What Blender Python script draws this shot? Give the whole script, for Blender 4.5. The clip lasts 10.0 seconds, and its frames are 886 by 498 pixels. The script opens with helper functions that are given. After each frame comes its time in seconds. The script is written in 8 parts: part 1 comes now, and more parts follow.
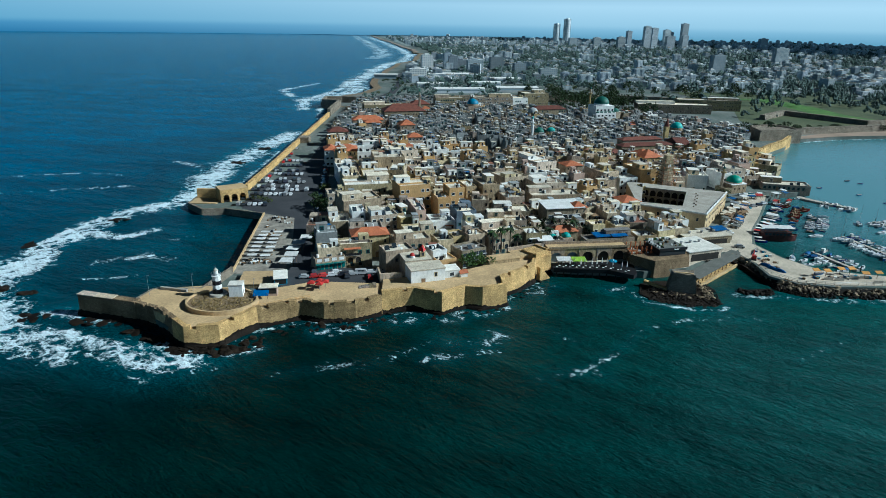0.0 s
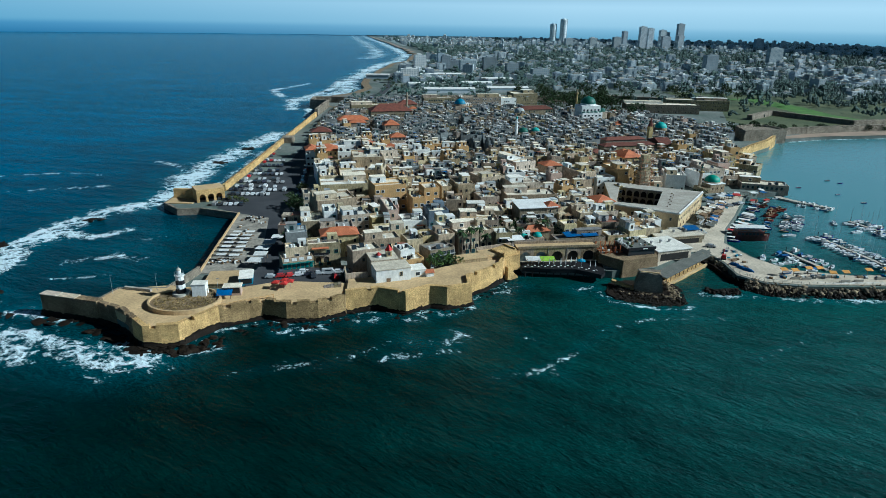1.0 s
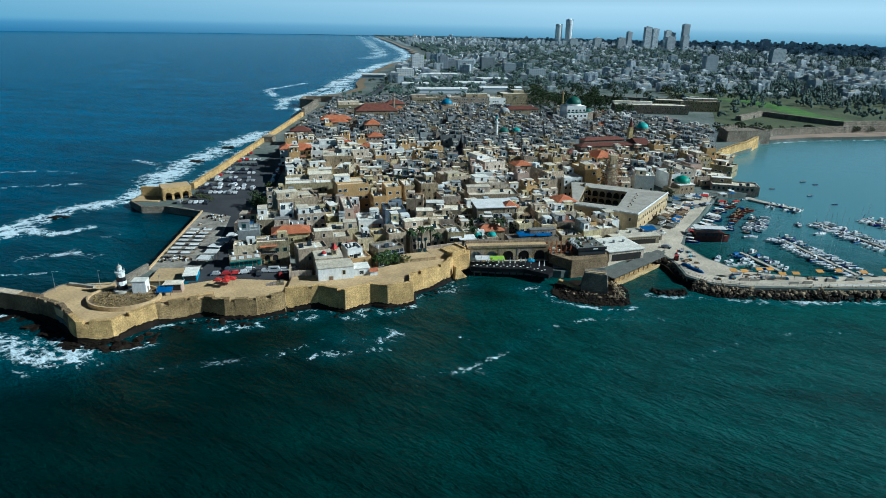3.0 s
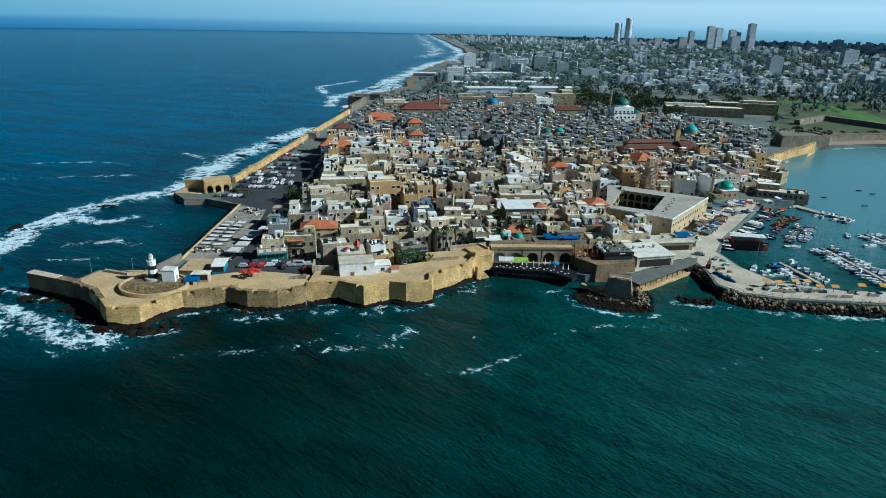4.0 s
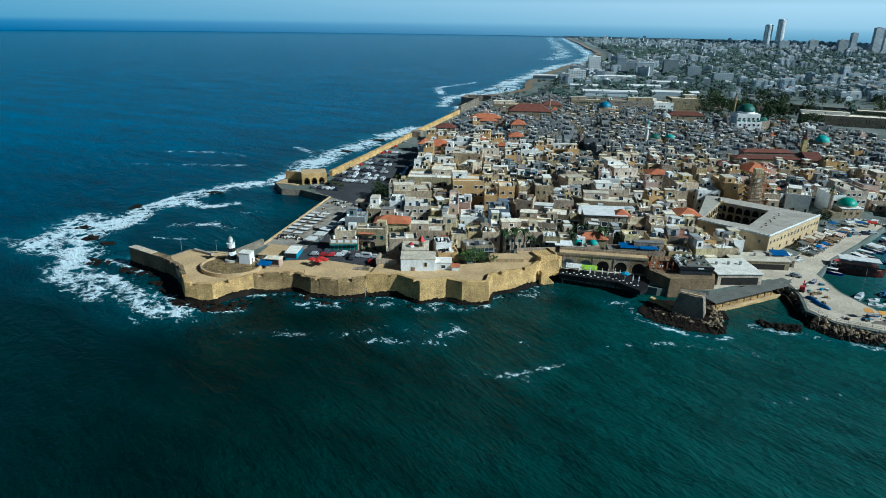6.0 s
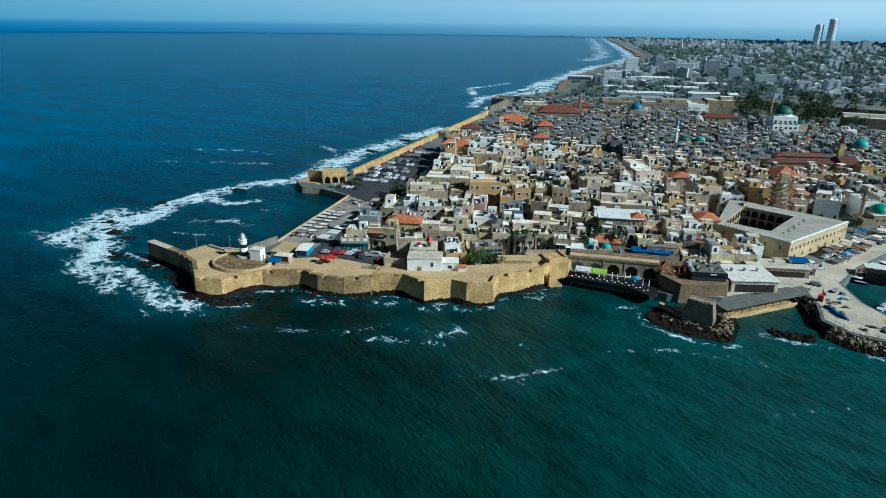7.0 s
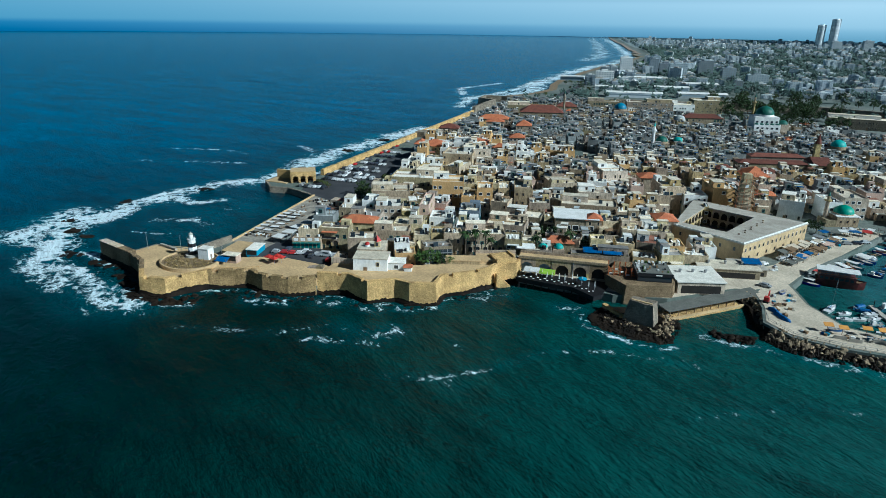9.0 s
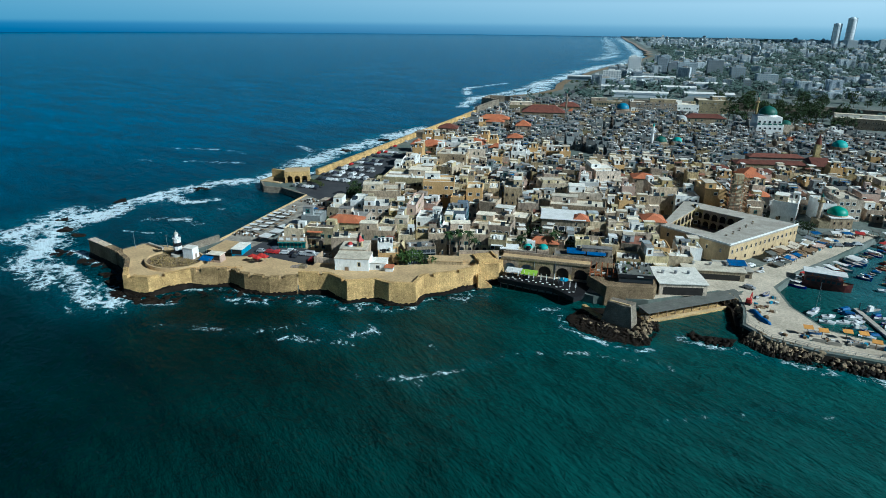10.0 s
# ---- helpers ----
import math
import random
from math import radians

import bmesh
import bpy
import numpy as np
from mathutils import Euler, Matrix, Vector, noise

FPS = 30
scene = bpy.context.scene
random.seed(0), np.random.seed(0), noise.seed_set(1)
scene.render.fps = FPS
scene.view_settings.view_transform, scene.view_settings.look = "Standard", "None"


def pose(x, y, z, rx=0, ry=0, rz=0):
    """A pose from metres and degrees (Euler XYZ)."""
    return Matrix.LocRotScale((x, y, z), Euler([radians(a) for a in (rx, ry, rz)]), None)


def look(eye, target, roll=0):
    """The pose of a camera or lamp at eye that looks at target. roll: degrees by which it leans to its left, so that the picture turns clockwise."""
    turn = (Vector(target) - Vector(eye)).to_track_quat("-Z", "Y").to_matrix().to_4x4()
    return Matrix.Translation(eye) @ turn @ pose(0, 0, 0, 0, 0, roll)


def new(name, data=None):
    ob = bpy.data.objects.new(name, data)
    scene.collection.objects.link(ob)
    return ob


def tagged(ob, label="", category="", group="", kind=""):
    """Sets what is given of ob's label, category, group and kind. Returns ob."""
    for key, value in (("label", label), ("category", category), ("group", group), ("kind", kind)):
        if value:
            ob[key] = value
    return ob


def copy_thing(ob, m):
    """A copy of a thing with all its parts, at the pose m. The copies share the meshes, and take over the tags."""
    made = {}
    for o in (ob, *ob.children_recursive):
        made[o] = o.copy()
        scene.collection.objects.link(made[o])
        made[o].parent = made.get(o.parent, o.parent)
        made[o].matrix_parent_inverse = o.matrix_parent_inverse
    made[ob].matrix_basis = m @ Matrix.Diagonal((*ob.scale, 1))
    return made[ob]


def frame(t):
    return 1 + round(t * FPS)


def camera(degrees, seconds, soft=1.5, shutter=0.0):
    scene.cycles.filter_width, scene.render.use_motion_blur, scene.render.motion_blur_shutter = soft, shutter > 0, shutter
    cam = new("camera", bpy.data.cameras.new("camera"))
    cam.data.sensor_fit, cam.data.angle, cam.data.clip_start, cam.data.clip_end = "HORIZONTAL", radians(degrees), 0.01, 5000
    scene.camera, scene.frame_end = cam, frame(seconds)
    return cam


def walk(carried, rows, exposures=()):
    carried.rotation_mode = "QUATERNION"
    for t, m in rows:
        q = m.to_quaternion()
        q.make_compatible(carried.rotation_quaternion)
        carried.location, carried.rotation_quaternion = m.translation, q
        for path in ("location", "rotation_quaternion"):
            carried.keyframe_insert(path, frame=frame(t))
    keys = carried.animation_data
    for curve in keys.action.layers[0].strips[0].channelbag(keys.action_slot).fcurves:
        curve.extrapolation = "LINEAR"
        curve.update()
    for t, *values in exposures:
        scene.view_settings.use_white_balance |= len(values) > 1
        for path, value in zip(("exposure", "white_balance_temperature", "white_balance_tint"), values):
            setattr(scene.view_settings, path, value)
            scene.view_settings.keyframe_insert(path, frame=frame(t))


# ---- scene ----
cam = camera(71.1, 10.0, soft=0.5)
PATH = [
    (0, (-8.858, -1.882, 92.776), (-8.839, -0.004, 92.091), 1.0),
    (0.5, (-3.209, -2.061, 92.803), (-3.188, -0.182, 92.118), 1.0),
    (1, (3.053, -2.226, 92.843), (3.075, -0.346, 92.158), 1.0),
    (1.5, (8.99, -2.318, 93.122), (9.013, -0.44, 92.436), 1.0),
    (2, (14.687, -2.571, 92.949), (14.712, -0.692, 92.266), 1.1),
    (3.5, (32.046, -2.937, 93.206), (31.978, -1.06, 92.519), 1.1),
    (4, (37.384, -2.338, 93.488), (37.213, -0.47, 92.797), 1.2),
    (4.5, (42.853, -1.541, 93.366), (42.575, 0.314, 92.673), 1.1),
    (5, (48.276, -0.754, 93.266), (47.898, 1.083, 92.573), 1.0),
    (5.5, (53.184, 0.765, 93.021), (52.719, 2.582, 92.328), 0.9),
    (6, (58.38, 2.413, 92.558), (57.828, 4.206, 91.868), 0.9),
    (7.5, (73.556, 8.213, 92.456), (72.874, 9.962, 91.766), 0.7),
    (8, (78.245, 10.292, 92.458), (77.562, 12.041, 91.768), 0.7),
    (8.5, (83.167, 12.535, 92.892), (82.485, 14.282, 92.198), 0.8),
    (9, (88.193, 14.737, 92.407), (87.514, 16.487, 91.717), 0.8),
    (9.5, (93.604, 16.8, 92.297), (92.909, 18.544, 91.609), 0.6),
    (10, (98.799, 18.917, 92.714), (98.082, 20.652, 92.023), 0.6),
]
walk(cam, [(t, look(eye, target, roll)) for t, eye, target, roll in PATH], [(0, 0.2, 4600, 0), (10, 0.2, 4600, 0)])

from mathutils.geometry import tessellate_polygon as tessellate

# world, sun, haze
SUN_AZ, SUN_EL = 96.0, 34.0     # bearing of the sun clockwise from +y, height
world = bpy.data.worlds.new("sky")
scene.world = world
world.use_nodes = True
wn = world.node_tree.nodes
sky = wn.new("ShaderNodeTexSky")
sky.sky_type, sky.sun_disc = "NISHITA", False
sky.sun_elevation, sky.sun_rotation = radians(SUN_EL), radians(SUN_AZ)
sky.air_density, sky.dust_density, sky.ozone_density = 0.8, 2.5, 6.0
wn["Background"].inputs["Strength"].default_value = 0.0045
world.node_tree.links.new(sky.outputs[0], wn["Background"].inputs["Color"])
sun_data = bpy.data.lights.new("sun", "SUN")
sun_data.energy, sun_data.angle, sun_data.color = 5.0, radians(0.6), (1.0, 0.88, 0.68)
sun = new("sun", sun_data)
sa, se = radians(SUN_AZ), radians(SUN_EL)
sun.matrix_world = look((math.sin(sa) * math.cos(se) * 500, math.cos(sa) * math.cos(se) * 500, math.sin(se) * 500), (0, 0, 0))
scene.view_settings.exposure = 0.0

R = random.Random(7)

# ---- materials ----
MATS = {}


def nodes_of(name):
    m = bpy.data.materials.new(name)
    m.use_nodes = True
    t = m.node_tree
    return m, t.nodes, t.links, t.nodes["Principled BSDF"]


def mat(name, c1, c2=None, scale=0.25, fine=3.0, rough=0.85, bump=0.3, rnd=0.12, hue=0.0, spec=0.3, metal=0.0, streak=0.0, stain=0.25):
    """A weathered surface: two colours in patches, fine grain, streaks, and a tint of its own for every object."""
    c2 = c2 or tuple(v * 0.75 for v in c1)
    m, n, l, b = nodes_of(name)
    geo = n.new("ShaderNodeNewGeometry")
    big = n.new("ShaderNodeTexNoise"); big.inputs["Scale"].default_value = scale; big.inputs["Detail"].default_value = 6
    l.new(geo.outputs["Position"], big.inputs["Vector"])
    ramp = n.new("ShaderNodeMapRange"); ramp.inputs[1].default_value, ramp.inputs[2].default_value = 0.35, 0.65
    l.new(big.outputs["Fac"], ramp.inputs[0])
    mix = n.new("ShaderNodeMix"); mix.data_type = "RGBA"
    mix.inputs[6].default_value, mix.inputs[7].default_value = (*c1, 1), (*c2, 1)
    l.new(ramp.outputs[0], mix.inputs[0])
    small = n.new("ShaderNodeTexNoise"); small.inputs["Scale"].default_value = fine; small.inputs["Detail"].default_value = 5
    small.inputs["Roughness"].default_value = 0.7
    if streak:
        mp = n.new("ShaderNodeMapping"); mp.inputs["Scale"].default_value = (1, 1, 0.45)
        l.new(geo.outputs["Position"], mp.inputs["Vector"]); l.new(mp.outputs[0], small.inputs["Vector"])
    else:
        l.new(geo.outputs["Position"], small.inputs["Vector"])
    r2 = n.new("ShaderNodeMapRange"); r2.inputs[1].default_value, r2.inputs[2].default_value = 0.3, 0.7
    r2.inputs[3].default_value, r2.inputs[4].default_value = 1 - stain, 1 + stain * 0.5
    l.new(small.outputs["Fac"], r2.inputs[0])
    hsv = n.new("ShaderNodeHueSaturation")
    l.new(mix.outputs[2], hsv.inputs["Color"])
    info = n.new("ShaderNodeObjectInfo")
    r3 = n.new("ShaderNodeMapRange"); r3.inputs[3].default_value, r3.inputs[4].default_value = 1 - rnd, 1 + rnd
    own = n.new("ShaderNodeMath"); own.operation = "ADD"
    l.new(info.outputs["Random"], own.inputs[0]); l.new(geo.outputs["Random Per Island"], own.inputs[1])
    one = n.new("ShaderNodeMath"); one.operation = "FRACT"; l.new(own.outputs[0], one.inputs[0])
    l.new(one.outputs[0], r3.inputs[0])
    mul = n.new("ShaderNodeMath"); mul.operation = "MULTIPLY"
    l.new(r2.outputs[0], mul.inputs[0]); l.new(r3.outputs[0], mul.inputs[1]); l.new(mul.outputs[0], hsv.inputs["Value"])
    if hue:
        m10 = n.new("ShaderNodeMath"); m10.operation = "MULTIPLY"; m10.inputs[1].default_value = 7.31
        fr = n.new("ShaderNodeMath"); fr.operation = "FRACT"
        l.new(one.outputs[0], m10.inputs[0]); l.new(m10.outputs[0], fr.inputs[0])
        r4 = n.new("ShaderNodeMapRange"); r4.inputs[3].default_value, r4.inputs[4].default_value = 0.5 - hue, 0.5 + hue
        l.new(fr.outputs[0], r4.inputs[0]); l.new(r4.outputs[0], hsv.inputs["Hue"])
        r5 = n.new("ShaderNodeMapRange"); r5.inputs[3].default_value, r5.inputs[4].default_value = 0.75, 1.3
        l.new(fr.outputs[0], r5.inputs[0]); l.new(r5.outputs[0], hsv.inputs["Saturation"])
    l.new(hsv.outputs[0], b.inputs["Base Color"])
    b.inputs["Roughness"].default_value, b.inputs["Metallic"].default_value = rough, metal
    b.inputs["Specular IOR Level"].default_value = spec
    if bump:
        bn = n.new("ShaderNodeBump"); bn.inputs["Strength"].default_value = bump; bn.inputs["Distance"].default_value = 0.15
        l.new(small.outputs["Fac"], bn.inputs["Height"]); l.new(bn.outputs[0], b.inputs["Normal"])
    MATS[name] = m
    return m


def stone_mat(name, c1, c2, joint, size, rough=0.9, bump=0.8, stain=0.5):
    """Coursed rubble: cells with joints between them, tinted one by one, with broad damp stains."""
    m, n, l, b = nodes_of(name)
    geo = n.new("ShaderNodeNewGeometry")
    mp = n.new("ShaderNodeMapping"); mp.inputs["Scale"].default_value = (1 / size, 1 / size, 1.8 / size)
    l.new(geo.outputs["Position"], mp.inputs["Vector"])
    cell = n.new("ShaderNodeTexVoronoi"); cell.inputs["Scale"].default_value = 1
    edge = n.new("ShaderNodeTexVoronoi"); edge.feature = "DISTANCE_TO_EDGE"; edge.inputs["Scale"].default_value = 1
    for v in (cell, edge):
        v.inputs["Randomness"].default_value = 0.78
        l.new(mp.outputs[0], v.inputs["Vector"])
    sep = n.new("ShaderNodeSeparateColor"); l.new(cell.outputs["Color"], sep.inputs[0])
    mix = n.new("ShaderNodeMix"); mix.data_type = "RGBA"; mix.inputs[6].default_value, mix.inputs[7].default_value = (*c1, 1), (*c2, 1)
    l.new(sep.outputs[0], mix.inputs[0])
    rng = n.new("ShaderNodeMapRange"); rng.inputs[1].default_value, rng.inputs[2].default_value = 0.0, 0.09
    l.new(edge.outputs["Distance"], rng.inputs[0])
    mix2 = n.new("ShaderNodeMix"); mix2.data_type = "RGBA"; mix2.inputs[6].default_value = (*joint, 1)
    l.new(rng.outputs[0], mix2.inputs[0]); l.new(mix.outputs[2], mix2.inputs[7])
    big = n.new("ShaderNodeTexNoise"); big.inputs["Scale"].default_value = 0.18; big.inputs["Detail"].default_value = 7; big.inputs["Roughness"].default_value = 0.65
    l.new(geo.outputs["Position"], big.inputs["Vector"])
    r2 = n.new("ShaderNodeMapRange"); r2.inputs[1].default_value, r2.inputs[2].default_value = 0.3, 0.7
    r2.inputs[3].default_value, r2.inputs[4].default_value = 1 - stain, 1.15
    l.new(big.outputs["Fac"], r2.inputs[0])
    hsv = n.new("ShaderNodeHueSaturation"); l.new(mix2.outputs[2], hsv.inputs["Color"]); l.new(r2.outputs[0], hsv.inputs["Value"])
    l.new(hsv.outputs[0], b.inputs["Base Color"])
    b.inputs["Roughness"].default_value, b.inputs["Specular IOR Level"].default_value = rough, 0.25
    add = n.new("ShaderNodeMath"); add.operation = "MULTIPLY_ADD"; add.inputs[1].default_value = 0.5
    l.new(sep.outputs[1], add.inputs[0]); l.new(rng.outputs[0], add.inputs[2])
    bn = n.new("ShaderNodeBump"); bn.inputs["Strength"].default_value = bump; bn.inputs["Distance"].default_value = 0.25
    l.new(add.outputs[0], bn.inputs["Height"]); l.new(bn.outputs[0], b.inputs["Normal"])
    MATS[name] = m
    return m


def tile_mat(name, c1, c2):
    """Clay tiles, uneven in colour from tile to tile."""
    m = mat(name, c1, c2, 0.4, 5.0, rough=0.8, bump=0.4, rnd=0.18, stain=0.4)
    return m


SEAWALL = stone_mat("sea_wall_stone", (0.80, 0.55, 0.22), (0.60, 0.395, 0.15), (0.34, 0.21, 0.08), 0.62, bump=0.45, stain=0.55)
SEAWALL_OLD = stone_mat("weathered_sea_wall_stone", (0.50, 0.35, 0.155), (0.33, 0.225, 0.10), (0.19, 0.125, 0.055), 0.62, bump=0.6, stain=0.68)
RUBBLE = stone_mat("grey_rubble_stone", (0.36, 0.31, 0.24), (0.26, 0.22, 0.165), (0.17, 0.145, 0.105), 0.6)
ASHLAR = mat("pale_limestone", (0.47, 0.37, 0.225), (0.34, 0.26, 0.155), 0.22, 1.4, bump=0.35, rnd=0.22, hue=0.015, streak=1, stain=0.58)
PLASTER = mat("cream_plaster", (0.62, 0.52, 0.365), (0.46, 0.38, 0.26), 0.2, 1.2, bump=0.2, rnd=0.2, hue=0.02, streak=1, stain=0.58)
GREYSTONE = mat("weathered_grey_stone", (0.34, 0.28, 0.20), (0.23, 0.19, 0.13), 0.25, 1.5, bump=0.4, rnd=0.2, hue=0.02, streak=1, stain=0.58)
WHITE = mat("white_paint", (0.82, 0.82, 0.80), (0.68, 0.68, 0.65), 0.3, 2.0, rough=0.7, bump=0.1, rnd=0.08, streak=1, stain=0.2)
OCHRE = mat("ochre_plaster", (0.58, 0.37, 0.15), (0.48, 0.31, 0.13), 0.2, 2.0, bump=0.2, rnd=0.1, streak=1, stain=0.3)
# grey stone and cement, cooled in colour for haze on the rear town
COOLSTONE = mat("haze_cooled_grey_stone", (0.27, 0.285, 0.28), (0.18, 0.195, 0.195), 0.2, 1.4, bump=0.3, rnd=0.28, hue=0.02, streak=1, stain=0.3)
SCREED_G = mat("haze_cooled_cement_roof", (0.46, 0.49, 0.49), (0.30, 0.325, 0.33), 0.35, 1.6, bump=0.2, rnd=0.3, stain=0.35)
KHAN = mat("honey_limestone", (0.56, 0.42, 0.23), (0.44, 0.33, 0.18), 0.2, 1.4, bump=0.3, rnd=0.06, streak=1, stain=0.3)
PINK = mat("pinkish_plaster", (0.55, 0.40, 0.32), (0.45, 0.33, 0.26), 0.2, 2.0, bump=0.2, rnd=0.1, streak=1, stain=0.3)
BLUEGREY = mat("blue_grey_plaster", (0.16, 0.20, 0.25), (0.12, 0.15, 0.19), 0.2, 2.0, bump=0.2, rnd=0.08, streak=1, stain=0.25)
SCREED = mat("roof_screed", (0.84, 0.76, 0.60), (0.60, 0.53, 0.41), 0.35, 1.6, bump=0.2, rnd=0.25, stain=0.35)
SCREED_W = mat("whitewashed_roof", (0.86, 0.83, 0.75), (0.70, 0.67, 0.59), 0.4, 1.6, bump=0.2, rnd=0.15, stain=0.3)
SCREED_D = mat("grey_bitumen_roof", (0.30, 0.29, 0.27), (0.20, 0.19, 0.18), 0.4, 1.6, bump=0.2, rnd=0.25, stain=0.35)
TERRA = mat("terracotta_floor", (0.30, 0.13, 0.08), (0.22, 0.10, 0.065), 0.4, 2.0, bump=0.2, rnd=0.1, stain=0.35)
TILE = tile_mat("clay_roof_tiles", (0.52, 0.18, 0.075), (0.40, 0.13, 0.06))
TILE_OLD = tile_mat("faded_clay_roof_tiles", (0.17, 0.060, 0.040), (0.12, 0.045, 0.032))
SAND = mat("sandy_paving", (0.60, 0.43, 0.22), (0.46, 0.33, 0.17), 0.12, 1.2, bump=0.2, rnd=0.05, stain=0.32)
DRYGRASS = mat("dry_golden_grass", (0.42, 0.30, 0.12), (0.20, 0.15, 0.06), 0.6, 2.0, bump=0.4, rnd=0.3, stain=0.5)
EARTH = mat("dry_earth", (0.30, 0.22, 0.13), (0.16, 0.12, 0.07), 0.35, 2.0, bump=0.8, rnd=0.05, stain=0.5)
ASPHALT = mat("asphalt", (0.062, 0.064, 0.070), (0.042, 0.044, 0.05), 0.1, 2.5, bump=0.15, rnd=0.05, stain=0.3)
CONCRETE = mat("concrete", (0.46, 0.43, 0.37), (0.35, 0.32, 0.27), 0.3, 1.2, bump=0.2, rnd=0.1, stain=0.3)
PAVING = mat("stained_promenade_paving", (0.38, 0.35, 0.29), (0.22, 0.20, 0.17), 0.25, 0.9, bump=0.25, rnd=0.05, stain=0.4)
DUST = mat("dusty_quay_ground", (0.62, 0.54, 0.42), (0.44, 0.385, 0.295), 0.12, 1.5, bump=0.3, rnd=0.05, stain=0.35)
TOWNGROUND = mat("town_ground", (0.19, 0.205, 0.19), (0.10, 0.13, 0.11), 0.02, 0.3, bump=0.2, rnd=0.0, stain=0.4)
# far ground with distance haze put into its pale bluish colour
FIELDS = mat("hazed_far_fields", (0.30, 0.345, 0.33), (0.20, 0.255, 0.25), 0.004, 0.03, bump=0.0, rnd=0.0, stain=0.25)
BEACH = mat("beach_sand", (0.36, 0.27, 0.20), (0.26, 0.20, 0.15), 0.05, 1.0, bump=0.1, rnd=0.0, stain=0.15)
GRASS = mat("mown_grass", (0.10, 0.20, 0.03), (0.06, 0.13, 0.025), 0.08, 2.0, bump=0.4, rnd=0.1, stain=0.35)
ROCK = mat("wet_dark_rock", (0.020, 0.014, 0.009), (0.006, 0.0048, 0.0036), 0.4, 1.5, rough=0.75, bump=0.9, rnd=0.35, spec=0.12, stain=0.5)
ROCK_DRY = mat("pale_armour_rock", (0.34, 0.26, 0.155), (0.12, 0.092, 0.06), 0.5, 1.5, bump=0.7, rnd=0.4, stain=0.45)
LEAF = mat("dark_foliage", (0.045, 0.075, 0.018), (0.022, 0.042, 0.012), 0.6, 3.0, rough=0.75, bump=0.5, rnd=0.35, hue=0.02, stain=0.5)
LEAF_Y = mat("olive_foliage", (0.10, 0.12, 0.03), (0.055, 0.075, 0.02), 0.6, 3.0, rough=0.75, bump=0.5, rnd=0.3, hue=0.02, stain=0.5)
LEAF_G = mat("fresh_green_foliage", (0.10, 0.17, 0.03), (0.05, 0.10, 0.02), 0.6, 3.0, rough=0.7, bump=0.5, rnd=0.2, stain=0.4)
BARK = mat("bark", (0.16, 0.12, 0.085), (0.10, 0.075, 0.055), 1.0, 6.0, bump=0.6, stain=0.4)
SCRUB = mat("olive_scrub_slope", (0.105, 0.12, 0.055), (0.055, 0.075, 0.035), 0.03, 0.6, bump=0.5, rnd=0.1, stain=0.45)
GREEN_DOME = mat("green_painted_dome", (0.03, 0.30, 0.20), (0.025, 0.24, 0.17), 0.5, 2.0, rough=0.5, bump=0.05, rnd=0.03, spec=0.4, stain=0.15)
DARKGREEN_DOME = mat("dark_green_lead_dome", (0.025, 0.12, 0.085), (0.02, 0.09, 0.07), 0.4, 2.0, rough=0.5, bump=0.1, rnd=0.03, stain=0.25)
TURQ = mat("turquoise_dome_paint", (0.07, 0.40, 0.36), (0.05, 0.30, 0.28), 0.6, 2.0, rough=0.5, bump=0.05, rnd=0.05, stain=0.2)
BLUE_DOME = mat("blue_tiled_dome", (0.03, 0.20, 0.33), (0.03, 0.15, 0.26), 0.5, 2.0, rough=0.4, bump=0.1, rnd=0.05, stain=0.2)
RED_PAINT = mat("red_paint", (0.48, 0.04, 0.03), (0.36, 0.03, 0.025), 0.6, 2.0, rough=0.5, bump=0.1, rnd=0.15, stain=0.25)
HULL_RED = mat("dark_red_hull", (0.11, 0.025, 0.022), (0.06, 0.018, 0.016), 0.6, 2.0, rough=0.5, bump=0.2, rnd=0.1, streak=1, stain=0.4)
BLUE_TARP = mat("blue_tarpaulin", (0.015, 0.115, 0.34), (0.012, 0.075, 0.23), 0.7, 1.5, rough=0.55, bump=0.6, rnd=0.15, stain=0.2)
BLUE_PAINT = mat("blue_paint", (0.05, 0.30, 0.48), (0.04, 0.22, 0.36), 0.7, 1.5, rough=0.55, bump=0.1, rnd=0.15, stain=0.2)
LIME = mat("lime_green_awning", (0.32, 0.52, 0.04), (0.26, 0.42, 0.03), 0.7, 1.5, rough=0.7, bump=0.2, rnd=0.1, stain=0.1)
TEAL = mat("teal_shutters", (0.02, 0.15, 0.14), (0.015, 0.10, 0.10), 0.7, 3.0, rough=0.5, bump=0.1, rnd=0.1, stain=0.2)
ORANGE = mat("orange_sunshade", (0.62, 0.30, 0.06), (0.52, 0.25, 0.05), 0.7, 2.0, rough=0.7, bump=0.1, rnd=0.08, stain=0.12)
WOOD = mat("weathered_wood", (0.26, 0.17, 0.09), (0.17, 0.11, 0.06), 0.8, 5.0, rough=0.8, bump=0.3, rnd=0.15, stain=0.35)
WOOD_RED = mat("reddish_timber", (0.46, 0.15, 0.05), (0.34, 0.11, 0.04), 0.8, 5.0, rough=0.7, bump=0.3, rnd=0.15, stain=0.3)
BLACK = mat("black_paint", (0.018, 0.018, 0.02), (0.012, 0.012, 0.014), 0.8, 4.0, rough=0.5, bump=0.1, rnd=0.1, stain=0.3)
METAL = mat("galvanised_metal", (0.45, 0.46, 0.47), (0.33, 0.34, 0.35), 0.8, 4.0, rough=0.45, bump=0.05, metal=0.6, rnd=0.1, stain=0.2)
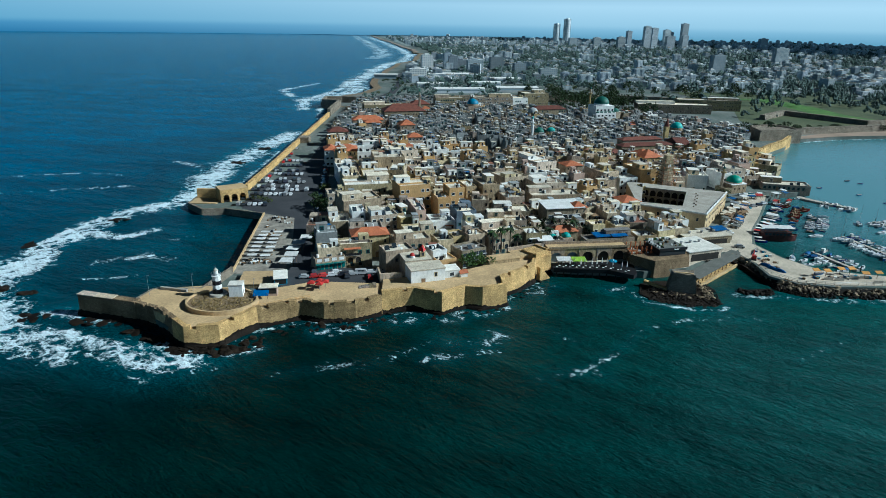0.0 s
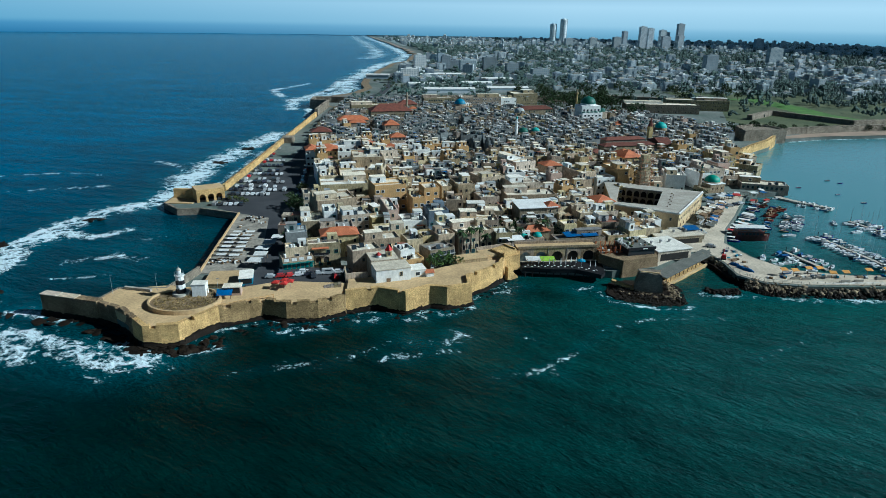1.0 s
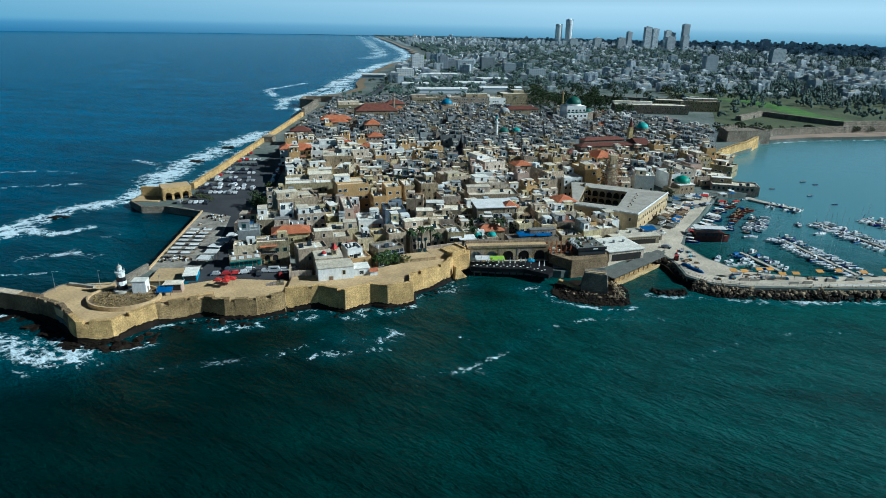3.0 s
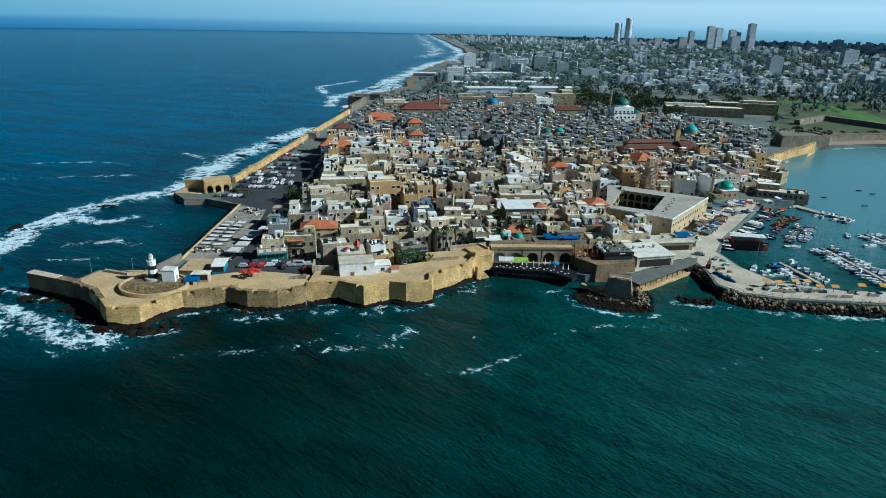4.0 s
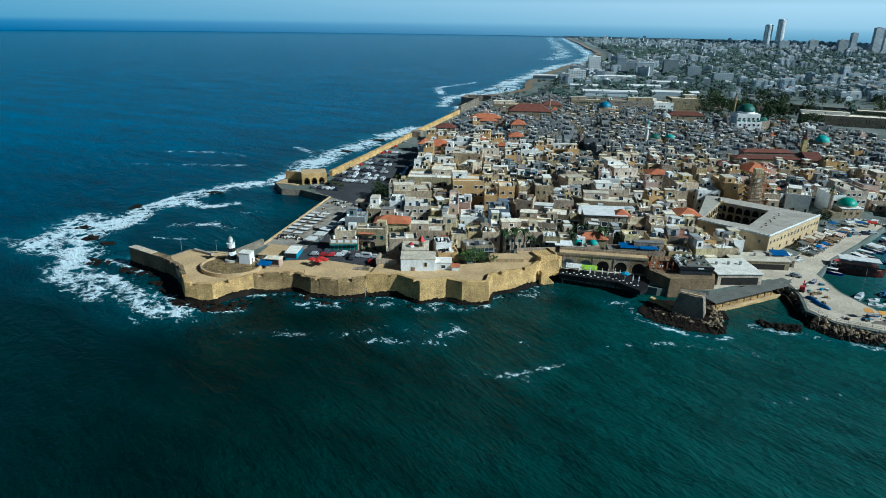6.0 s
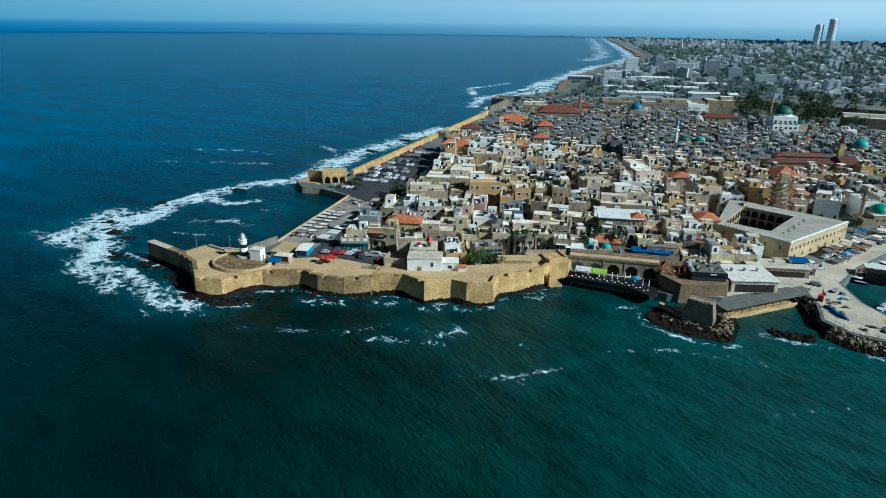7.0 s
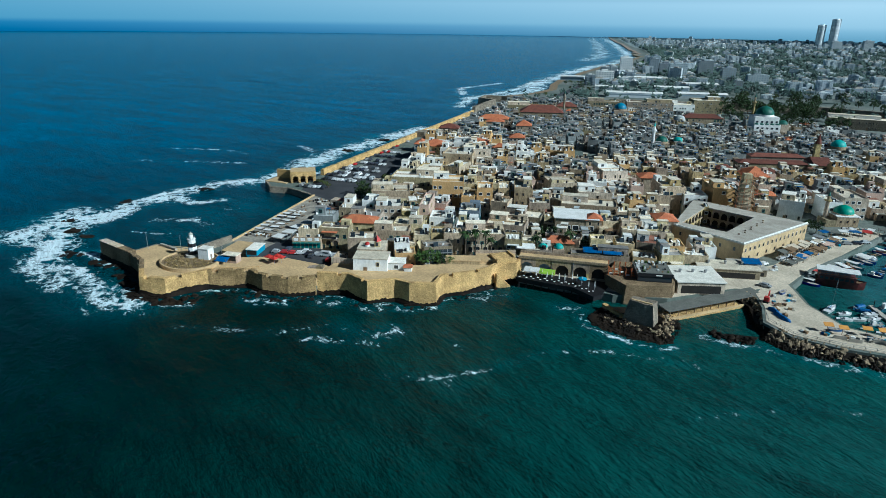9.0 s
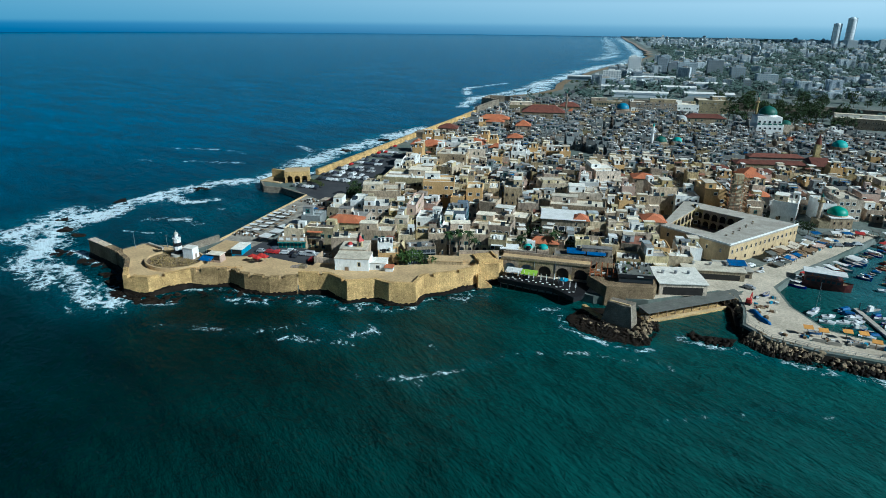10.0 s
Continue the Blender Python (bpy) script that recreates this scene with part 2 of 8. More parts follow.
GREY_SHEET = mat("grey_sheet_roof", (0.155, 0.158, 0.140), (0.115, 0.118, 0.105), 0.3, 1.5, rough=0.7, bump=0.15, rnd=0.05, stain=0.3)
CANVAS = mat("white_canvas", (0.72, 0.72, 0.70), (0.58, 0.58, 0.56), 0.8, 2.0, rough=0.85, bump=0.2, rnd=0.12, stain=0.15)
GEL = mat("white_hull", (0.70, 0.71, 0.72), (0.58, 0.59, 0.60), 0.8, 3.0, rough=0.3, bump=0.02, rnd=0.15, spec=0.5, stain=0.15)
GEL_B = mat("blue_hull", (0.05, 0.16, 0.32), (0.04, 0.12, 0.25), 0.8, 3.0, rough=0.3, bump=0.05, rnd=0.25, hue=0.08, spec=0.5, stain=0.2)
BOATWOOD = mat("worn_boat_deck", (0.44, 0.42, 0.38), (0.30, 0.28, 0.25), 0.8, 4.0, rough=0.6, bump=0.1, rnd=0.2, stain=0.25)
RUBBER = mat("tyre_rubber", (0.02, 0.02, 0.02), (0.015, 0.015, 0.015), 1.0, 4.0, rough=0.8, bump=0.1, stain=0.2)
CAR_W = mat("pale_car_paint", (0.52, 0.53, 0.54), (0.48, 0.49, 0.50), 0.5, 3.0, rough=0.25, bump=0, rnd=0.45, spec=0.5, stain=0.05)
CAR_D = mat("dark_car_paint", (0.05, 0.055, 0.07), (0.045, 0.05, 0.06), 0.5, 3.0, rough=0.22, bump=0, rnd=0.6, hue=0.05, spec=0.5, stain=0.05)
CAR_R = mat("red_car_paint", (0.42, 0.03, 0.03), (0.38, 0.03, 0.03), 0.5, 3.0, rough=0.22, bump=0, rnd=0.2, spec=0.5, stain=0.05)
# apartment walls tinted bluish to stand in for haze
APT = mat("hazed_apartment_render", (0.36, 0.40, 0.43), (0.28, 0.32, 0.35), 0.1, 0.8, bump=0.05, rnd=0.35, hue=0.03, stain=0.2)
# weathered brown rubble, also darkened in colour for walls that lie in shade
RUBBLE_DARK = stone_mat("shade_dark_rubble_stone", (0.34, 0.25, 0.14), (0.24, 0.17, 0.095), (0.15, 0.105, 0.06), 0.6, stain=0.5)
# haze over far trees, white blocks and towers, painted into their colours
LEAF_FAR = mat("hazed_far_foliage", (0.075, 0.112, 0.095), (0.050, 0.082, 0.074), 0.05, 0.5, bump=0.2, rnd=0.3, stain=0.3)
APT_W = mat("hazed_white_render", (0.56, 0.60, 0.62), (0.46, 0.50, 0.53), 0.1, 0.8, bump=0.05, rnd=0.25, hue=0.03, stain=0.2)
TOWER_GLASS = mat("hazed_tower_cladding", (0.78, 0.83, 0.86), (0.68, 0.74, 0.78), 0.1, 0.6, rough=0.5, bump=0.05, rnd=0.15, spec=0.5, stain=0.2)


def glass_mat(name, tint, rough=0.12):
    m, n, l, b = nodes_of(name)
    info = n.new("ShaderNodeObjectInfo")
    mix = n.new("ShaderNodeMix"); mix.data_type = "RGBA"
    mix.inputs[6].default_value, mix.inputs[7].default_value = (*tint, 1), (*[v * 2.2 for v in tint], 1)
    l.new(info.outputs["Random"], mix.inputs[0]); l.new(mix.outputs[2], b.inputs["Base Color"])
    b.inputs["Roughness"].default_value, b.inputs["Specular IOR Level"].default_value = rough, 0.6
    return m


GLASS = glass_mat("window_glass", (0.018, 0.024, 0.03))
# glass lightened in colour for mirrored sky and haze
PALE_GLASS = glass_mat("painted_sky_glass", (0.13, 0.17, 0.20), 0.4)
# near-black colour that stands in for the shade inside openings
DARKVOID = mat("painted_interior_shade", (0.03, 0.027, 0.023), (0.02, 0.018, 0.016), 0.5, 2.0, bump=0.1, stain=0.2)


def sea_material():
    """Sea water: deep colour, chop at three sizes, foam where the swell breaks (stored on the sheet), pale water round the foam."""
    m, n, l, b = nodes_of("sea_water")
    geo = n.new("ShaderNodeNewGeometry")

    def noise_tex(scale, detail=4, rough=0.55, stretch=None, warp=0.0):
        t = n.new("ShaderNodeTexNoise"); t.inputs["Scale"].default_value = scale; t.inputs["Detail"].default_value = detail
        t.inputs["Roughness"].default_value = rough; t.inputs["Distortion"].default_value = warp
        if stretch:
            mp = n.new("ShaderNodeMapping"); mp.vector_type = "TEXTURE"
            mp.inputs["Scale"].default_value = [1 / k for k in stretch[:3]]; mp.inputs["Rotation"].default_value = (0, 0, radians(stretch[3]))
            l.new(geo.outputs["Position"], mp.inputs["Vector"]); l.new(mp.outputs[0], t.inputs["Vector"])
        else:
            l.new(geo.outputs["Position"], t.inputs["Vector"])
        return t

    def maths(op, a, b_, clamp=False):
        k = n.new("ShaderNodeMath"); k.operation = op; k.use_clamp = clamp
        for i, v in enumerate((a, b_)):
            if isinstance(v, (int, float)):
                k.inputs[i].default_value = v
            else:
                l.new(v, k.inputs[i])
        return k.outputs[0]

    foam_at = n.new("ShaderNodeAttribute"); foam_at.attribute_name = "foam"
    pale_at = n.new("ShaderNodeAttribute"); pale_at.attribute_name = "pale"
    bay_at = n.new("ShaderNodeAttribute"); bay_at.attribute_name = "bay"
    depth = noise_tex(0.006, 4, 0.6)
    deep = n.new("ShaderNodeMix"); deep.data_type = "RGBA"
    deep.inputs[6].default_value, deep.inputs[7].default_value = (0.0003, 0.0080, 0.0072, 1), (0.0006, 0.0180, 0.0158, 1)
    l.new(depth.outputs["Fac"], deep.inputs[0])
    # blue of the mirrored sky, put into the western water's colour
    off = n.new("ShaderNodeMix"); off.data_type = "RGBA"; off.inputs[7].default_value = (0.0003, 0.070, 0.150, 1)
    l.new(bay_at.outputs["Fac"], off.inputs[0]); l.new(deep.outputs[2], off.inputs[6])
    # sky glow on the sun side, painted as brighter green water
    sunside_green_at = n.new("ShaderNodeAttribute"); sunside_green_at.attribute_name = "green"
    green = n.new("ShaderNodeMix"); green.data_type = "RGBA"; green.inputs[7].default_value = (0.016, 0.078, 0.072, 1)
    l.new(sunside_green_at.outputs["Fac"], green.inputs[0]); l.new(off.outputs[2], green.inputs[6])
    shallow = n.new("ShaderNodeMix"); shallow.data_type = "RGBA"; shallow.inputs[7].default_value = (0.012, 0.12, 0.17, 1)
    l.new(maths("MULTIPLY", pale_at.outputs["Fac"], 0.75), shallow.inputs[0]); l.new(green.outputs[2], shallow.inputs[6])
    # pale sky mirrored by the calm bay, put into its base colour
    calm_at = n.new("ShaderNodeAttribute"); calm_at.attribute_name = "calm"
    still = n.new("ShaderNodeMix"); still.data_type = "RGBA"; still.inputs[7].default_value = (0.085, 0.205, 0.225, 1)
    l.new(calm_at.outputs["Fac"], still.inputs[0]); l.new(shallow.outputs[2], still.inputs[6])
    # wave light and shade painted into the colour: crests lighter, troughs darker
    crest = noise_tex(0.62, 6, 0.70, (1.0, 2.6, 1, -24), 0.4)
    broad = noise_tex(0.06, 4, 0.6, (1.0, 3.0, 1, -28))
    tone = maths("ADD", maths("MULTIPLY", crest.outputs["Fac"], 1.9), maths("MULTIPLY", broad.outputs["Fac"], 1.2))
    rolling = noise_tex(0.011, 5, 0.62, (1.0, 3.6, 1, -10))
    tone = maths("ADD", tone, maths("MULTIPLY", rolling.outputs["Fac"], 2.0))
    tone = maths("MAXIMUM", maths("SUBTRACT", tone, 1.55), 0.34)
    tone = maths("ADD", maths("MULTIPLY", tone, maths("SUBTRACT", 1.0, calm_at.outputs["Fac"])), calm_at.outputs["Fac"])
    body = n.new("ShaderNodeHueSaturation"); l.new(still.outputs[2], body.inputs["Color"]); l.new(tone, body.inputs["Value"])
    # foam: a torn web of cells, thick where the stored strength is high, drawn out along the swell
    wob = noise_tex(0.22, 5, 0.65)
    bend = n.new("ShaderNodeVectorMath"); bend.operation = "SCALE"; bend.inputs["Scale"].default_value = 9.0
    l.new(wob.outputs["Color"], bend.inputs[0])
    here = n.new("ShaderNodeVectorMath"); here.operation = "ADD"
    l.new(geo.outputs["Position"], here.inputs[0]); l.new(bend.outputs[0], here.inputs[1])
    web = []
    for size in (0.17, 0.55):
        v = n.new("ShaderNodeTexVoronoi"); v.feature = "DISTANCE_TO_EDGE"; v.inputs["Scale"].default_value = size
        l.new(here.outputs[0], v.inputs["Vector"])
        web.append(v.outputs["Distance"])
    lace = noise_tex(0.16, 9, 0.74, (1.0, 1.7, 1, -20), 1.2)
    patch = noise_tex(0.035, 5, 0.6, warp=0.8)
    open_ = maths("ADD", maths("MULTIPLY", web[0], 1.1), maths("MULTIPLY", web[1], 0.7))
    torn = maths("ADD", maths("MULTIPLY", maths("SUBTRACT", lace.outputs["Fac"], 0.5), 1.5), maths("MULTIPLY", maths("SUBTRACT", patch.outputs["Fac"], 0.5), 1.3))
    level = maths("SUBTRACT", maths("ADD", torn, maths("MULTIPLY", foam_at.outputs["Fac"], 0.95)), maths("ADD", open_, 0.34))
    cover = maths("MULTIPLY", level, 4.0, True)
    cover = maths("MULTIPLY", cover, maths("MULTIPLY", foam_at.outputs["Fac"], 2.6, True), True)
    white = n.new("ShaderNodeMix"); white.data_type = "RGBA"; white.inputs[7].default_value = (0.68, 0.80, 0.86, 1)
    l.new(cover, white.inputs[0]); l.new(body.outputs[0], white.inputs[6])
    l.new(white.outputs[2], b.inputs["Base Color"])
    ro = n.new("ShaderNodeMapRange"); ro.inputs[3].default_value, ro.inputs[4].default_value = 0.2, 0.9
    l.new(cover, ro.inputs[0]); l.new(ro.outputs[0], b.inputs["Roughness"])
    b.inputs["IOR"].default_value = 1.333
    l.new(maths("ADD", 0.10, maths("MULTIPLY", calm_at.outputs["Fac"], 0.32)), b.inputs["Specular IOR Level"])
    swell = noise_tex(0.06, 3, 0.5, (1.0, 2.6, 1, -28))
    chop = noise_tex(0.26, 4, 0.6, (1.0, 2.4, 1, -34))
    ripple = noise_tex(1.0, 3, 0.6, (1.0, 1.8, 1, -40))
    h = maths("ADD", maths("MULTIPLY", swell.outputs["Fac"], 2.2), maths("ADD", maths("MULTIPLY", chop.outputs["Fac"], 1.7), maths("MULTIPLY", ripple.outputs["Fac"], 0.42)))
    h = maths("ADD", h, maths("MULTIPLY", cover, 0.05))
    bn = n.new("ShaderNodeBump"); bn.inputs["Distance"].default_value = 1.1
    l.new(maths("SUBTRACT", 0.75, maths("MULTIPLY", calm_at.outputs["Fac"], 0.70)), bn.inputs["Strength"])
    l.new(h, bn.inputs["Height"]); l.new(bn.outputs[0], b.inputs["Normal"])
    return m


SEA = sea_material()


def backdrop_material():
    """Far haze painted as glow: sea and land fading upwards into a pale sky."""
    m = bpy.data.materials.new("distant_haze"); m.use_nodes = True
    n, l = m.node_tree.nodes, m.node_tree.links
    n.clear()
    out, em = n.new("ShaderNodeOutputMaterial"), n.new("ShaderNodeEmission")
    geo, sep = n.new("ShaderNodeNewGeometry"), n.new("ShaderNodeSeparateXYZ")
    l.new(geo.outputs["Position"], sep.inputs[0])
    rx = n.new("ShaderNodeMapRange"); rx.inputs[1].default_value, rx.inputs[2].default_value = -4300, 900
    # the sun side glows brighter and higher, for the water to mirror
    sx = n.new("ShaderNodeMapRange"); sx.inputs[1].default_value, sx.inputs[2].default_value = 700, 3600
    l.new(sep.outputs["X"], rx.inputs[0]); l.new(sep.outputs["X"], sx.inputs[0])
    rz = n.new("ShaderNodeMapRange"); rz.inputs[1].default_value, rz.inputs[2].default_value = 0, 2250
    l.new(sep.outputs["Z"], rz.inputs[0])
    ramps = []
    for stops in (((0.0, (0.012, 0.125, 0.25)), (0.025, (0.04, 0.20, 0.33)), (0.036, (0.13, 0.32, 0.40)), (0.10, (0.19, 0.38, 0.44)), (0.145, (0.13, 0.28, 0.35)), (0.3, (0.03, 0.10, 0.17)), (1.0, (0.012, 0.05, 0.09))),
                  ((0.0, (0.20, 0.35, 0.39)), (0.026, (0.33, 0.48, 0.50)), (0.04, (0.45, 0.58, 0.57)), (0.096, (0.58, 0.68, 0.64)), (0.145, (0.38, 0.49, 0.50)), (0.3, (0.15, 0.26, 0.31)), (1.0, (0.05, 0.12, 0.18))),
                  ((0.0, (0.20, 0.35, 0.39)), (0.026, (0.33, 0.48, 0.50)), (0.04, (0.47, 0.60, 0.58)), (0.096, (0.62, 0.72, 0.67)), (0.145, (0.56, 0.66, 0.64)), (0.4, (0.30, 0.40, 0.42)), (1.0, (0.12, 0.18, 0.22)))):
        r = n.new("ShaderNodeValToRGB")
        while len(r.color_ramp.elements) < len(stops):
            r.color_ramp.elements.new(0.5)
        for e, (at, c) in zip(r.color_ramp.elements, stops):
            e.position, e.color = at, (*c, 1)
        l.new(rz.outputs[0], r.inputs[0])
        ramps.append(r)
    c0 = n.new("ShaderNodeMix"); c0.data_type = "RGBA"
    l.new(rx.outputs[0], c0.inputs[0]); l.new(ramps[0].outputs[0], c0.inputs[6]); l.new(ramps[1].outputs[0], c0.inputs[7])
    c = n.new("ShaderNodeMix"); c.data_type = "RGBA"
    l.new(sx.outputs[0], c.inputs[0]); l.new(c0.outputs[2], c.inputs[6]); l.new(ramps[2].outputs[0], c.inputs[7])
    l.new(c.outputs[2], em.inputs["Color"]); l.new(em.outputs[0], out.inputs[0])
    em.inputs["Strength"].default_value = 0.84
    return m


HAZE = backdrop_material()

# ---- building helpers ----


def mesh_of(name, bm, *materials, smooth=False):
    bmesh.ops.recalc_face_normals(bm, faces=bm.faces)
    me = bpy.data.meshes.new(name)
    bm.to_mesh(me)
    bm.free()
    for m in materials:
        me.materials.append(m)
    if smooth:
        for p in me.polygons:
            p.use_smooth = True
    return me


def thing(name, m=None, label="", category="", group="", kind=""):
    ob = new(name)
    ob.matrix_world = m or Matrix()
    ob.empty_display_size = 0.5
    return tagged(ob, label, category, group, kind)


def part(name, bm, material, parent, label="", smooth=False, m=None):
    ob = new(name, mesh_of(name, bm, *(material if isinstance(material, (list, tuple)) else (material,)), smooth=smooth))
    ob.parent = parent
    if m is not None:
        ob.matrix_basis = m
    return tagged(ob, label)


def part_mesh(name, me, parent, m, label=""):
    ob = new(name, me)
    ob.parent, ob.matrix_basis = parent, m
    return tagged(ob, label)


def solid(name, bm, material, label, category, kind="structure", smooth=False):
    ob = new(name, mesh_of(name, bm, *(material if isinstance(material, (list, tuple)) else (material,)), smooth=smooth))
    return tagged(ob, label, category, kind=kind)


def box(bm, x0, y0, z0, x1, y1, z1, mi=0, taper=0.0):
    c = taper
    lo = [bm.verts.new(p) for p in ((x0, y0, z0), (x1, y0, z0), (x1, y1, z0), (x0, y1, z0))]
    hi = [bm.verts.new(p) for p in ((x0 + c, y0 + c, z1), (x1 - c, y0 + c, z1), (x1 - c, y1 - c, z1), (x0 + c, y1 - c, z1))]
    faces = [bm.faces.new(lo[::-1]), bm.faces.new(hi)]
    for i in range(4):
        j = (i + 1) % 4
        faces.append(bm.faces.new((lo[i], lo[j], hi[j], hi[i])))
    for f in faces:
        f.material_index = mi
    return bm


def slab(x0, y0, z0, x1, y1, z1, taper=0.0):
    return box(bmesh.new(), x0, y0, z0, x1, y1, z1, 0, taper)


def prism(bm, poly, z0, z1, mi=0, out=0.0):
    """An upright block over a plan outline; its foot may spread outwards by out."""
    from_c = Vector((sum(p[0] for p in poly) / len(poly), sum(p[1] for p in poly) / len(poly)))
    lo = []
    for p in poly:
        d = Vector(p) - from_c
        q = Vector(p) + d.normalized() * out if out else Vector(p)
        lo.append(bm.verts.new((q.x, q.y, z0)))
    hi = [bm.verts.new((p[0], p[1], z1)) for p in poly]
    k = len(poly)
    for i in range(k):
        j = (i + 1) % k
        bm.faces.new((lo[i], lo[j], hi[j], hi[i])).material_index = mi
    from_tess = tessellate([[Vector((p[0], p[1], 0)) for p in poly]])
    for a, b_, c in from_tess:
        bm.faces.new((hi[a], hi[b_], hi[c])).material_index = mi
    return bm


def tube(bm, x, y, z0, z1, r0, r1=None, sides=12, mi=0, cap=True):
    r1 = r0 if r1 is None else r1
    ring = [(math.cos(2 * math.pi * i / sides), math.sin(2 * math.pi * i / sides)) for i in range(sides)]
    lo = [bm.verts.new((x + c * r0, y + s * r0, z0)) for c, s in ring]
    hi = [bm.verts.new((x + c * r1, y + s * r1, z1)) for c, s in ring]
    for i in range(sides):
        j = (i + 1) % sides
        bm.faces.new((lo[i], lo[j], hi[j], hi[i])).material_index = mi
    if cap:
        bm.faces.new(hi).material_index = mi
        bm.faces.new(lo[::-1]).material_index = mi
    return bm


def beam(bm, a, b_, r=0.08, sides=5):
    """A thin round bar from a to b."""
    a, b_ = Vector(a), Vector(b_)
    q = (b_ - a).to_track_quat("Z", "Y").to_matrix()
    rings = []
    for p in (a, b_):
        rings.append([bm.verts.new(p + q @ Vector((math.cos(2 * math.pi * i / sides) * r, math.sin(2 * math.pi * i / sides) * r, 0))) for i in range(sides)])
    for i in range(sides):
        j = (i + 1) % sides
        bm.faces.new((rings[0][i], rings[0][j], rings[1][j], rings[1][i]))
    bm.faces.new(rings[1]); bm.faces.new(rings[0][::-1])
    return bm


def dome(bm, x, y, z, r, h=None, seg=20, rows=7, point=0.0):
    h = h or r
    last = None
    for i in range(rows):
        a = math.pi / 2 * i / rows
        rr, zz = r * math.cos(a), z + h * math.sin(a)
        ring = [bm.verts.new((x + rr * math.cos(2 * math.pi * k / seg), y + rr * math.sin(2 * math.pi * k / seg), zz)) for k in range(seg)]
        if last:
            for k in range(seg):
                j = (k + 1) % seg
                bm.faces.new((last[k], last[j], ring[j], ring[k]))
        last = ring
    top = bm.verts.new((x, y, z + h + point))
    for k in range(seg):
        bm.faces.new((last[k], last[(k + 1) % seg], top))
    return bm


def hip(bm, x0, y0, x1, y1, z, rise, over=0.5, ridge=0.35):
    """A hipped roof with thickness; the ridge runs along the longer side."""
    x0, y0, x1, y1 = x0 - over, y0 - over, x1 + over, y1 + over
    w, d = x1 - x0, y1 - y0
    cx, cy = (x0 + x1) / 2, (y0 + y1) / 2
    k = max(0.02, abs(w - d) / 2 + ridge * 0.3)
    e = [bm.verts.new(p) for p in ((x0, y0, z), (x1, y0, z), (x1, y1, z), (x0, y1, z))]
    lo = [bm.verts.new(p) for p in ((x0, y0, z - 0.2), (x1, y0, z - 0.2), (x1, y1, z - 0.2), (x0, y1, z - 0.2))]
    if w >= d:
        a, b_ = bm.verts.new((cx - k, cy, z + rise)), bm.verts.new((cx + k, cy, z + rise))
        bm.faces.new((e[0], e[1], b_, a)); bm.faces.new((e[1], e[2], b_)); bm.faces.new((e[2], e[3], a, b_)); bm.faces.new((e[3], e[0], a))
    else:
        a, b_ = bm.verts.new((cx, cy - k, z + rise)), bm.verts.new((cx, cy + k, z + rise))
        bm.faces.new((e[0], e[1], a)); bm.faces.new((e[1], e[2], b_, a)); bm.faces.new((e[2], e[3], b_)); bm.faces.new((e[3], e[0], a, b_))
    for i in range(4):
        j = (i + 1) % 4
        bm.faces.new((lo[i], lo[j], e[j], e[i]))
    bm.faces.new(lo[::-1])
    return bm


def gable(bm, x0, y0, x1, y1, z, rise, over=0.3, along="x"):
    x0, y0, x1, y1 = x0 - over, y0 - over, x1 + over, y1 + over
    if along == "x":
        rid = ((x0, (y0 + y1) / 2), (x1, (y0 + y1) / 2))
    else:
        rid = (((x0 + x1) / 2, y0), ((x0 + x1) / 2, y1))
    e = [bm.verts.new((*p, z)) for p in ((x0, y0), (x1, y0), (x1, y1), (x0, y1))]
    a, b_ = (bm.verts.new((*p, z + rise)) for p in rid)
    if along == "x":
        for f in ((e[0], e[1], b_, a), (e[2], e[3], a, b_), (e[3], e[0], a), (e[1], e[2], b_)):
            bm.faces.new(f)
    else:
        for f in ((e[1], e[2], b_, a), (e[3], e[0], a, b_), (e[0], e[1], a), (e[2], e[3], b_)):
            bm.faces.new(f)
    bm.faces.new(e[::-1])
    return bm


def arch_bay(bm, x0, x1, z0, z1, spring, gap, y0, y1, seg=8):
    """One bay of an arcade: piers, an arched opening of width gap, wall above; from y0 (face) to y1 (back)."""
    xc, r = (x0 + x1) / 2, gap / 2
    for a, b_ in ((x0, xc - r), (xc + r, x1)):
        box(bm, a, y0, z0, b_, y1, spring)
    pts = [(xc - r * math.cos(math.pi * i / seg), spring + r * math.sin(math.pi * i / seg)) for i in range(seg + 1)]
    rows = []
    for y in (y0, y1):
        low = [bm.verts.new((p[0], y, p[1])) for p in pts]
        top = [bm.verts.new((x0 + (x1 - x0) * i / seg, y, z1)) for i in range(seg + 1)]
        le, ri = bm.verts.new((x0, y, spring)), bm.verts.new((x1, y, spring))
        for i in range(seg):
            bm.faces.new((low[i], low[i + 1], top[i + 1], top[i]))
        bm.faces.new((le, low[0], top[0])); bm.faces.new((low[-1], ri, top[-1]))
        rows.append((low, top))
    for i in range(seg):
        bm.faces.new((rows[0][0][i], rows[1][0][i], rows[1][0][i + 1], rows[0][0][i + 1]))
    bm.faces.new((rows[0][1][0], rows[0][1][-1], rows[1][1][-1], rows[1][1][0]))
    return bm


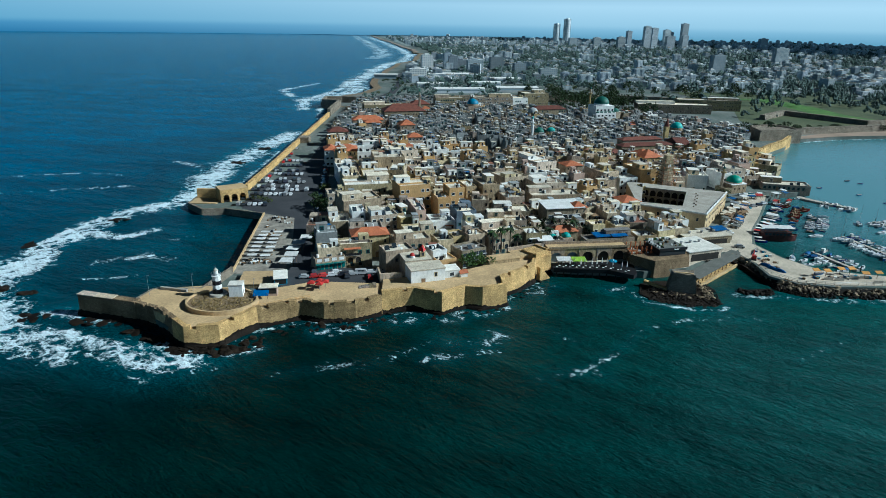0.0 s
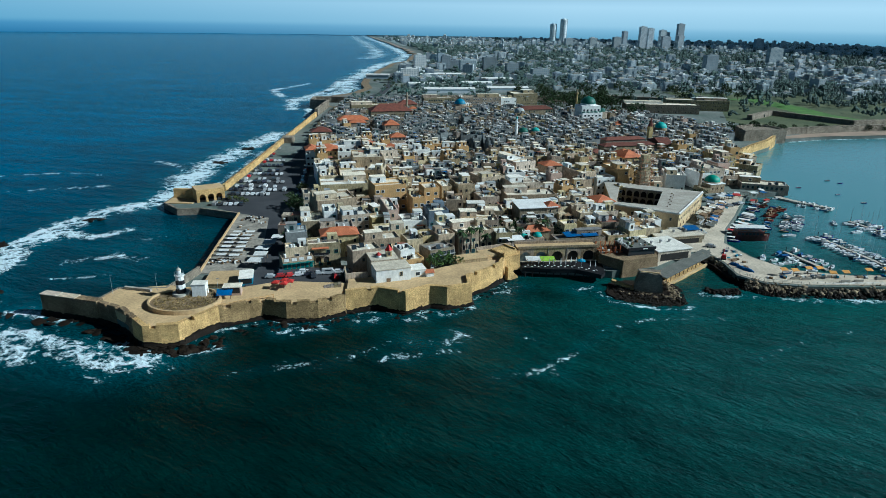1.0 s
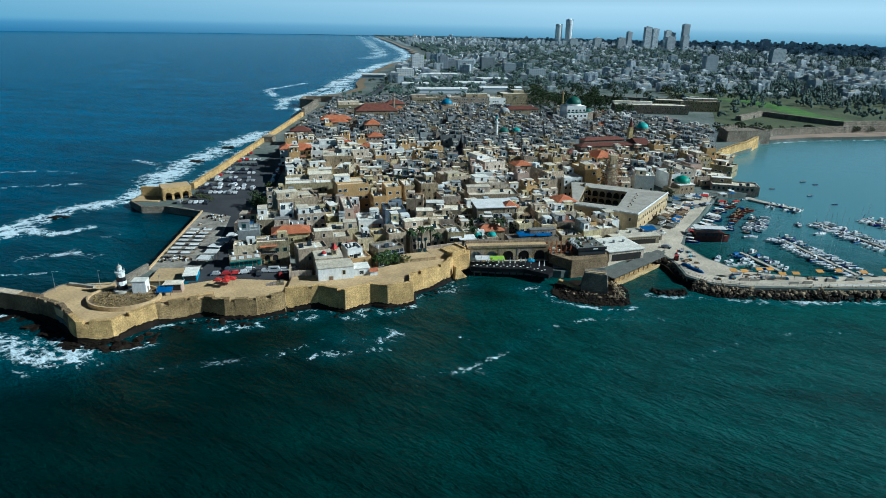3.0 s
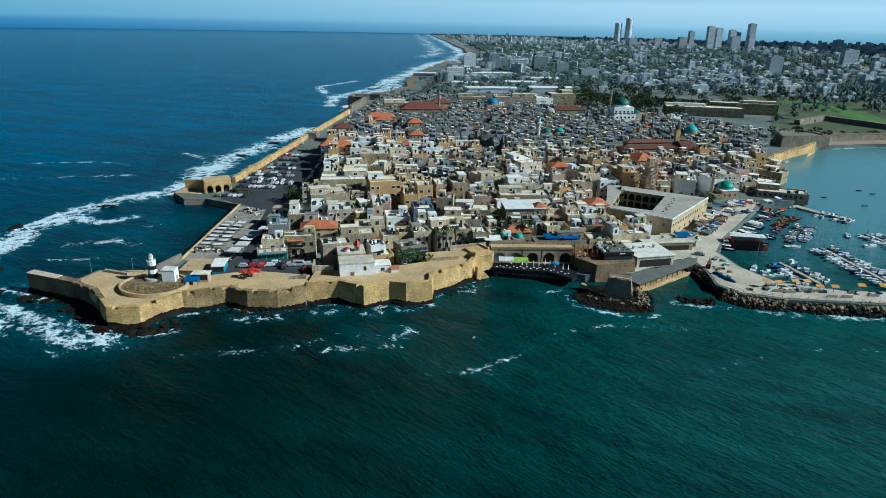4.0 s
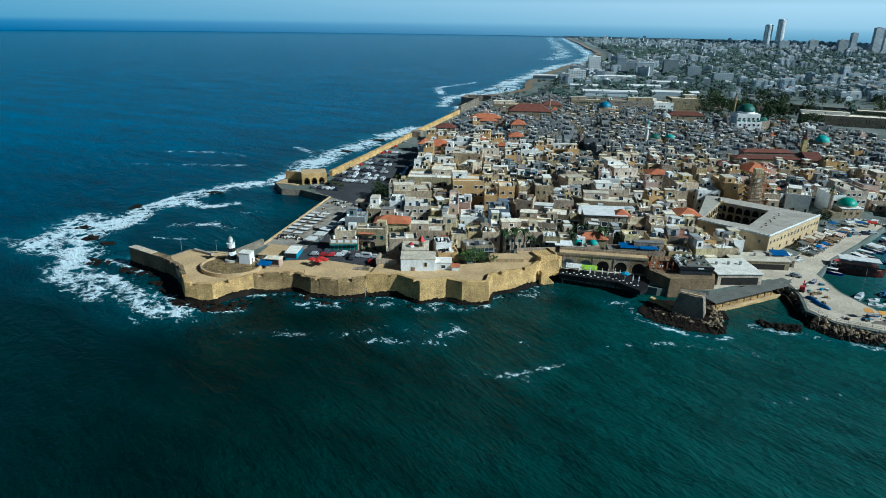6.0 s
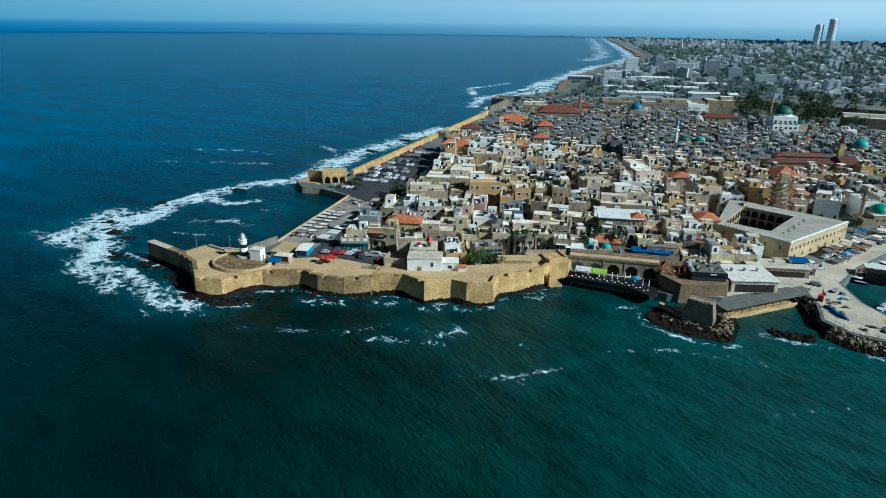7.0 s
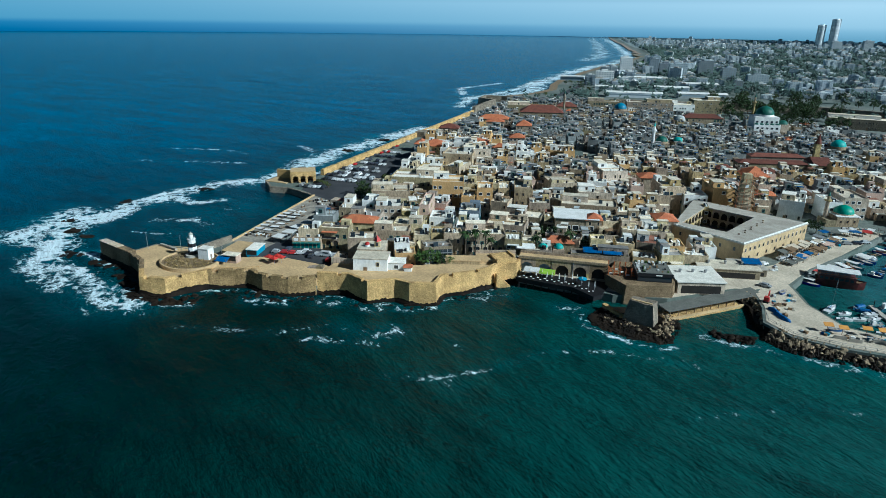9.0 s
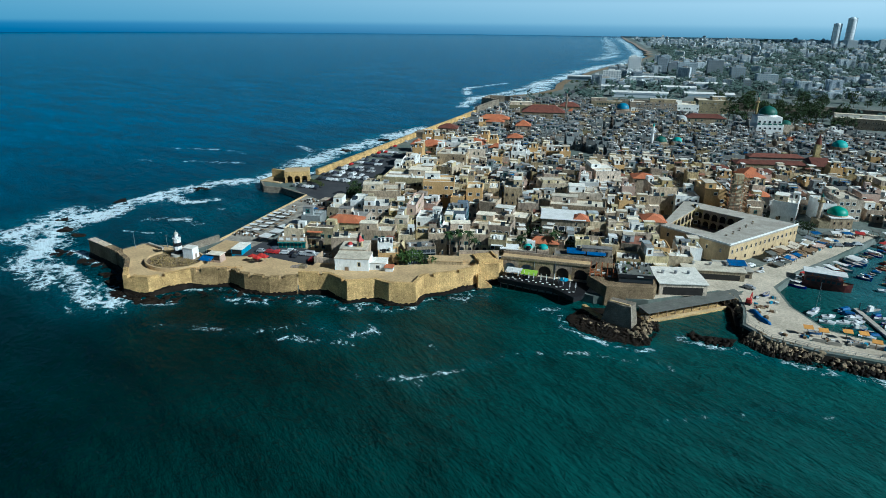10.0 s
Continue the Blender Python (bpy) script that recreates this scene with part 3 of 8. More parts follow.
def wall_run(bm, pts, z0, z1, thick, batter=0.5, notches=()):
    """A thick wall along a plan line (its outer face on the line, the body to the left of it); notches: (run, width, drop)."""
    P2 = [Vector(p) for p in pts]
    lens = [0.0]
    for a, b_ in zip(P2, P2[1:]):
        lens.append(lens[-1] + (b_ - a).length)
    norms = [Vector((-(b_ - a).y, (b_ - a).x)).normalized() for a, b_ in zip(P2, P2[1:])]

    def at(s):
        i = max(k for k in range(len(P2) - 1) if lens[k] <= s + 1e-6 or k == 0)
        f = (s - lens[i]) / max(1e-6, lens[i + 1] - lens[i])
        return P2[i].lerp(P2[i + 1], f), i

    def inward(s):
        for k in range(1, len(P2) - 1):
            if abs(lens[k] - s) < 1e-4:
                v = norms[k - 1] + norms[k]
                return v / max(0.4, v.length_squared / 2)
        return norms[at(s)[1]]

    stations = set(lens)
    for s, w, _ in notches:
        stations |= {max(0.0, s - w / 2), min(lens[-1], s + w / 2)}
    stations = sorted(stations)
    for s0, s1 in zip(stations, stations[1:]):
        if s1 - s0 < 0.05:
            continue
        drop = max([d for s, w, d in notches if abs((s0 + s1) / 2 - s) < w / 2] or [0])
        ring = []
        for s in (s0, s1):
            p, n_ = at(s)[0], inward(s)
            ring.append([bm.verts.new((*(p - n_ * batter), z0)), bm.verts.new((*p, z1 - drop)), bm.verts.new((*(p + n_ * thick), z1 - drop)), bm.verts.new((*(p + n_ * thick), z0))])
        for i in range(4):
            j = (i + 1) % 4
            bm.faces.new((ring[0][i], ring[1][i], ring[1][j], ring[0][j]))
        bm.faces.new(ring[0]); bm.faces.new(ring[1][::-1])
    return bm

# ---- sea, ground, shore ----
GROUND_Z = 3.0
COAST_WEST = [(-118, 700), (-142, 742), (-140, 790), (-110, 850), (-105, 988), (-117, 1165), (-103, 1357), (-83, 1618), (-60, 1920), (-146, 2479), (-250, 3150), (-320, 3521), (-449, 4296), (-520, 4780)]
_rr = random.Random(61)
_fine = []
for (_ax, _ay), (_bx, _by) in zip(COAST_WEST[2:], COAST_WEST[3:]):
    _n = max(1, int((_by - _ay) / 60))
    _fine += [(_ax + (_bx - _ax) * _i / _n + _rr.uniform(-16, 16) * (_ay < 2400), _ay + (_by - _ay) * _i / _n) for _i in range(_n)]
COAST_WEST = COAST_WEST[:2] + _fine + COAST_WEST[-1:]     # a ragged shore
FRONT = [(-89.3, 168.4), (-83.8, 163.0), (-74.0, 164.8), (-65.9, 176.9), (-53.2, 183.4), (-45.5, 181.4), (-35.4, 182.6), (-27.2, 187.6)]
FRONT_HIGH = [(-27.2, 188.4), (-16.5, 191.5), (-7.0, 188.2), (1.0, 193.6), (7.0, 192.6), (15.6, 195.8), (15.2, 203.8), (23.6, 211.0), (28.2, 217.0), (29.6, 222.0), (36.0, 225.5), (36.5, 231.0)]
QUAY_SOUTH = [(37, 226), (56, 224), (72, 222), (90, 226), (113, 245), (118, 243), (120, 232), (119.5, 219), (127, 211.5), (140, 209), (170, 209), (260, 214), (430, 250)]
QUAY_IN = [(430, 262), (260, 228), (165, 221), (144, 226), (135.5, 240), (132, 256), (141, 277), (156, 300), (180, 340), (190, 347), (200, 349), (209, 352), (207, 372), (203, 396), (208.5, 413), (218, 431), (230.5, 453), (248, 473), (270, 494), (287, 519)]
BEACH_LINE = [(297, 533), (347, 552), (420, 566), (900, 640), (2500, 800), (4300, 900)]
WEST_QUAY = [(-117, 480), (-117, 330), (-121, 318), (-138, 321), (-138, 308), (-127, 297), (-116, 299), (-94.5, 291), (-86, 214), (-90, 194), (-106, 193), (-108, 184)]
LAND = FRONT[:] + FRONT_HIGH[:-1] + QUAY_SOUTH + QUAY_IN + BEACH_LINE + [(3300, 3400), (1500, 4550), (300, 4830)] + COAST_WEST[::-1] + WEST_QUAY


def seg_dist(px, py, line):
    best = np.full(px.shape, 1e9)
    for (ax, ay), (bx, by) in zip(line, line[1:]):
        dx, dy = bx - ax, by - ay
        f = np.clip(((px - ax) * dx + (py - ay) * dy) / (dx * dx + dy * dy + 1e-9), 0, 1)
        best = np.minimum(best, np.hypot(px - ax - f * dx, py - ay - f * dy))
    return best


def build_sea():
    def grow(start, step, far, rate=1.12):
        out, v = [], start
        while abs(v) < far:
            step *= rate
            v += step
            out.append(v)
        return out
    xs = sorted([*grow(-270, -2, 4700)] + list(np.arange(-270, 270.1, 2.0)) + [*grow(270, 2, 4700)])
    ys = sorted([*grow(90, -2, 4500)] + list(np.arange(90, 420, 2.0)) + list(np.arange(420, 900, 4.0)) + list(grow(900, 6, 4880, 1.04)))
    X, Y = np.meshgrid(xs, ys)
    # keep the sheet a disc round the town
    keep = np.minimum(1.0, 4860 / np.maximum(1, np.hypot(X - 45, Y)))
    X, Y = 45 + (X - 45) * keep, Y * keep
    nx, ny = len(xs), len(ys)
    idx = np.arange(nx * ny).reshape(ny, nx)
    quads = np.stack([idx[:-1, :-1], idx[:-1, 1:], idx[1:, 1:], idx[1:, :-1]], -1).reshape(-1, 4)
    Z = 0.18 * np.sin(X * 0.23 + Y * 0.31) * np.sin(X * 0.11 - Y * 0.19) * ((X < 110) | (Y < 208))
    me = bpy.data.meshes.new("sea")
    me.from_pydata(np.stack([X.ravel(), Y.ravel(), Z.ravel()], -1).tolist(), [], quads.tolist())
    px, py = X.ravel(), Y.ravel()
    foam, pale = np.zeros(px.size), np.zeros(px.size)

    def surf(line, width, strength, paleness=0.6):
        d = seg_dist(px, py, line)
        foam[:] = np.maximum(foam, strength * np.exp(-(d / width) ** 2))
        pale[:] = np.maximum(pale, paleness * np.exp(-(d / (width * 1.25)) ** 2))

    # broad lacy wash over the reef, then the bright crests in it
    horseshoe = [(-146, 319), (-160, 306), (-171, 288), (-173, 268), (-173, 245), (-170, 226), (-172, 214), (-168, 202), (-156, 188), (-145, 173), (-130, 163), (-117, 164), (-105, 161), (-91, 154), (-80, 157)]
    surf(horseshoe, 11.5, 0.74, 0.5)
    surf([(-146, 319), (-162, 306), (-173, 290), (-178, 268), (-180, 248)], 4.5, 0.9, 0.7)
    surf([(-172, 276), (-166, 268), (-158, 263), (-147, 264), (-140, 273)], 5.0, 0.82, 0.5)
    surf([(-176, 250), (-172, 236), (-176, 224), (-182, 214), (-178, 204)], 7.0, 0.86, 0.7)
    surf([(-192, 226), (-190, 208), (-184, 192), (-172, 186)], 12.0, 0.75, 0.6)
    surf([(-168, 200), (-158, 188), (-150, 178), (-143, 166)], 7.0, 0.95, 0.8)
    surf([(-143, 168), (-133, 160), (-122, 158), (-116, 154)], 5.5, 0.85, 0.5)
    surf([(-136, 172), (-122, 170), (-111, 165), (-104, 160), (-96, 155)], 4.5, 0.9, 0.6)
    surf([(-98, 156), (-90, 153.5), (-81, 155.5), (-74, 158), (-62, 163)], 2.6, 0.9, 0.4)
    surf([(-137, 186), (-127, 184), (-118, 180)], 4.5, 0.7, 0.8)
    surf([(-98, 162), (-92, 165), (-84, 162)], 3.0, 0.7, 0.8)
    surf([(-200, 190), (-182, 186), (-175, 196)], 7.0, 0.62, 0.4)
    surf([(-142, 213.4), (-131, 215.7), (-123, 217.6)], 1.6, 0.75, 0.1)
    surf([(-142, 318), (-146, 345), (-150, 390), (-150, 435), (-144, 490), (-136, 540)], 15.0, 0.86, 0.9)
    surf([(-138, 320), (-128, 350), (-126, 420), (-124, 520), (-125, 620), (-145, 720)], 6.0, 0.75, 0.6)
    surf([(-160, 700), (-175, 780), (-160, 860), (-150, 950), (-160, 1050)], 11, 0.85, 0.7)
    surf([(-200, 820), (-230, 900), (-200, 1000)], 9, 0.75, 0.5)
    surf([(x - 30, y) for x, y in COAST_WEST[2:]], 26, 0.8, 0.7)
    surf([(x - 110, y) for x, y in COAST_WEST[16:]], 40, 0.66, 0.5)
    front = FRONT[2:] + FRONT_HIGH
    surf([(x + 1.0, y - 2.4) for x, y in front], 2.6, 0.50, 0.25)
    for spot, w in (((-46, 175), 4.5), ((-40, 176), 4), ((-22, 183), 4), ((-6, 184.5), 4), ((4, 188), 3.5), ((24, 206), 5), ((30, 212), 4), ((56, 211), 4)):
        surf([spot, (spot[0] + 5, spot[1] + 1)], w, 0.56, 0.3)
    surf([(64, 207), (67, 200), (75, 196.5), (83, 194), (90, 193.5), (94, 196)], 2.6, 0.64, 0.3)
    surf([(102, 207.5), (109, 205.5), (116, 206.5)], 2.6, 0.55, 0.3)
    surf([(117, 206.5), (125, 204.5), (140, 203), (165, 203), (255, 208), (430, 244)], 2.8, 0.62, 0.3)
    surf([(-11, 158), (-3, 160), (2, 162), (8, 162.5)], 3.6, 0.72, 0.2)
    surf([(-6, 168), (1, 167), (6, 168), (10, 173)], 6.0, 0.6, 0.2)
    surf([(30, 150), (34, 152.5), (40, 158), (46, 163), (52, 171), (59, 178.5), (78, 187), (100, 187)], 2.2, 0.6, 0.1)
    surf([(26, 178), (31, 174), (35, 169.5)], 1.6, 0.58, 0.1)
    surf([(-55, 148), (-37, 154), (-28, 153.5), (-22, 159), (-10, 168)], 3.0, 0.48, 0.1)
    surf([(20, 148), (34, 152), (40, 150)], 3.0, 0.46, 0.1)
    surf([(100, 160), (130, 178), (160, 180)], 2.0, 0.45, 0.1)
    for line in ([(-260, 330), (-215, 345), (-190, 352)], [(-270, 372), (-230, 385), (-205, 380)], [(-188, 420), (-170, 408), (-160, 395)], [(-145, 232), (-128, 238), (-118, 236)], [(-128, 262), (-120, 262)]):
        surf(line, 5.0, 0.5, 0.1)
    surf(BEACH_LINE[:4], 3.5, 0.7, 0.5)
    # paler water over the shallow reef lagoon
    pale[:] = np.maximum(pale, .34 * np.exp(-((px + 122) / 34) ** 2 - ((py - 250) / 46) ** 2))
    # water colours with sky reflection painted in: bluer open sea west and north, brighter green off the town's front,
    # pale shallow bay behind the harbour
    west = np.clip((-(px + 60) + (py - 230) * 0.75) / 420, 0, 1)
    bay = np.clip((px - 130) / 90, 0, 1) * np.clip((py - 225) / 60, 0, 1) * np.clip((600 - py) / 60, 0, 1)
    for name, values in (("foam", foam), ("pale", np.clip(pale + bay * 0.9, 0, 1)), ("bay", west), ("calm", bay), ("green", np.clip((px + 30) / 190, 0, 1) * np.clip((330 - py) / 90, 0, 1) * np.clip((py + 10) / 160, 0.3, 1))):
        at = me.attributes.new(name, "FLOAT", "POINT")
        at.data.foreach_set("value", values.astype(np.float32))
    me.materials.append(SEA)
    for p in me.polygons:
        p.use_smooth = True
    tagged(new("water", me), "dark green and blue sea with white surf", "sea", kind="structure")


build_sea()


def ground():
    solid("ground", prism(bmesh.new(), LAND, -2.0, GROUND_Z), TOWNGROUND, "flat land under the town reaching to the horizon", "ground")
    lay = GROUND_Z

    def sheet(name, poly, material, label, cat, z=None, low=None):
        z = lay if z is None else z
        solid(name, prism(bmesh.new(), poly, low if low is not None else lay - 0.5, z), material, label, cat)

    sheet("road", [(-63, 214), (-57, 214), (-64, 270), (-70, 330), (-80, 400), (-92, 492), (-96, 560), (-104, 560), (-101, 494), (-97, 420), (-112, 330), (-108, 300), (-94, 292), (-78, 285), (-73, 260)], ASPHALT, "dark asphalt car park and shore street", "road", lay + 0.05)
    sheet("pavement", [(-86, 214), (-66, 213), (-73, 260), (-78, 285), (-94, 291)], PAVING, "pale concrete seaside promenade", "pavement", lay + 0.09)
    sheet("pavement", [(37, 226.5), (56, 224.5), (70, 224.5), (90, 226.5), (112, 245), (118, 246), (131.2, 257.4), (140.4, 277.6), (155.4, 300.6), (179, 340.8), (170, 347), (150, 318), (128, 277), (112, 262), (60, 238), (37, 232)], DUST, "dusty pale harbour quay", "quay", lay + 0.07)
    sheet("pavement", [(119, 243), (121, 232), (120.5, 220), (127, 213), (140, 210.5), (170, 210.5), (260, 215.5), (430, 252), (430, 260), (260, 227), (165, 220), (143.5, 225), (134.5, 240), (131, 256), (126, 262)], DUST, "dusty breakwater deck with parked boats", "quay", lay + 0.11)
    sheet("pavement", [(-89, 169), (-83.4, 163.8), (-74.2, 165.4), (-66.2, 177.4), (-53.2, 184), (-45.5, 182), (-35.4, 183.2), (-27.2, 188.2), (-28, 200), (-52, 201), (-64, 195), (-72, 192), (-89, 196), (-105, 192.5), (-108, 185), (-105, 181)], SAND, "sandy paved platform behind the sea wall", "pavement", 5.9)
    sheet("road", [(-64, 195), (-52, 201), (-28, 200), (-28, 216), (-64, 216)], ASPHALT, "asphalt street with parked cars behind the wall", "road", 5.2)
    sheet("pavement", [(-27.2, 189), (-16.5, 192.1), (-7, 188.8), (1, 194.2), (7, 193.2), (15, 196.4), (14.6, 204), (23.4, 212.6), (28.0, 218.5), (29.4, 222.6), (35.6, 226.0), (36, 231), (23, 226), (12, 218), (-7.5, 206), (-28, 202)], SAND, "sandy rampart walk behind the parapet", "pavement", 6.9)
    # beach and shore strips
    sheet("beach", [(288, 522), (297, 533), (347, 552), (420, 566), (900, 640), (900, 668), (417, 592), (360, 577), (297, 541)], BEACH, "pale sandy beach below the land wall", "beach", lay + 0.02)
    strip = [(x - 4, y) for x, y in COAST_WEST[22:]] + [(x + 9, y) for x, y in COAST_WEST[22:]][::-1]
    sheet("beach", strip, BEACH, "narrow sandy shore running north", "beach", lay + 0.04, -1)
    strip = [(x - 6, y) for x, y in COAST_WEST[:24]] + [(x + 6, y) for x, y in COAST_WEST[:24]][::-1]
    sheet("shore", strip, EARTH, "brown rocky shore below the coast road", "shore", lay + 0.03, -1)
    coast = [(-120, 745), (-90, 850), (-88, 988), (-96, 1165), (-84, 1357), (-64, 1618), (-40, 1920)]
    sheet("road", [(x + 12, y) for x, y in coast] + [(x + 22, y) for x, y in coast][::-1], ASPHALT, "grey coast road", "road", lay + 0.06)
    sheet("lawn", [(360, 860), (407, 830), (414, 756), (412, 690), (440, 622), (470, 628), (446, 700), (450, 770), (438, 850)], GRASS, "bright green grass in the old moat", "grass", lay + 0.08)
    sheet("slope", [(318, 566), (420, 596), (900, 684), (900, 960), (330, 930), (345, 760), (300, 640)], SCRUB, "overgrown olive slope of the old earthworks", "slope", lay + 0.05)
    sheet("fields", [(-150, 2650), (2400, 2650), (1900, 4000), (1400, 4560), (300, 4800), (-440, 4700), (-400, 4296), (-280, 3521), (-150, 2700)], FIELDS, "flat fields far north of the town, paled by painted haze", "fields", lay + 0.05)
    sheet("lawn", [(-46, 1640), (20, 1640), (40, 2100), (-40, 2100)], GRASS, "green field beside the shore", "grass", lay + 0.08)


ground()


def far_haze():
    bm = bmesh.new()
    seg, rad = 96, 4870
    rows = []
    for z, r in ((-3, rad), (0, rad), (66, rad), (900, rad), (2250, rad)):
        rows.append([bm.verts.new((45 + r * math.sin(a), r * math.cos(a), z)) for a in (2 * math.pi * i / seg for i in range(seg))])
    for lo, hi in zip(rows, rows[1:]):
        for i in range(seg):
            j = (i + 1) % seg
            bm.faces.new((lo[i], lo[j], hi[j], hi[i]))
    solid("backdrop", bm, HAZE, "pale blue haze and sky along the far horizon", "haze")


far_haze()

# ---- sea walls ----


TOWER_PLAN = [(262, 521), (285, 527), (303, 531), (301, 548), (289, 562), (266, 548)]


def weed_skirt(line):
    """Weed and wet stone clinging to a wall's foot, with a ragged upper edge."""
    bm = bmesh.new()
    rows = []
    for (ax, ay), (bx, by) in zip(line, line[1:]):
        k = math.hypot(bx - ax, by - ay)
        nx, ny = (by - ay) / k, -(bx - ax) / k
        m_ = max(2, int(k / 0.55))
        for i in range(m_ + 1):
            x, y = ax + (bx - ax) * i / m_, ay + (by - ay) * i / m_
            top = 1.3 + 1.3 * noise.noise((x * 0.13, y * 0.13, 0.4)) + 0.5 * noise.noise((x * 1.3, y * 1.3, 3.1)) + 0.35 * noise.noise((x * 3.7, y * 3.7, 5.1))
            out = 0.9 + 0.7 * noise.noise((x * 0.4, y * 0.4, 8.0))
            rows.append([bm.verts.new((x + nx * q, y + ny * q, z)) for q, z in ((0.75 + out, -1.2), (0.62 + out * .4, 0.5), (0.46, top * .7), (0.36 if top < 3 else 0.3, top), (-0.3, top + 0.1))])
    for a, b_ in zip(rows, rows[1:]):
        for i in range(4):
            bm.faces.new((a[i], b_[i], b_[i + 1], a[i + 1]))
    return bm


def sea_walls():
    solid("sea_wall", wall_run(bmesh.new(), FRONT[:4], -1.5, 6.95, 1.6, 0.5, [(10.5, 1.8, 1.0), (22.5, 1.8, 1.0)]), SEAWALL, "golden rubble stone bastion with gun openings below the lighthouse", "sea wall")
    solid("sea_wall", wall_run(bmesh.new(), FRONT[3:], -1.5, 6.9, 1.6, 0.5, [(2.6, 2.2, 1.2), (9.5, 1.4, .6), (13.7, 1.8, 1.2), (19.0, 2.4, .5), (24.7, 1.8, 1.1), (31.0, 2.6, .6), (36.5, 1.6, 1.2)]), SEAWALL_OLD, "weathered brown stone sea wall with worn gun openings", "sea wall")
    solid("sea_wall", wall_run(bmesh.new(), FRONT_HIGH, -1.5, 8.1, 1.4, 0.4, [(8, 1.6, 1.0), (19, 1.4, 0.9), (57, 1.6, 1.1), (67, 1.4, 1.0)]), SEAWALL, "tall golden stone sea wall with zigzag bastions", "sea wall")
    solid("land_wall", wall_run(bmesh.new(), [*TOWER_PLAN, TOWER_PLAN[0]], 10.61, 12.0, 1.4, 0.0, [(s, 1.4, 0.8) for s in range(5, 120, 5)]), RUBBLE, "crenelled parapet round the bay tower", "parapet")
    for run in ([(-126.9, 184.3), (-105.5, 179.0), (-96, 174.6)] + FRONT[:-1] + [(-27.4, 187.2)], FRONT_HIGH):
        solid("wall_footing", weed_skirt(run), ROCK, "black wet weed-covered footing of the sea wall", "wall footing")
    # the pier-like wall that runs out to the west, with pale capping
    solid("sea_wall", wall_run(bmesh.new(), [(-126.5, 184.2), (-105.5, 179.0)], -1.5, 7.3, 2.9, 0.3, [(10.6, 0.5, 0.6)]), RUBBLE_DARK, "weathered outer wall running into the surf, coloured dark for shade", "sea wall")
    solid("wall_cap", wall_run(bmesh.new(), [(-126.7, 184.0), (-120.4, 182.5)], 7.304, 7.55, 3.1, 0.0), PLASTER, "pale concrete capping on the outer wall", "wall cap")
    solid("wall_cap", wall_run(bmesh.new(), [(-120.1, 182.4), (-113.6, 180.8)], 7.304, 7.5, 3.1, 0.0), PLASTER, "pale concrete capping on the outer wall", "wall cap")
    solid("sea_wall", wall_run(bmesh.new(), [(-105.5, 179.4), (-96, 175.0), (-89.3, 168.4)], -1.5, 7.0, 1.6, 0.5, [(4.0, 1.2, 1.2), (9.0, 1.5, 0.5), (14.5, 1.6, 1.3), (18, 0.8, 0.6)]), RUBBLE_DARK, "worn parapet wall above the surf", "sea wall")
    solid("sea_wall", wall_run(bmesh.new(), [(-86, 214), (-90, 194.4), (-106, 193.4), (-108.3, 184.2)][::1], -1.5, 5.92, 0.9, 0.2), RUBBLE, "low retaining wall facing the bay", "sea wall")
    # west promenade edge and mole
    solid("quay_wall", wall_run(bmesh.new(), [(-94.6, 291.2), (-86.1, 213.8)], -1.5, 3.75, 0.7, 0.2), SAND, "low sandy parapet along the promenade", "quay wall")
    solid("quay_wall", wall_run(bmesh.new(), [(-138.2, 321), (-138.2, 308), (-127, 296.8), (-116, 298.8), (-94.6, 291.2)], -1.5, 3.3, 1.2, 0.3), RUBBLE, "dark stone mole edge", "quay wall")
    # long wall beside the car park
    west = [(-121, 632), (-119.5, 560), (-118.5, 480), (-117, 400), (-116.5, 334)]
    solid("sea_wall", wall_run(bmesh.new(), west, -1.5, 6.6, 2.0, 0.6, [(s, 1.0, 0.5) for s in range(150, 296, 13)]), SEAWALL, "long golden sea wall beside the car park", "sea wall")
    solid("sea_wall", prism(bmesh.new(), [(-110, 480), (-118, 480), (-119, 490), (-110, 490)], 0, 7.4), RUBBLE, "square bastion on the long sea wall", "bastion")
    nw = [(-88, 735), (-99, 742), (-122, 745), (-143, 742), (-141, 712), (-122, 706), (-121, 632)]
    solid("sea_wall", wall_run(bmesh.new(), nw, -1.5, 10.0, 3.0, 0.8), RUBBLE, "grey stone corner bastion by the sea", "bastion")
    # eastern sea wall in the bay
    east = [(203, 402), (208, 413.5), (217.5, 431), (230, 453.5), (248, 473.5), (269.5, 494.5), (286, 516)]
    solid("sea_wall", wall_run(bmesh.new(), east, -1.5, 9.0, 2.5, 0.5, [(s, 1.6, 0.9) for s in range(40, 138, 6)]), SEAWALL, "sunlit eastern sea wall with crenels", "sea wall")
    solid("land_wall", prism(bmesh.new(), TOWER_PLAN, 0, 10.6), RUBBLE, "massive round-cornered stone tower on the bay", "tower")
    solid("land_wall", wall_run(bmesh.new(), [(300, 540), (322, 560), (415, 588), (900, 676)], 0, 8.6, 6, 0.6, [(s, 1.5, 0.8) for s in range(6, 200, 6)]), RUBBLE, "long grey land wall above the beach", "land wall")
    solid("land_wall", wall_run(bmesh.new(), [(330, 650), (372, 690), (420, 622), (560, 648)], 0, 8, 5, 2.0), RUBBLE, "inner earthwork wall of the moat", "land wall")
    solid("land_wall", wall_run(bmesh.new(), [(0, 762), (66, 770), (133, 780), (220, 792), (345, 752)], 0, 11, 5, 0.6), RUBBLE, "grey northern land wall", "land wall")


sea_walls()

# ---- rocks ----


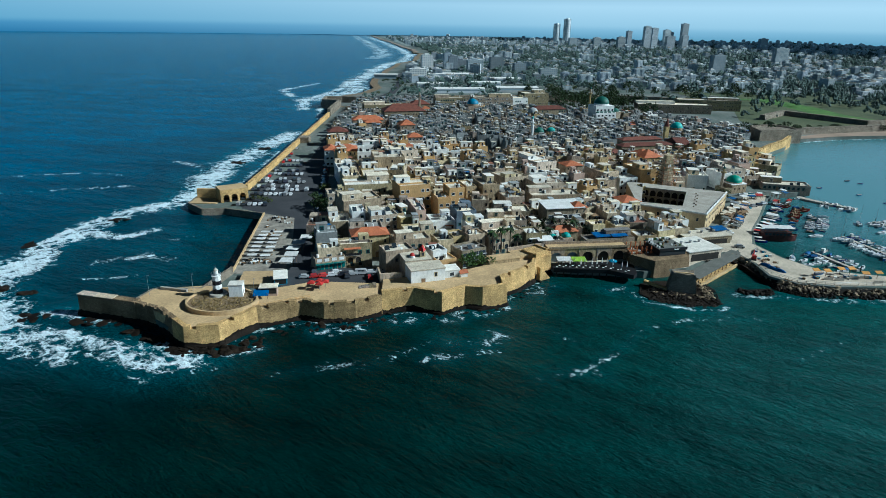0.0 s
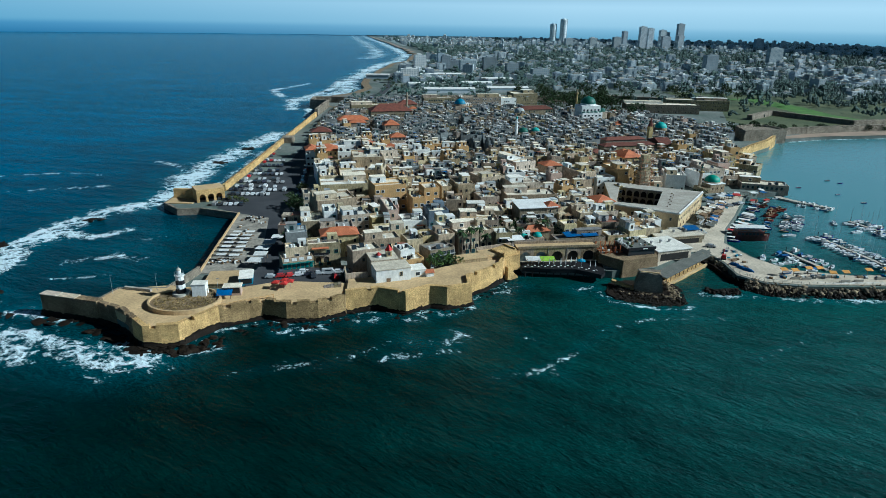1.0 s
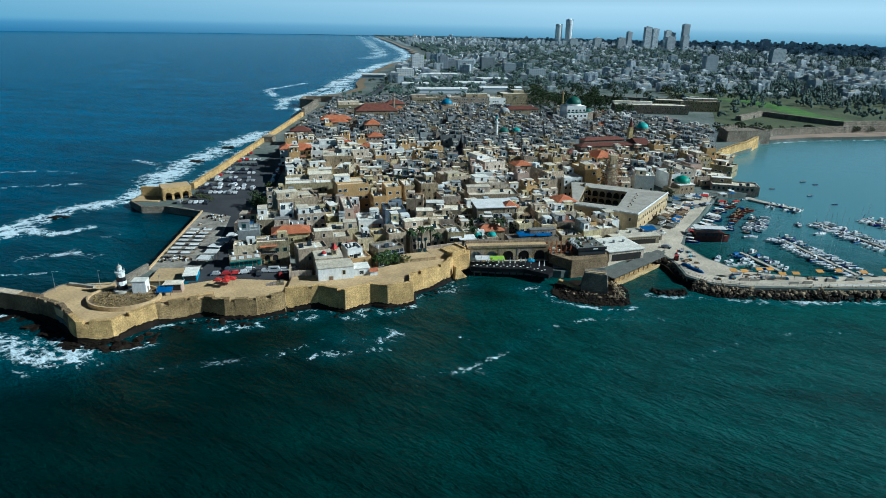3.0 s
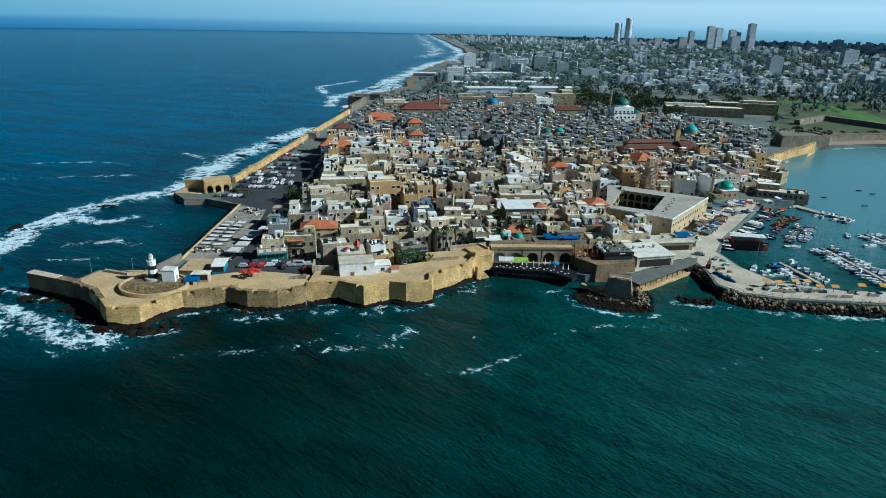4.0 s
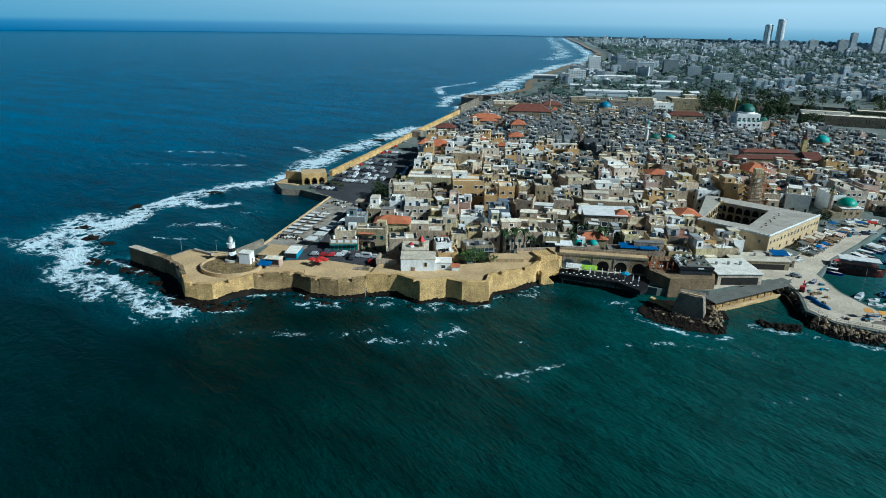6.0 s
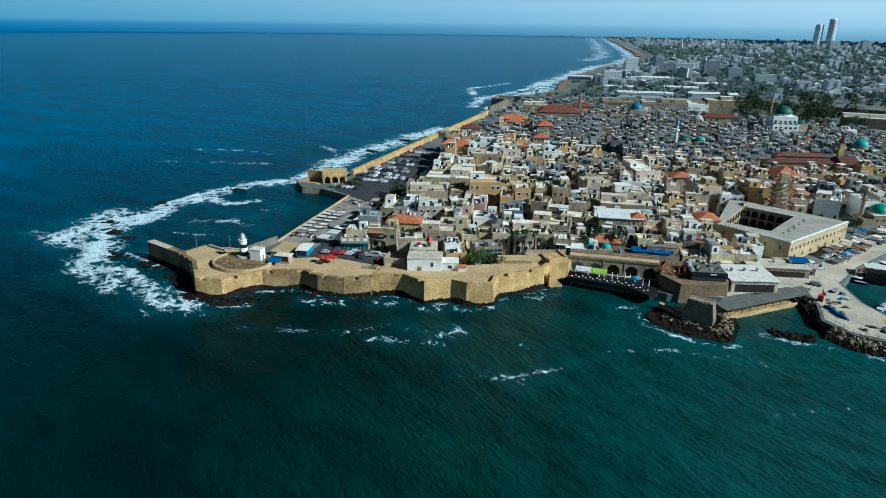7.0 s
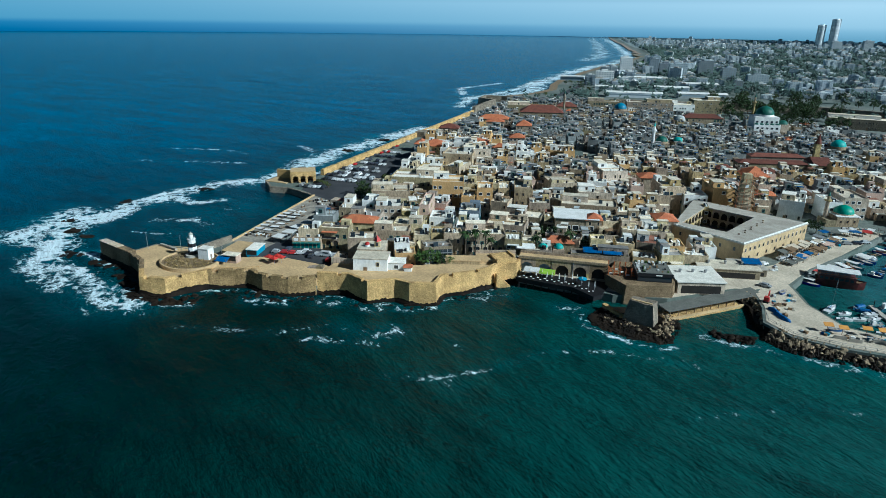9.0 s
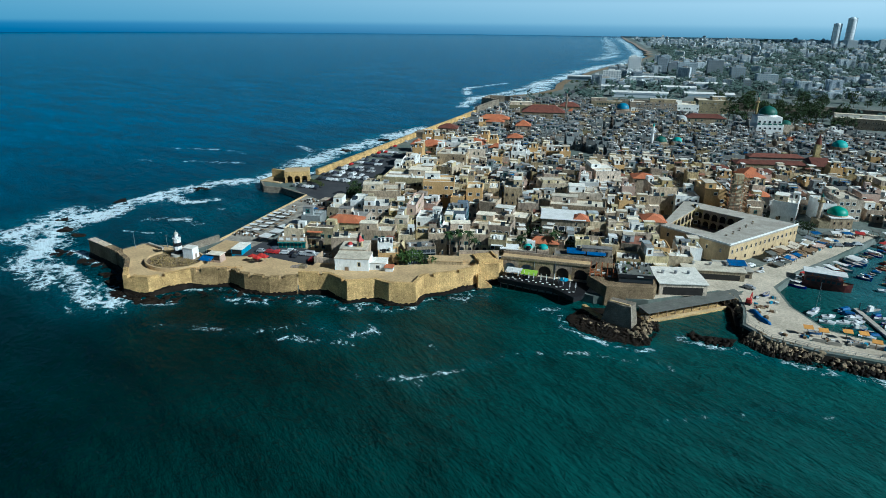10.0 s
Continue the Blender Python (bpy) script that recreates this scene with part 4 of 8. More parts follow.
def rock_mesh(name, material, seed, flat=0.7):
    rr = random.Random(seed)
    bm = bmesh.new()
    bmesh.ops.create_icosphere(bm, subdivisions=2, radius=1.0)
    off = Vector((rr.uniform(0, 50), rr.uniform(0, 50), rr.uniform(0, 50)))
    for v in bm.verts:
        k = noise.noise(v.co * 1.1 + off)
        v.co *= 1.0 + 0.5 * k
        v.co.x = max(-0.8, min(0.8, v.co.x)); v.co.y = max(-0.85, min(0.85, v.co.y))
        v.co.z *= flat
    return mesh_of(name, bm, material)


ROCKS_W = [rock_mesh("rock", ROCK, s) for s in range(5)]
ROCKS_D = [rock_mesh("rock", ROCK_DRY, s + 10) for s in range(5)]


def rocks_along(owner, line, width, n, size, height, rr, dry=0.5, cap=300, flat=1.0):
    """Armour rocks heaped along a line: wet and dark at the water, pale above it."""
    P2 = [Vector(p) for p in line]
    total = sum((b_ - a).length for a, b_ in zip(P2, P2[1:]))
    for i in range(min(n, cap)):
        s = rr.random() * total
        for a, b_ in zip(P2, P2[1:]):
            k = (b_ - a).length
            if s <= k:
                break
            s -= k
        d = (b_ - a) / k
        nrm = Vector((-d.y, d.x))
        u = rr.uniform(0, 1)
        p = a + d * s + nrm * width * u
        z = -0.2 + height * u * rr.uniform(0.75, 1.1)
        r = size * rr.uniform(0.6, 1.35)
        me = rr.choice(ROCKS_D if u > 1 - dry + rr.uniform(-0.15, 0.15) else ROCKS_W)
        ob = new("rock", me)
        ob.parent = owner
        ob.matrix_basis = pose(p.x, p.y, z, rr.uniform(-30, 30), rr.uniform(-30, 30), rr.uniform(0, 360)) @ Matrix.Diagonal((r * rr.uniform(0.8, 1.3), r, r * rr.uniform(0.8, 1.2) * flat, 1))


def rock_banks():
    rr = random.Random(5)
    bw = thing("breakwater", None, "breakwater slope of dark and pale boulders", "breakwater", kind="structure")
    part("core", wall_run(bmesh.new(), [(119, 219), (127, 211.3), (140, 208.8), (170, 208.8), (260, 213.8), (430, 249.8)], -2, 2.2, 1.0, 3.0), ROCK, bw)
    rocks_along(bw, [(118.5, 222), (119.3, 212), (126, 206.4), (140, 204.6), (172, 204.6), (258, 209)], 5.2, 300, 0.85, 2.7, rr, 0.55)
    bank = thing("rock_bank", None, "dark boulder bank beside the boat shed", "rocks", kind="structure")
    part("core", prism(bmesh.new(), [(113.5, 246), (118, 244), (120, 232), (119, 219), (117.8, 221), (116.5, 234), (112.6, 240)], -2, 1.4, out=0.5), ROCK, bank)
    rocks_along(bank, [(112, 243), (115.5, 236), (117, 226), (117.5, 218)], 4.0, 105, 0.85, 2.6, rr, 0.45)
    islet = thing("rock_islet", None, "low dark reef of wet boulders round the ruined block", "rocks", kind="structure")
    part("core", prism(bmesh.new(), [(66, 206), (69, 202), (76, 199), (84, 197), (89, 197), (92.5, 200), (91.5, 206), (93.5, 214), (88, 219), (76, 219), (69, 216)], -2, 0.35, out=1.0), ROCK, islet)
    rocks_along(islet, [(65.5, 208), (68.5, 201), (76, 198), (84, 195.8), (90, 196), (94, 199)], 7.5, 200, 0.8, 0.8, rr, 0.04, flat=.7)
    rocks_along(islet, [(94, 200), (95.5, 210), (93, 221)], 4.0, 40, 0.8, 1.0, rr, 0.35, flat=.8)
    skerry = thing("rock_skerry", None, "small wet skerry washed by surf", "rocks", kind="structure")
    part("core", prism(bmesh.new(), [(104, 210), (109, 208), (116, 208), (118, 213), (110, 212)], -2, 0.3, out=0.4), ROCK, skerry)
    rocks_along(skerry, [(104, 208.6), (109, 207), (117, 207)], 3.6, 45, 0.75, 0.9, rr, 0.0)
    foot = thing("rock_foot", None, "flat brown rocks at the foot of the wall", "rocks", kind="structure")
    part("core", prism(bmesh.new(), [(-92, 166), (-84, 158.5), (-71, 159), (-61, 165), (-60, 175), (-66, 174), (-73, 162)], -2, -0.3, out=0.6), ROCK, foot)
    rocks_along(foot, [(-93, 165), (-85, 158), (-70, 158.5), (-60, 165)], 6.5, 80, 1.25, 0.45, rr, -.3, flat=.38)
    rocks_along(foot, [(-60, 170), (-46, 174.5), (-35, 177), (-22, 183)], 5.5, 50, 0.95, 0.35, rr, -.3, flat=.4)
    rocks_along(foot, [(-12, 183.5), (0, 188), (12, 190), (18, 196), (26, 206), (36, 218)], 4.0, 40, 0.8, 0.35, rr, -.3, flat=.45)
    reef = thing("reef", None, "dark wet reef rocks in the white surf", "rocks", kind="structure")
    for x, y, r, h in ((-163.5, 286, 5.5, 1.5), (-183, 249, 6.5, .5), (-182, 214, 5, .4), (-165.6, 203, 4, 1.1), (-154.2, 200, 3.2, .9), (-141, 181, 6, .35), (-122, 178.5, 6, .5), (-115, 180, 5, .5), (-96, 168, 5, .6), (-104, 173, 5, .5), (-84, 160, 5, .5), (-70, 162.5, 6, .8), (-146, 420, 4, .7), (-141, 470, 4, .7), (-155, 890, 6, .8)):
        for _ in range(6 if h < .7 else 8):
            a, q = rr.uniform(0, 6.28), r * rr.random() ** .6
            k = rr.uniform(1.0, 2.3) * (.8 if h > .7 else 1.0)
            ob = new("rock", rr.choice(ROCKS_W)); ob.parent = reef
            ob.matrix_basis = pose(x + q * math.cos(a), y + q * .55 * math.sin(a), h * (1 - q / r) * .7 - .25, rr.uniform(-16, 16), rr.uniform(-16, 16), rr.uniform(0, 360)) @ Matrix.Diagonal((k * 1.5, k, k * (.28 if h < .7 else .6), 1))


rock_banks()


def loose_stone(owner, line, width, n, size, height, seed, pale):
    """The small broken stone between the boulders, in one mesh."""
    rr = random.Random(seed)
    P2 = [Vector(p) for p in line]
    bm = bmesh.new()
    for _ in range(n):
        i = rr.randrange(len(P2) - 1)
        a, b_ = P2[i], P2[i + 1]
        nrm = Vector((-(b_ - a).y, (b_ - a).x)).normalized()
        u = rr.random()
        p = a.lerp(b_, rr.random()) + nrm * width * u
        c = Vector((p.x, p.y, height * u * rr.uniform(.8, 1.15) + .1))
        r = size * rr.uniform(.5, 1.3)
        v = [bm.verts.new(c + Vector(q) * r * rr.uniform(.7, 1.3)) for q in ((1, 0, 0), (.1, 1, .1), (-1, .1, 0), (0, -1, .1), (.2, .1, .8), (-.2, 0, -.7))]
        k = int(u + rr.uniform(-.3, .3) > 1 - pale)
        for f in ((0, 1, 4), (1, 2, 4), (2, 3, 4), (3, 0, 4), (1, 0, 5), (2, 1, 5), (3, 2, 5), (0, 3, 5)):
            bm.faces.new([v[q] for q in f]).material_index = k
    tagged(part("loose_stone", bm, (ROCK, ROCK_DRY), owner), kind="stuff")


for _o, _l, _w, _n, _s, _h, _p in (("breakwater", [(118.5, 222), (119.3, 212), (126, 206.4), (140, 204.6), (172, 204.6), (258, 209)], 6.0, 1100, .62, 2.7, .55), ("rock_bank", [(111, 243), (115, 236), (116.5, 226), (117.5, 218)], 5.0, 340, .55, 2.6, .5),
                                   ("rock_islet", [(93, 198), (95.5, 210), (93, 221)], 6.0, 180, .5, 1.5, .4), ("rock_islet", [(65.5, 208), (76, 198), (90, 196)], 9.0, 260, .5, .8, .12)):
    loose_stone(bpy.data.objects[_o], _l, _w, _n, _s, _h, 41, _p)

# ---- the lighthouse point ----


def lighthouse():
    t = thing("lighthouse", pose(-81.5, 187.2, 6.4), "black and white banded lighthouse on the old bastion", "lighthouse")
    part("base", tube(bmesh.new(), 0, 0, 0, 1.0, 3.0, 2.8, 20), CONCRETE, t)
    z = 1.0
    for i, (h, m) in enumerate(((1.5, BLACK), (1.5, WHITE), (1.4, BLACK), (1.5, WHITE))):
        r0, r1 = 1.75 - 0.1 * i, 1.65 - 0.1 * i
        part("tower_band", tube(bmesh.new(), 0, 0, z, z + h, r0, r1, 8), m, t)
        z += h
    part("gallery", tube(bmesh.new(), 0, 0, z, z + 0.25, 1.6, 1.6, 16), WHITE, t)
    for i in range(12):
        a = 2 * math.pi * i / 12
        part("rail_post", beam(bmesh.new(), (1.5 * math.cos(a), 1.5 * math.sin(a), z + 0.25), (1.5 * math.cos(a), 1.5 * math.sin(a), z + 1.1), 0.04, 4), METAL, t)
    part("rail", tube(bmesh.new(), 0, 0, z + 1.06, z + 1.14, 1.55, 1.55, 16, cap=False), METAL, t)
    part("lantern_room", tube(bmesh.new(), 0, 0, z + 0.25, z + 1.9, 0.75, 0.75, 10), WHITE, t)
    part("lantern_roof", dome(bmesh.new(), 0, 0, z + 1.9, 0.85, 0.7, 12, 4, 0.4), CONCRETE, t, smooth=True)
    part("mast", beam(bmesh.new(), (0, 0, z + 2.4), (0, 0, z + 3.6), 0.05), METAL, t)
    for dz in (2.1, 5.0):
        part("window", slab(-0.25, -1.75, dz, 0.25, -1.5, dz + 0.8), GLASS, t)
    h = thing("hut", pose(-75.2, 187.2, 6.4, 0, 0, 6), "small white flat-roofed hut beside the lighthouse", "hut")
    part("body", slab(-2.2, -1.8, 0, 2.2, 1.8, 4.3), WHITE, h)
    part("roof", slab(-2.35, -1.95, 4.3, 2.35, 1.95, 4.5), SCREED_W, h)
    part("door", slab(2.2, -0.5, 0, 2.26, 0.5, 2.1), GREYSTONE, h)
    # round garden bed
    poly = [(-78.3 + 11.2 * math.cos(a) * (1.05 if math.cos(a) < 0 else 1.0), 182.2 + 9.6 * math.sin(a)) for a in (2 * math.pi * i / 32 for i in range(32))]
    bm = bmesh.new()
    wall_run(bm, [*poly, poly[0]], 5.3, 7.3, 0.6, 0.1)
    solid("garden_wall", bm, SAND, "low round sandstone wall round the lighthouse bed", "garden wall")
    inner = [(-78.3 + (x + 78.3) * 0.95, 182.2 + (y - 182.2) * 0.95) for x, y in poly]
    solid("garden_bed", prism(bmesh.new(), inner, 5.0, 6.6), EARTH, "dry brown earth bed round the lighthouse", "earth bed")
    rr = random.Random(3)
    bm = bmesh.new()
    for _ in range(620):
        a, q = rr.uniform(0, 6.28), math.sqrt(rr.random()) * 9.4
        x, y = -78.3 + q * math.cos(a) * 1.05, 182.2 + q * math.sin(a) * 0.86
        if math.hypot(x + 81.5, y - 187) < 3 or (-78 < x < -72 and 185 < y < 190):
            continue
        s = rr.uniform(0.3, 0.8)
        for _ in range(5):
            dx, dy, dz = rr.uniform(-s, s), rr.uniform(-s, s), rr.uniform(0.2, s)
            v = [bm.verts.new((x + dx * k + rr.uniform(-.2, .2), y + dy * k + rr.uniform(-.2, .2), 6.6 + dz * k)) for k in (0, 1, 0.6)]
            bm.faces.new(v)
    tagged(new("scrub", mesh_of("scrub", bm, DRYGRASS)), "dry scrub on the lighthouse bed", "scrub", kind="stuff")
    for x, y, h in ((-104.5, 187.5, 7.0), (-91.5, 191.5, 6.0), (-70.5, 190.5, 5.0)):
        p = thing("lamp_post", pose(x, y, 5.9), "thin grey lamp post on the platform", "lamp post", "platform lamp posts")
        part("pole", tube(bmesh.new(), 0, 0, 0, h, 0.09, 0.05, 6), METAL, p)
        part("lamp", slab(-0.1, -0.1, h, 0.7, 0.1, h + 0.12), METAL, p)
    bench = thing("wall_slab", pose(-98, 191.6, 5.9, 0, 0, -12), "pale concrete slab wall by the bay", "wall")
    part("slab", slab(-5, -0.5, 0, 5, 0.5, 0.9), CONCRETE, bench)


lighthouse()


def stall(name, x, y, z, w, d, h, rot, wall, roof, label, cat="kiosk", posts=False, lean=0.0):
    t = thing(name, pose(x, y, z, 0, 0, rot), label, cat)
    if posts:
        for sx in (-1, 1):
            for sy in (-1, 1):
                part("post", tube(bmesh.new(), sx * (w / 2 - .15), sy * (d / 2 - .15), 0, h, 0.08, 0.08, 6), WOOD, t)
    else:
        part("body", slab(-w / 2, -d / 2, 0, w / 2, d / 2, h), wall, t)
        # shade inside the hatch, painted as a dark panel
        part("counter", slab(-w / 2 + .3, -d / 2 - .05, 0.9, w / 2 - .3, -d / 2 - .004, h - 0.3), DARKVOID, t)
    bm = slab(-w / 2 - .3, -d / 2 - .3, h, w / 2 + .3, d / 2 + .3, h + .15)
    for v in bm.verts:
        v.co.z -= lean * (v.co.y < 0)
    part("roof", bm, roof, t)
    return t


def umbrella(x, y, z, s, material, label, square=True, group="promenade umbrellas"):
    t = thing("parasol", pose(x, y, z, 0, 0, R.uniform(-8, 8)), label, "parasol", group)
    part("pole", tube(bmesh.new(), 0, 0, 0, 2.9, 0.05, 0.05, 6), METAL, t)
    bm = bmesh.new()
    n_ = 4 if square else 8
    k = s * (1.35 if square else 1.0)
    for i in range(n_):
        a0, a1 = 2 * math.pi * (i + .5) / n_, 2 * math.pi * (i + 1.5) / n_
        p0, p1 = Vector((k * math.cos(a0), k * math.sin(a0), 2.45)), Vector((k * math.cos(a1), k * math.sin(a1), 2.45))
        top = bm.verts.new((0, 0, 3.2))
        a, b_ = bm.verts.new(p0), bm.verts.new(p1)
        bm.faces.new((a, b_, top))
        bm.faces.new((a, bm.verts.new(p0 - Vector((0, 0, .25))), bm.verts.new(p1 - Vector((0, 0, .25))), b_))
    part("canopy", bm, material, t)
    return t


def point_clutter():
    stall("kiosk", -65.2, 189.6, 5.9, 5.6, 3.4, 3.0, 8, PINK, SCREED, "pink kiosk with a flat roof on the point")
    stall("awning", -67.0, 186.4, 5.9, 4.4, 2.6, 2.3, 8, None, BLUE_TARP, "bright blue awning on posts", "awning", True, 0.9)
    stall("cafe_hut", -64.6, 203.0, 4.6, 4.4, 8.0, 2.9, 14, BLUE_PAINT, SCREED_W, "long white and blue cafe hut", "cafe")
    f = thing("railing", None, "yellow timber railing along the wall top", "railing")
    a, b_ = Vector((-67.5, 176.5, 5.9)), Vector((-51, 185.5, 5.9))
    part("rail", beam(bmesh.new(), a + Vector((0, 1.5, 1.1)), b_ + Vector((0, 1.5, 1.1)), 0.12), OCHRE, f)
    part("rail", beam(bmesh.new(), a + Vector((0, 1.5, .6)), b_ + Vector((0, 1.5, .6)), 0.1), OCHRE, f)
    for i in range(9):
        p = a.lerp(b_, i / 8) + Vector((0, 1.5, 0))
        part("post", slab(p.x - .08, p.y - .08, p.z, p.x + .08, p.y + .08, p.z + 1.15), OCHRE, f)
    for x, y in ((-52, 194.5), (-49.5, 196.5), (-47.3, 195.6), (-49, 193.6)):
        umbrella(x, y, 5.9, 1.3, RED_PAINT, "open bright red parasol on the platform", True, "red parasols")
    rr = random.Random(12)
    for i in range(7):
        f_ = i / 6
        for col in range(2):
            x, y = -81.8 - 2.4 * f_ + col * 5.4 + rr.uniform(-.3, .3), 227.5 + 29 * f_ + rr.uniform(-.3, .3)
            t = thing("awning", pose(x, y, 3.09, 0, 0, 4 + rr.uniform(-9, 9)), "white stretched awning over cafe tables", "awning", "promenade awnings")
            part("sheet", slab(-1.9, -1.1, 2.5, 1.9, 1.1, 2.58), CANVAS, t)
            part("post", tube(bmesh.new(), 0, 0, 0, 2.5, .06, .06, 6), METAL, t)
            part("table", slab(-1.6, -.5, .7, 1.6, .5, .76), WOOD, t)
    for i in range(26):
        x, y = (rr.uniform(-85, -73), rr.uniform(222, 229)) if i < 12 else (rr.uniform(-90, -78), rr.uniform(258, 286))
        t = thing("cafe_table", pose(x, y, 3.09, 0, 0, rr.uniform(0, 90)), "small cafe table with pale plastic chairs", "table", "promenade tables")
        part("tabletop", slab(-.5, -.5, .7, .5, .5, .76), rr.choice((WHITE, WOOD, CANVAS)), t)
        part("leg", slab(-.06, -.06, 0, .06, .06, .7), METAL, t)
        for k in (-1, 1):
            part("chair", slab(k * 1.0 - .3, -.3, 0, k * 1.0 + .3, .3, .85), rr.choice((WHITE, BLACK, WOOD)), t)
    for i in range(5):
        stall("canopy", -66 + rr.uniform(-2, 2), 222 + i * 7, 3.05, 4.5, 4.5, 2.6, rr.uniform(-10, 10), None, CANVAS, "white canvas canopy by the street", "canopy", True)
    t = thing("terrace_roof", pose(-74.6, 206.5, 3.1, 0, 0, 6), "low flat sandy roof at the promenade's end", "flat building")
    
    part("body", slab(-5.2, -6, 0, 6.2, 6, 1.5), GREYSTONE, t)
    part("roof", slab(-5.4, -6.2, 1.5, 6.4, 6.2, 1.7), SAND, t)
    # stairs up to the rampart
    st = thing("stairs", pose(-34.5, 196.5, 5.2, 0, 0, 12), "stone stairs climbing to the rampart walk", "stairs")
    for i in range(8):
        part("step", slab(-5 + i * 1.2, -1.2, 0, -5 + (i + 1) * 1.2, 1.2, 0.22 * (i + 1)), GREYSTONE, st)


point_clutter()


def arch_house():
    """Roofless hall with three arches on the mole."""
    t = thing("arched_hall", pose(-120.5, 309.5, 3.0, 0, 0, 32), "sandstone hall with three large arches on the mole", "arched building")
    for i in range(3):
        part("arch", arch_bay(bmesh.new(), i * 4.2, i * 4.2 + 4.2, 0, 6.6, 2.6, 3.0, 0, 1.0), SEAWALL, t)
    part("wall", slab(-0.8, 0, 0, 0, 9, 6.6), SEAWALL, t)
    part("wall", slab(12.6, 0, 0, 13.4, 9, 6.6), SEAWALL, t)
    part("wall", slab(-0.8, 9, 0, 13.4, 9.9, 6.6), SEAWALL, t)
    part("roof", slab(-0.8, 0.002, 6.6, 13.4, 9.9, 6.9), SAND, t)
    # floor coloured near-black for the shade in the hall
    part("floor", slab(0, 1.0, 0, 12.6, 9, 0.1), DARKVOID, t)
    w = thing("mole_wall", pose(-131, 316, 3.0, 0, 0, 0), "low sandstone wall round the mole's end", "wall")
    part("wall", slab(-5.5, 1.5, 0, 8, 3.0, 5.2), SEAWALL, w)
    part("floor", slab(-6, -9, 0, 8, 1.5, 0.35), SAND, w)


arch_house()

# ---- houses of the old town ----


def window_mesh(name, w, h, frame_mat):
    """A stone surround with a sunk dark pane, in one piece; it faces -y."""
    bm = bmesh.new()
    t = 0.13
    o = [(-w / 2 - t, -t), (w / 2 + t, -t), (w / 2 + t, h + t), (-w / 2 - t, h + t)]
    n_ = [(-w / 2, 0), (w / 2, 0), (w / 2, h), (-w / 2, h)]
    back, face, lip, pane = ([bm.verts.new((x, y, z)) for x, z in c] for c, y in ((o, 0.02), (o, -0.10), (n_, -0.10), (n_, -0.01)))
    for a, b_ in ((back, face), (face, lip), (lip, pane)):
        for k in range(4):
            m = (k + 1) % 4
            bm.faces.new((a[k], a[m], b_[m], b_[k]))
    bm.faces.new(pane).material_index = 1
    return mesh_of(name, bm, frame_mat, GLASS)


WIN = [window_mesh("window", 0.9, 1.5, PLASTER), window_mesh("window", 1.1, 1.3, TEAL), window_mesh("window", 1.5, 1.3, WHITE), window_mesh("window", 0.8, 1.2, WOOD)]
DOOR_BM = bmesh.new()
box(DOOR_BM, -0.75, -0.08, 0, 0.75, 0.05, 2.4, 0)
box(DOOR_BM, -0.55, -0.11, 0, 0.55, 0.0, 2.15, 1)
DOOR = mesh_of("door", DOOR_BM, GREYSTONE, WOOD)
TANK_BM = bmesh.new()
tube(TANK_BM, 0, 0, 0.25, 1.55, 0.45, 0.45, 10)
for q in ((-.35, -.35), (.35, -.35), (.35, .35), (-.35, .35)):
    box(TANK_BM, q[0] - .05, q[1] - .05, 0, q[0] + .05, q[1] + .05, 0.3)
TANK = mesh_of("water_tank", TANK_BM, WHITE)
TANK_D = TANK.copy()
TANK_D.materials[0] = BLACK
AC_BM = bmesh.new()
box(AC_BM, -0.45, -0.2, 0, 0.45, 0.2, 0.7)
AC = mesh_of("cooler", AC_BM, WHITE)
PANEL_BM = bmesh.new()
box(PANEL_BM, -0.9, -0.05, 0.2, 0.9, 0.0, 1.6)
for v in PANEL_BM.verts:
    v.co.y += (v.co.z - 0.2) * 0.9
box(PANEL_BM, -0.8, 1.2, 0, -0.7, 1.3, 1.4)
box(PANEL_BM, 0.7, 1.2, 0, 0.8, 1.3, 1.4)
PANEL = mesh_of("solar_panel", PANEL_BM, GLASS)


DISH_BM = bmesh.new()
tube(DISH_BM, 0, 0, 0.8, 0.95, 0.5, 0.35, 10)
tube(DISH_BM, 0, 0, 0, 0.85, 0.05, 0.05, 5)
for v in DISH_BM.verts:
    if v.co.z > 0.7:
        v.co.y -= v.co.z - 0.8
        v.co.z += v.co.y * 0.8
DISH = mesh_of("dish", DISH_BM, WHITE)


def roof_awning(t, x, y, z, w, d, material):
    """A sheet stretched over four posts on a roof terrace."""
    bm = bmesh.new()
    for sx in (-1, 1):
        for sy in (-1, 1):
            box(bm, x + sx * w / 2 - .06, y + sy * d / 2 - .06, z, x + sx * w / 2 + .06, y + sy * d / 2 + .06, z + 2.2)
    part("awning_post", bm, WOOD, t)
    bm = slab(x - w / 2 - .2, y - d / 2 - .2, z + 2.2, x + w / 2 + .2, y + d / 2 + .2, z + 2.28)
    for v in bm.verts:
        v.co.z += .25 * math.sin(v.co.x * 2.1 + v.co.y)
    part("awning", bm, material, t)


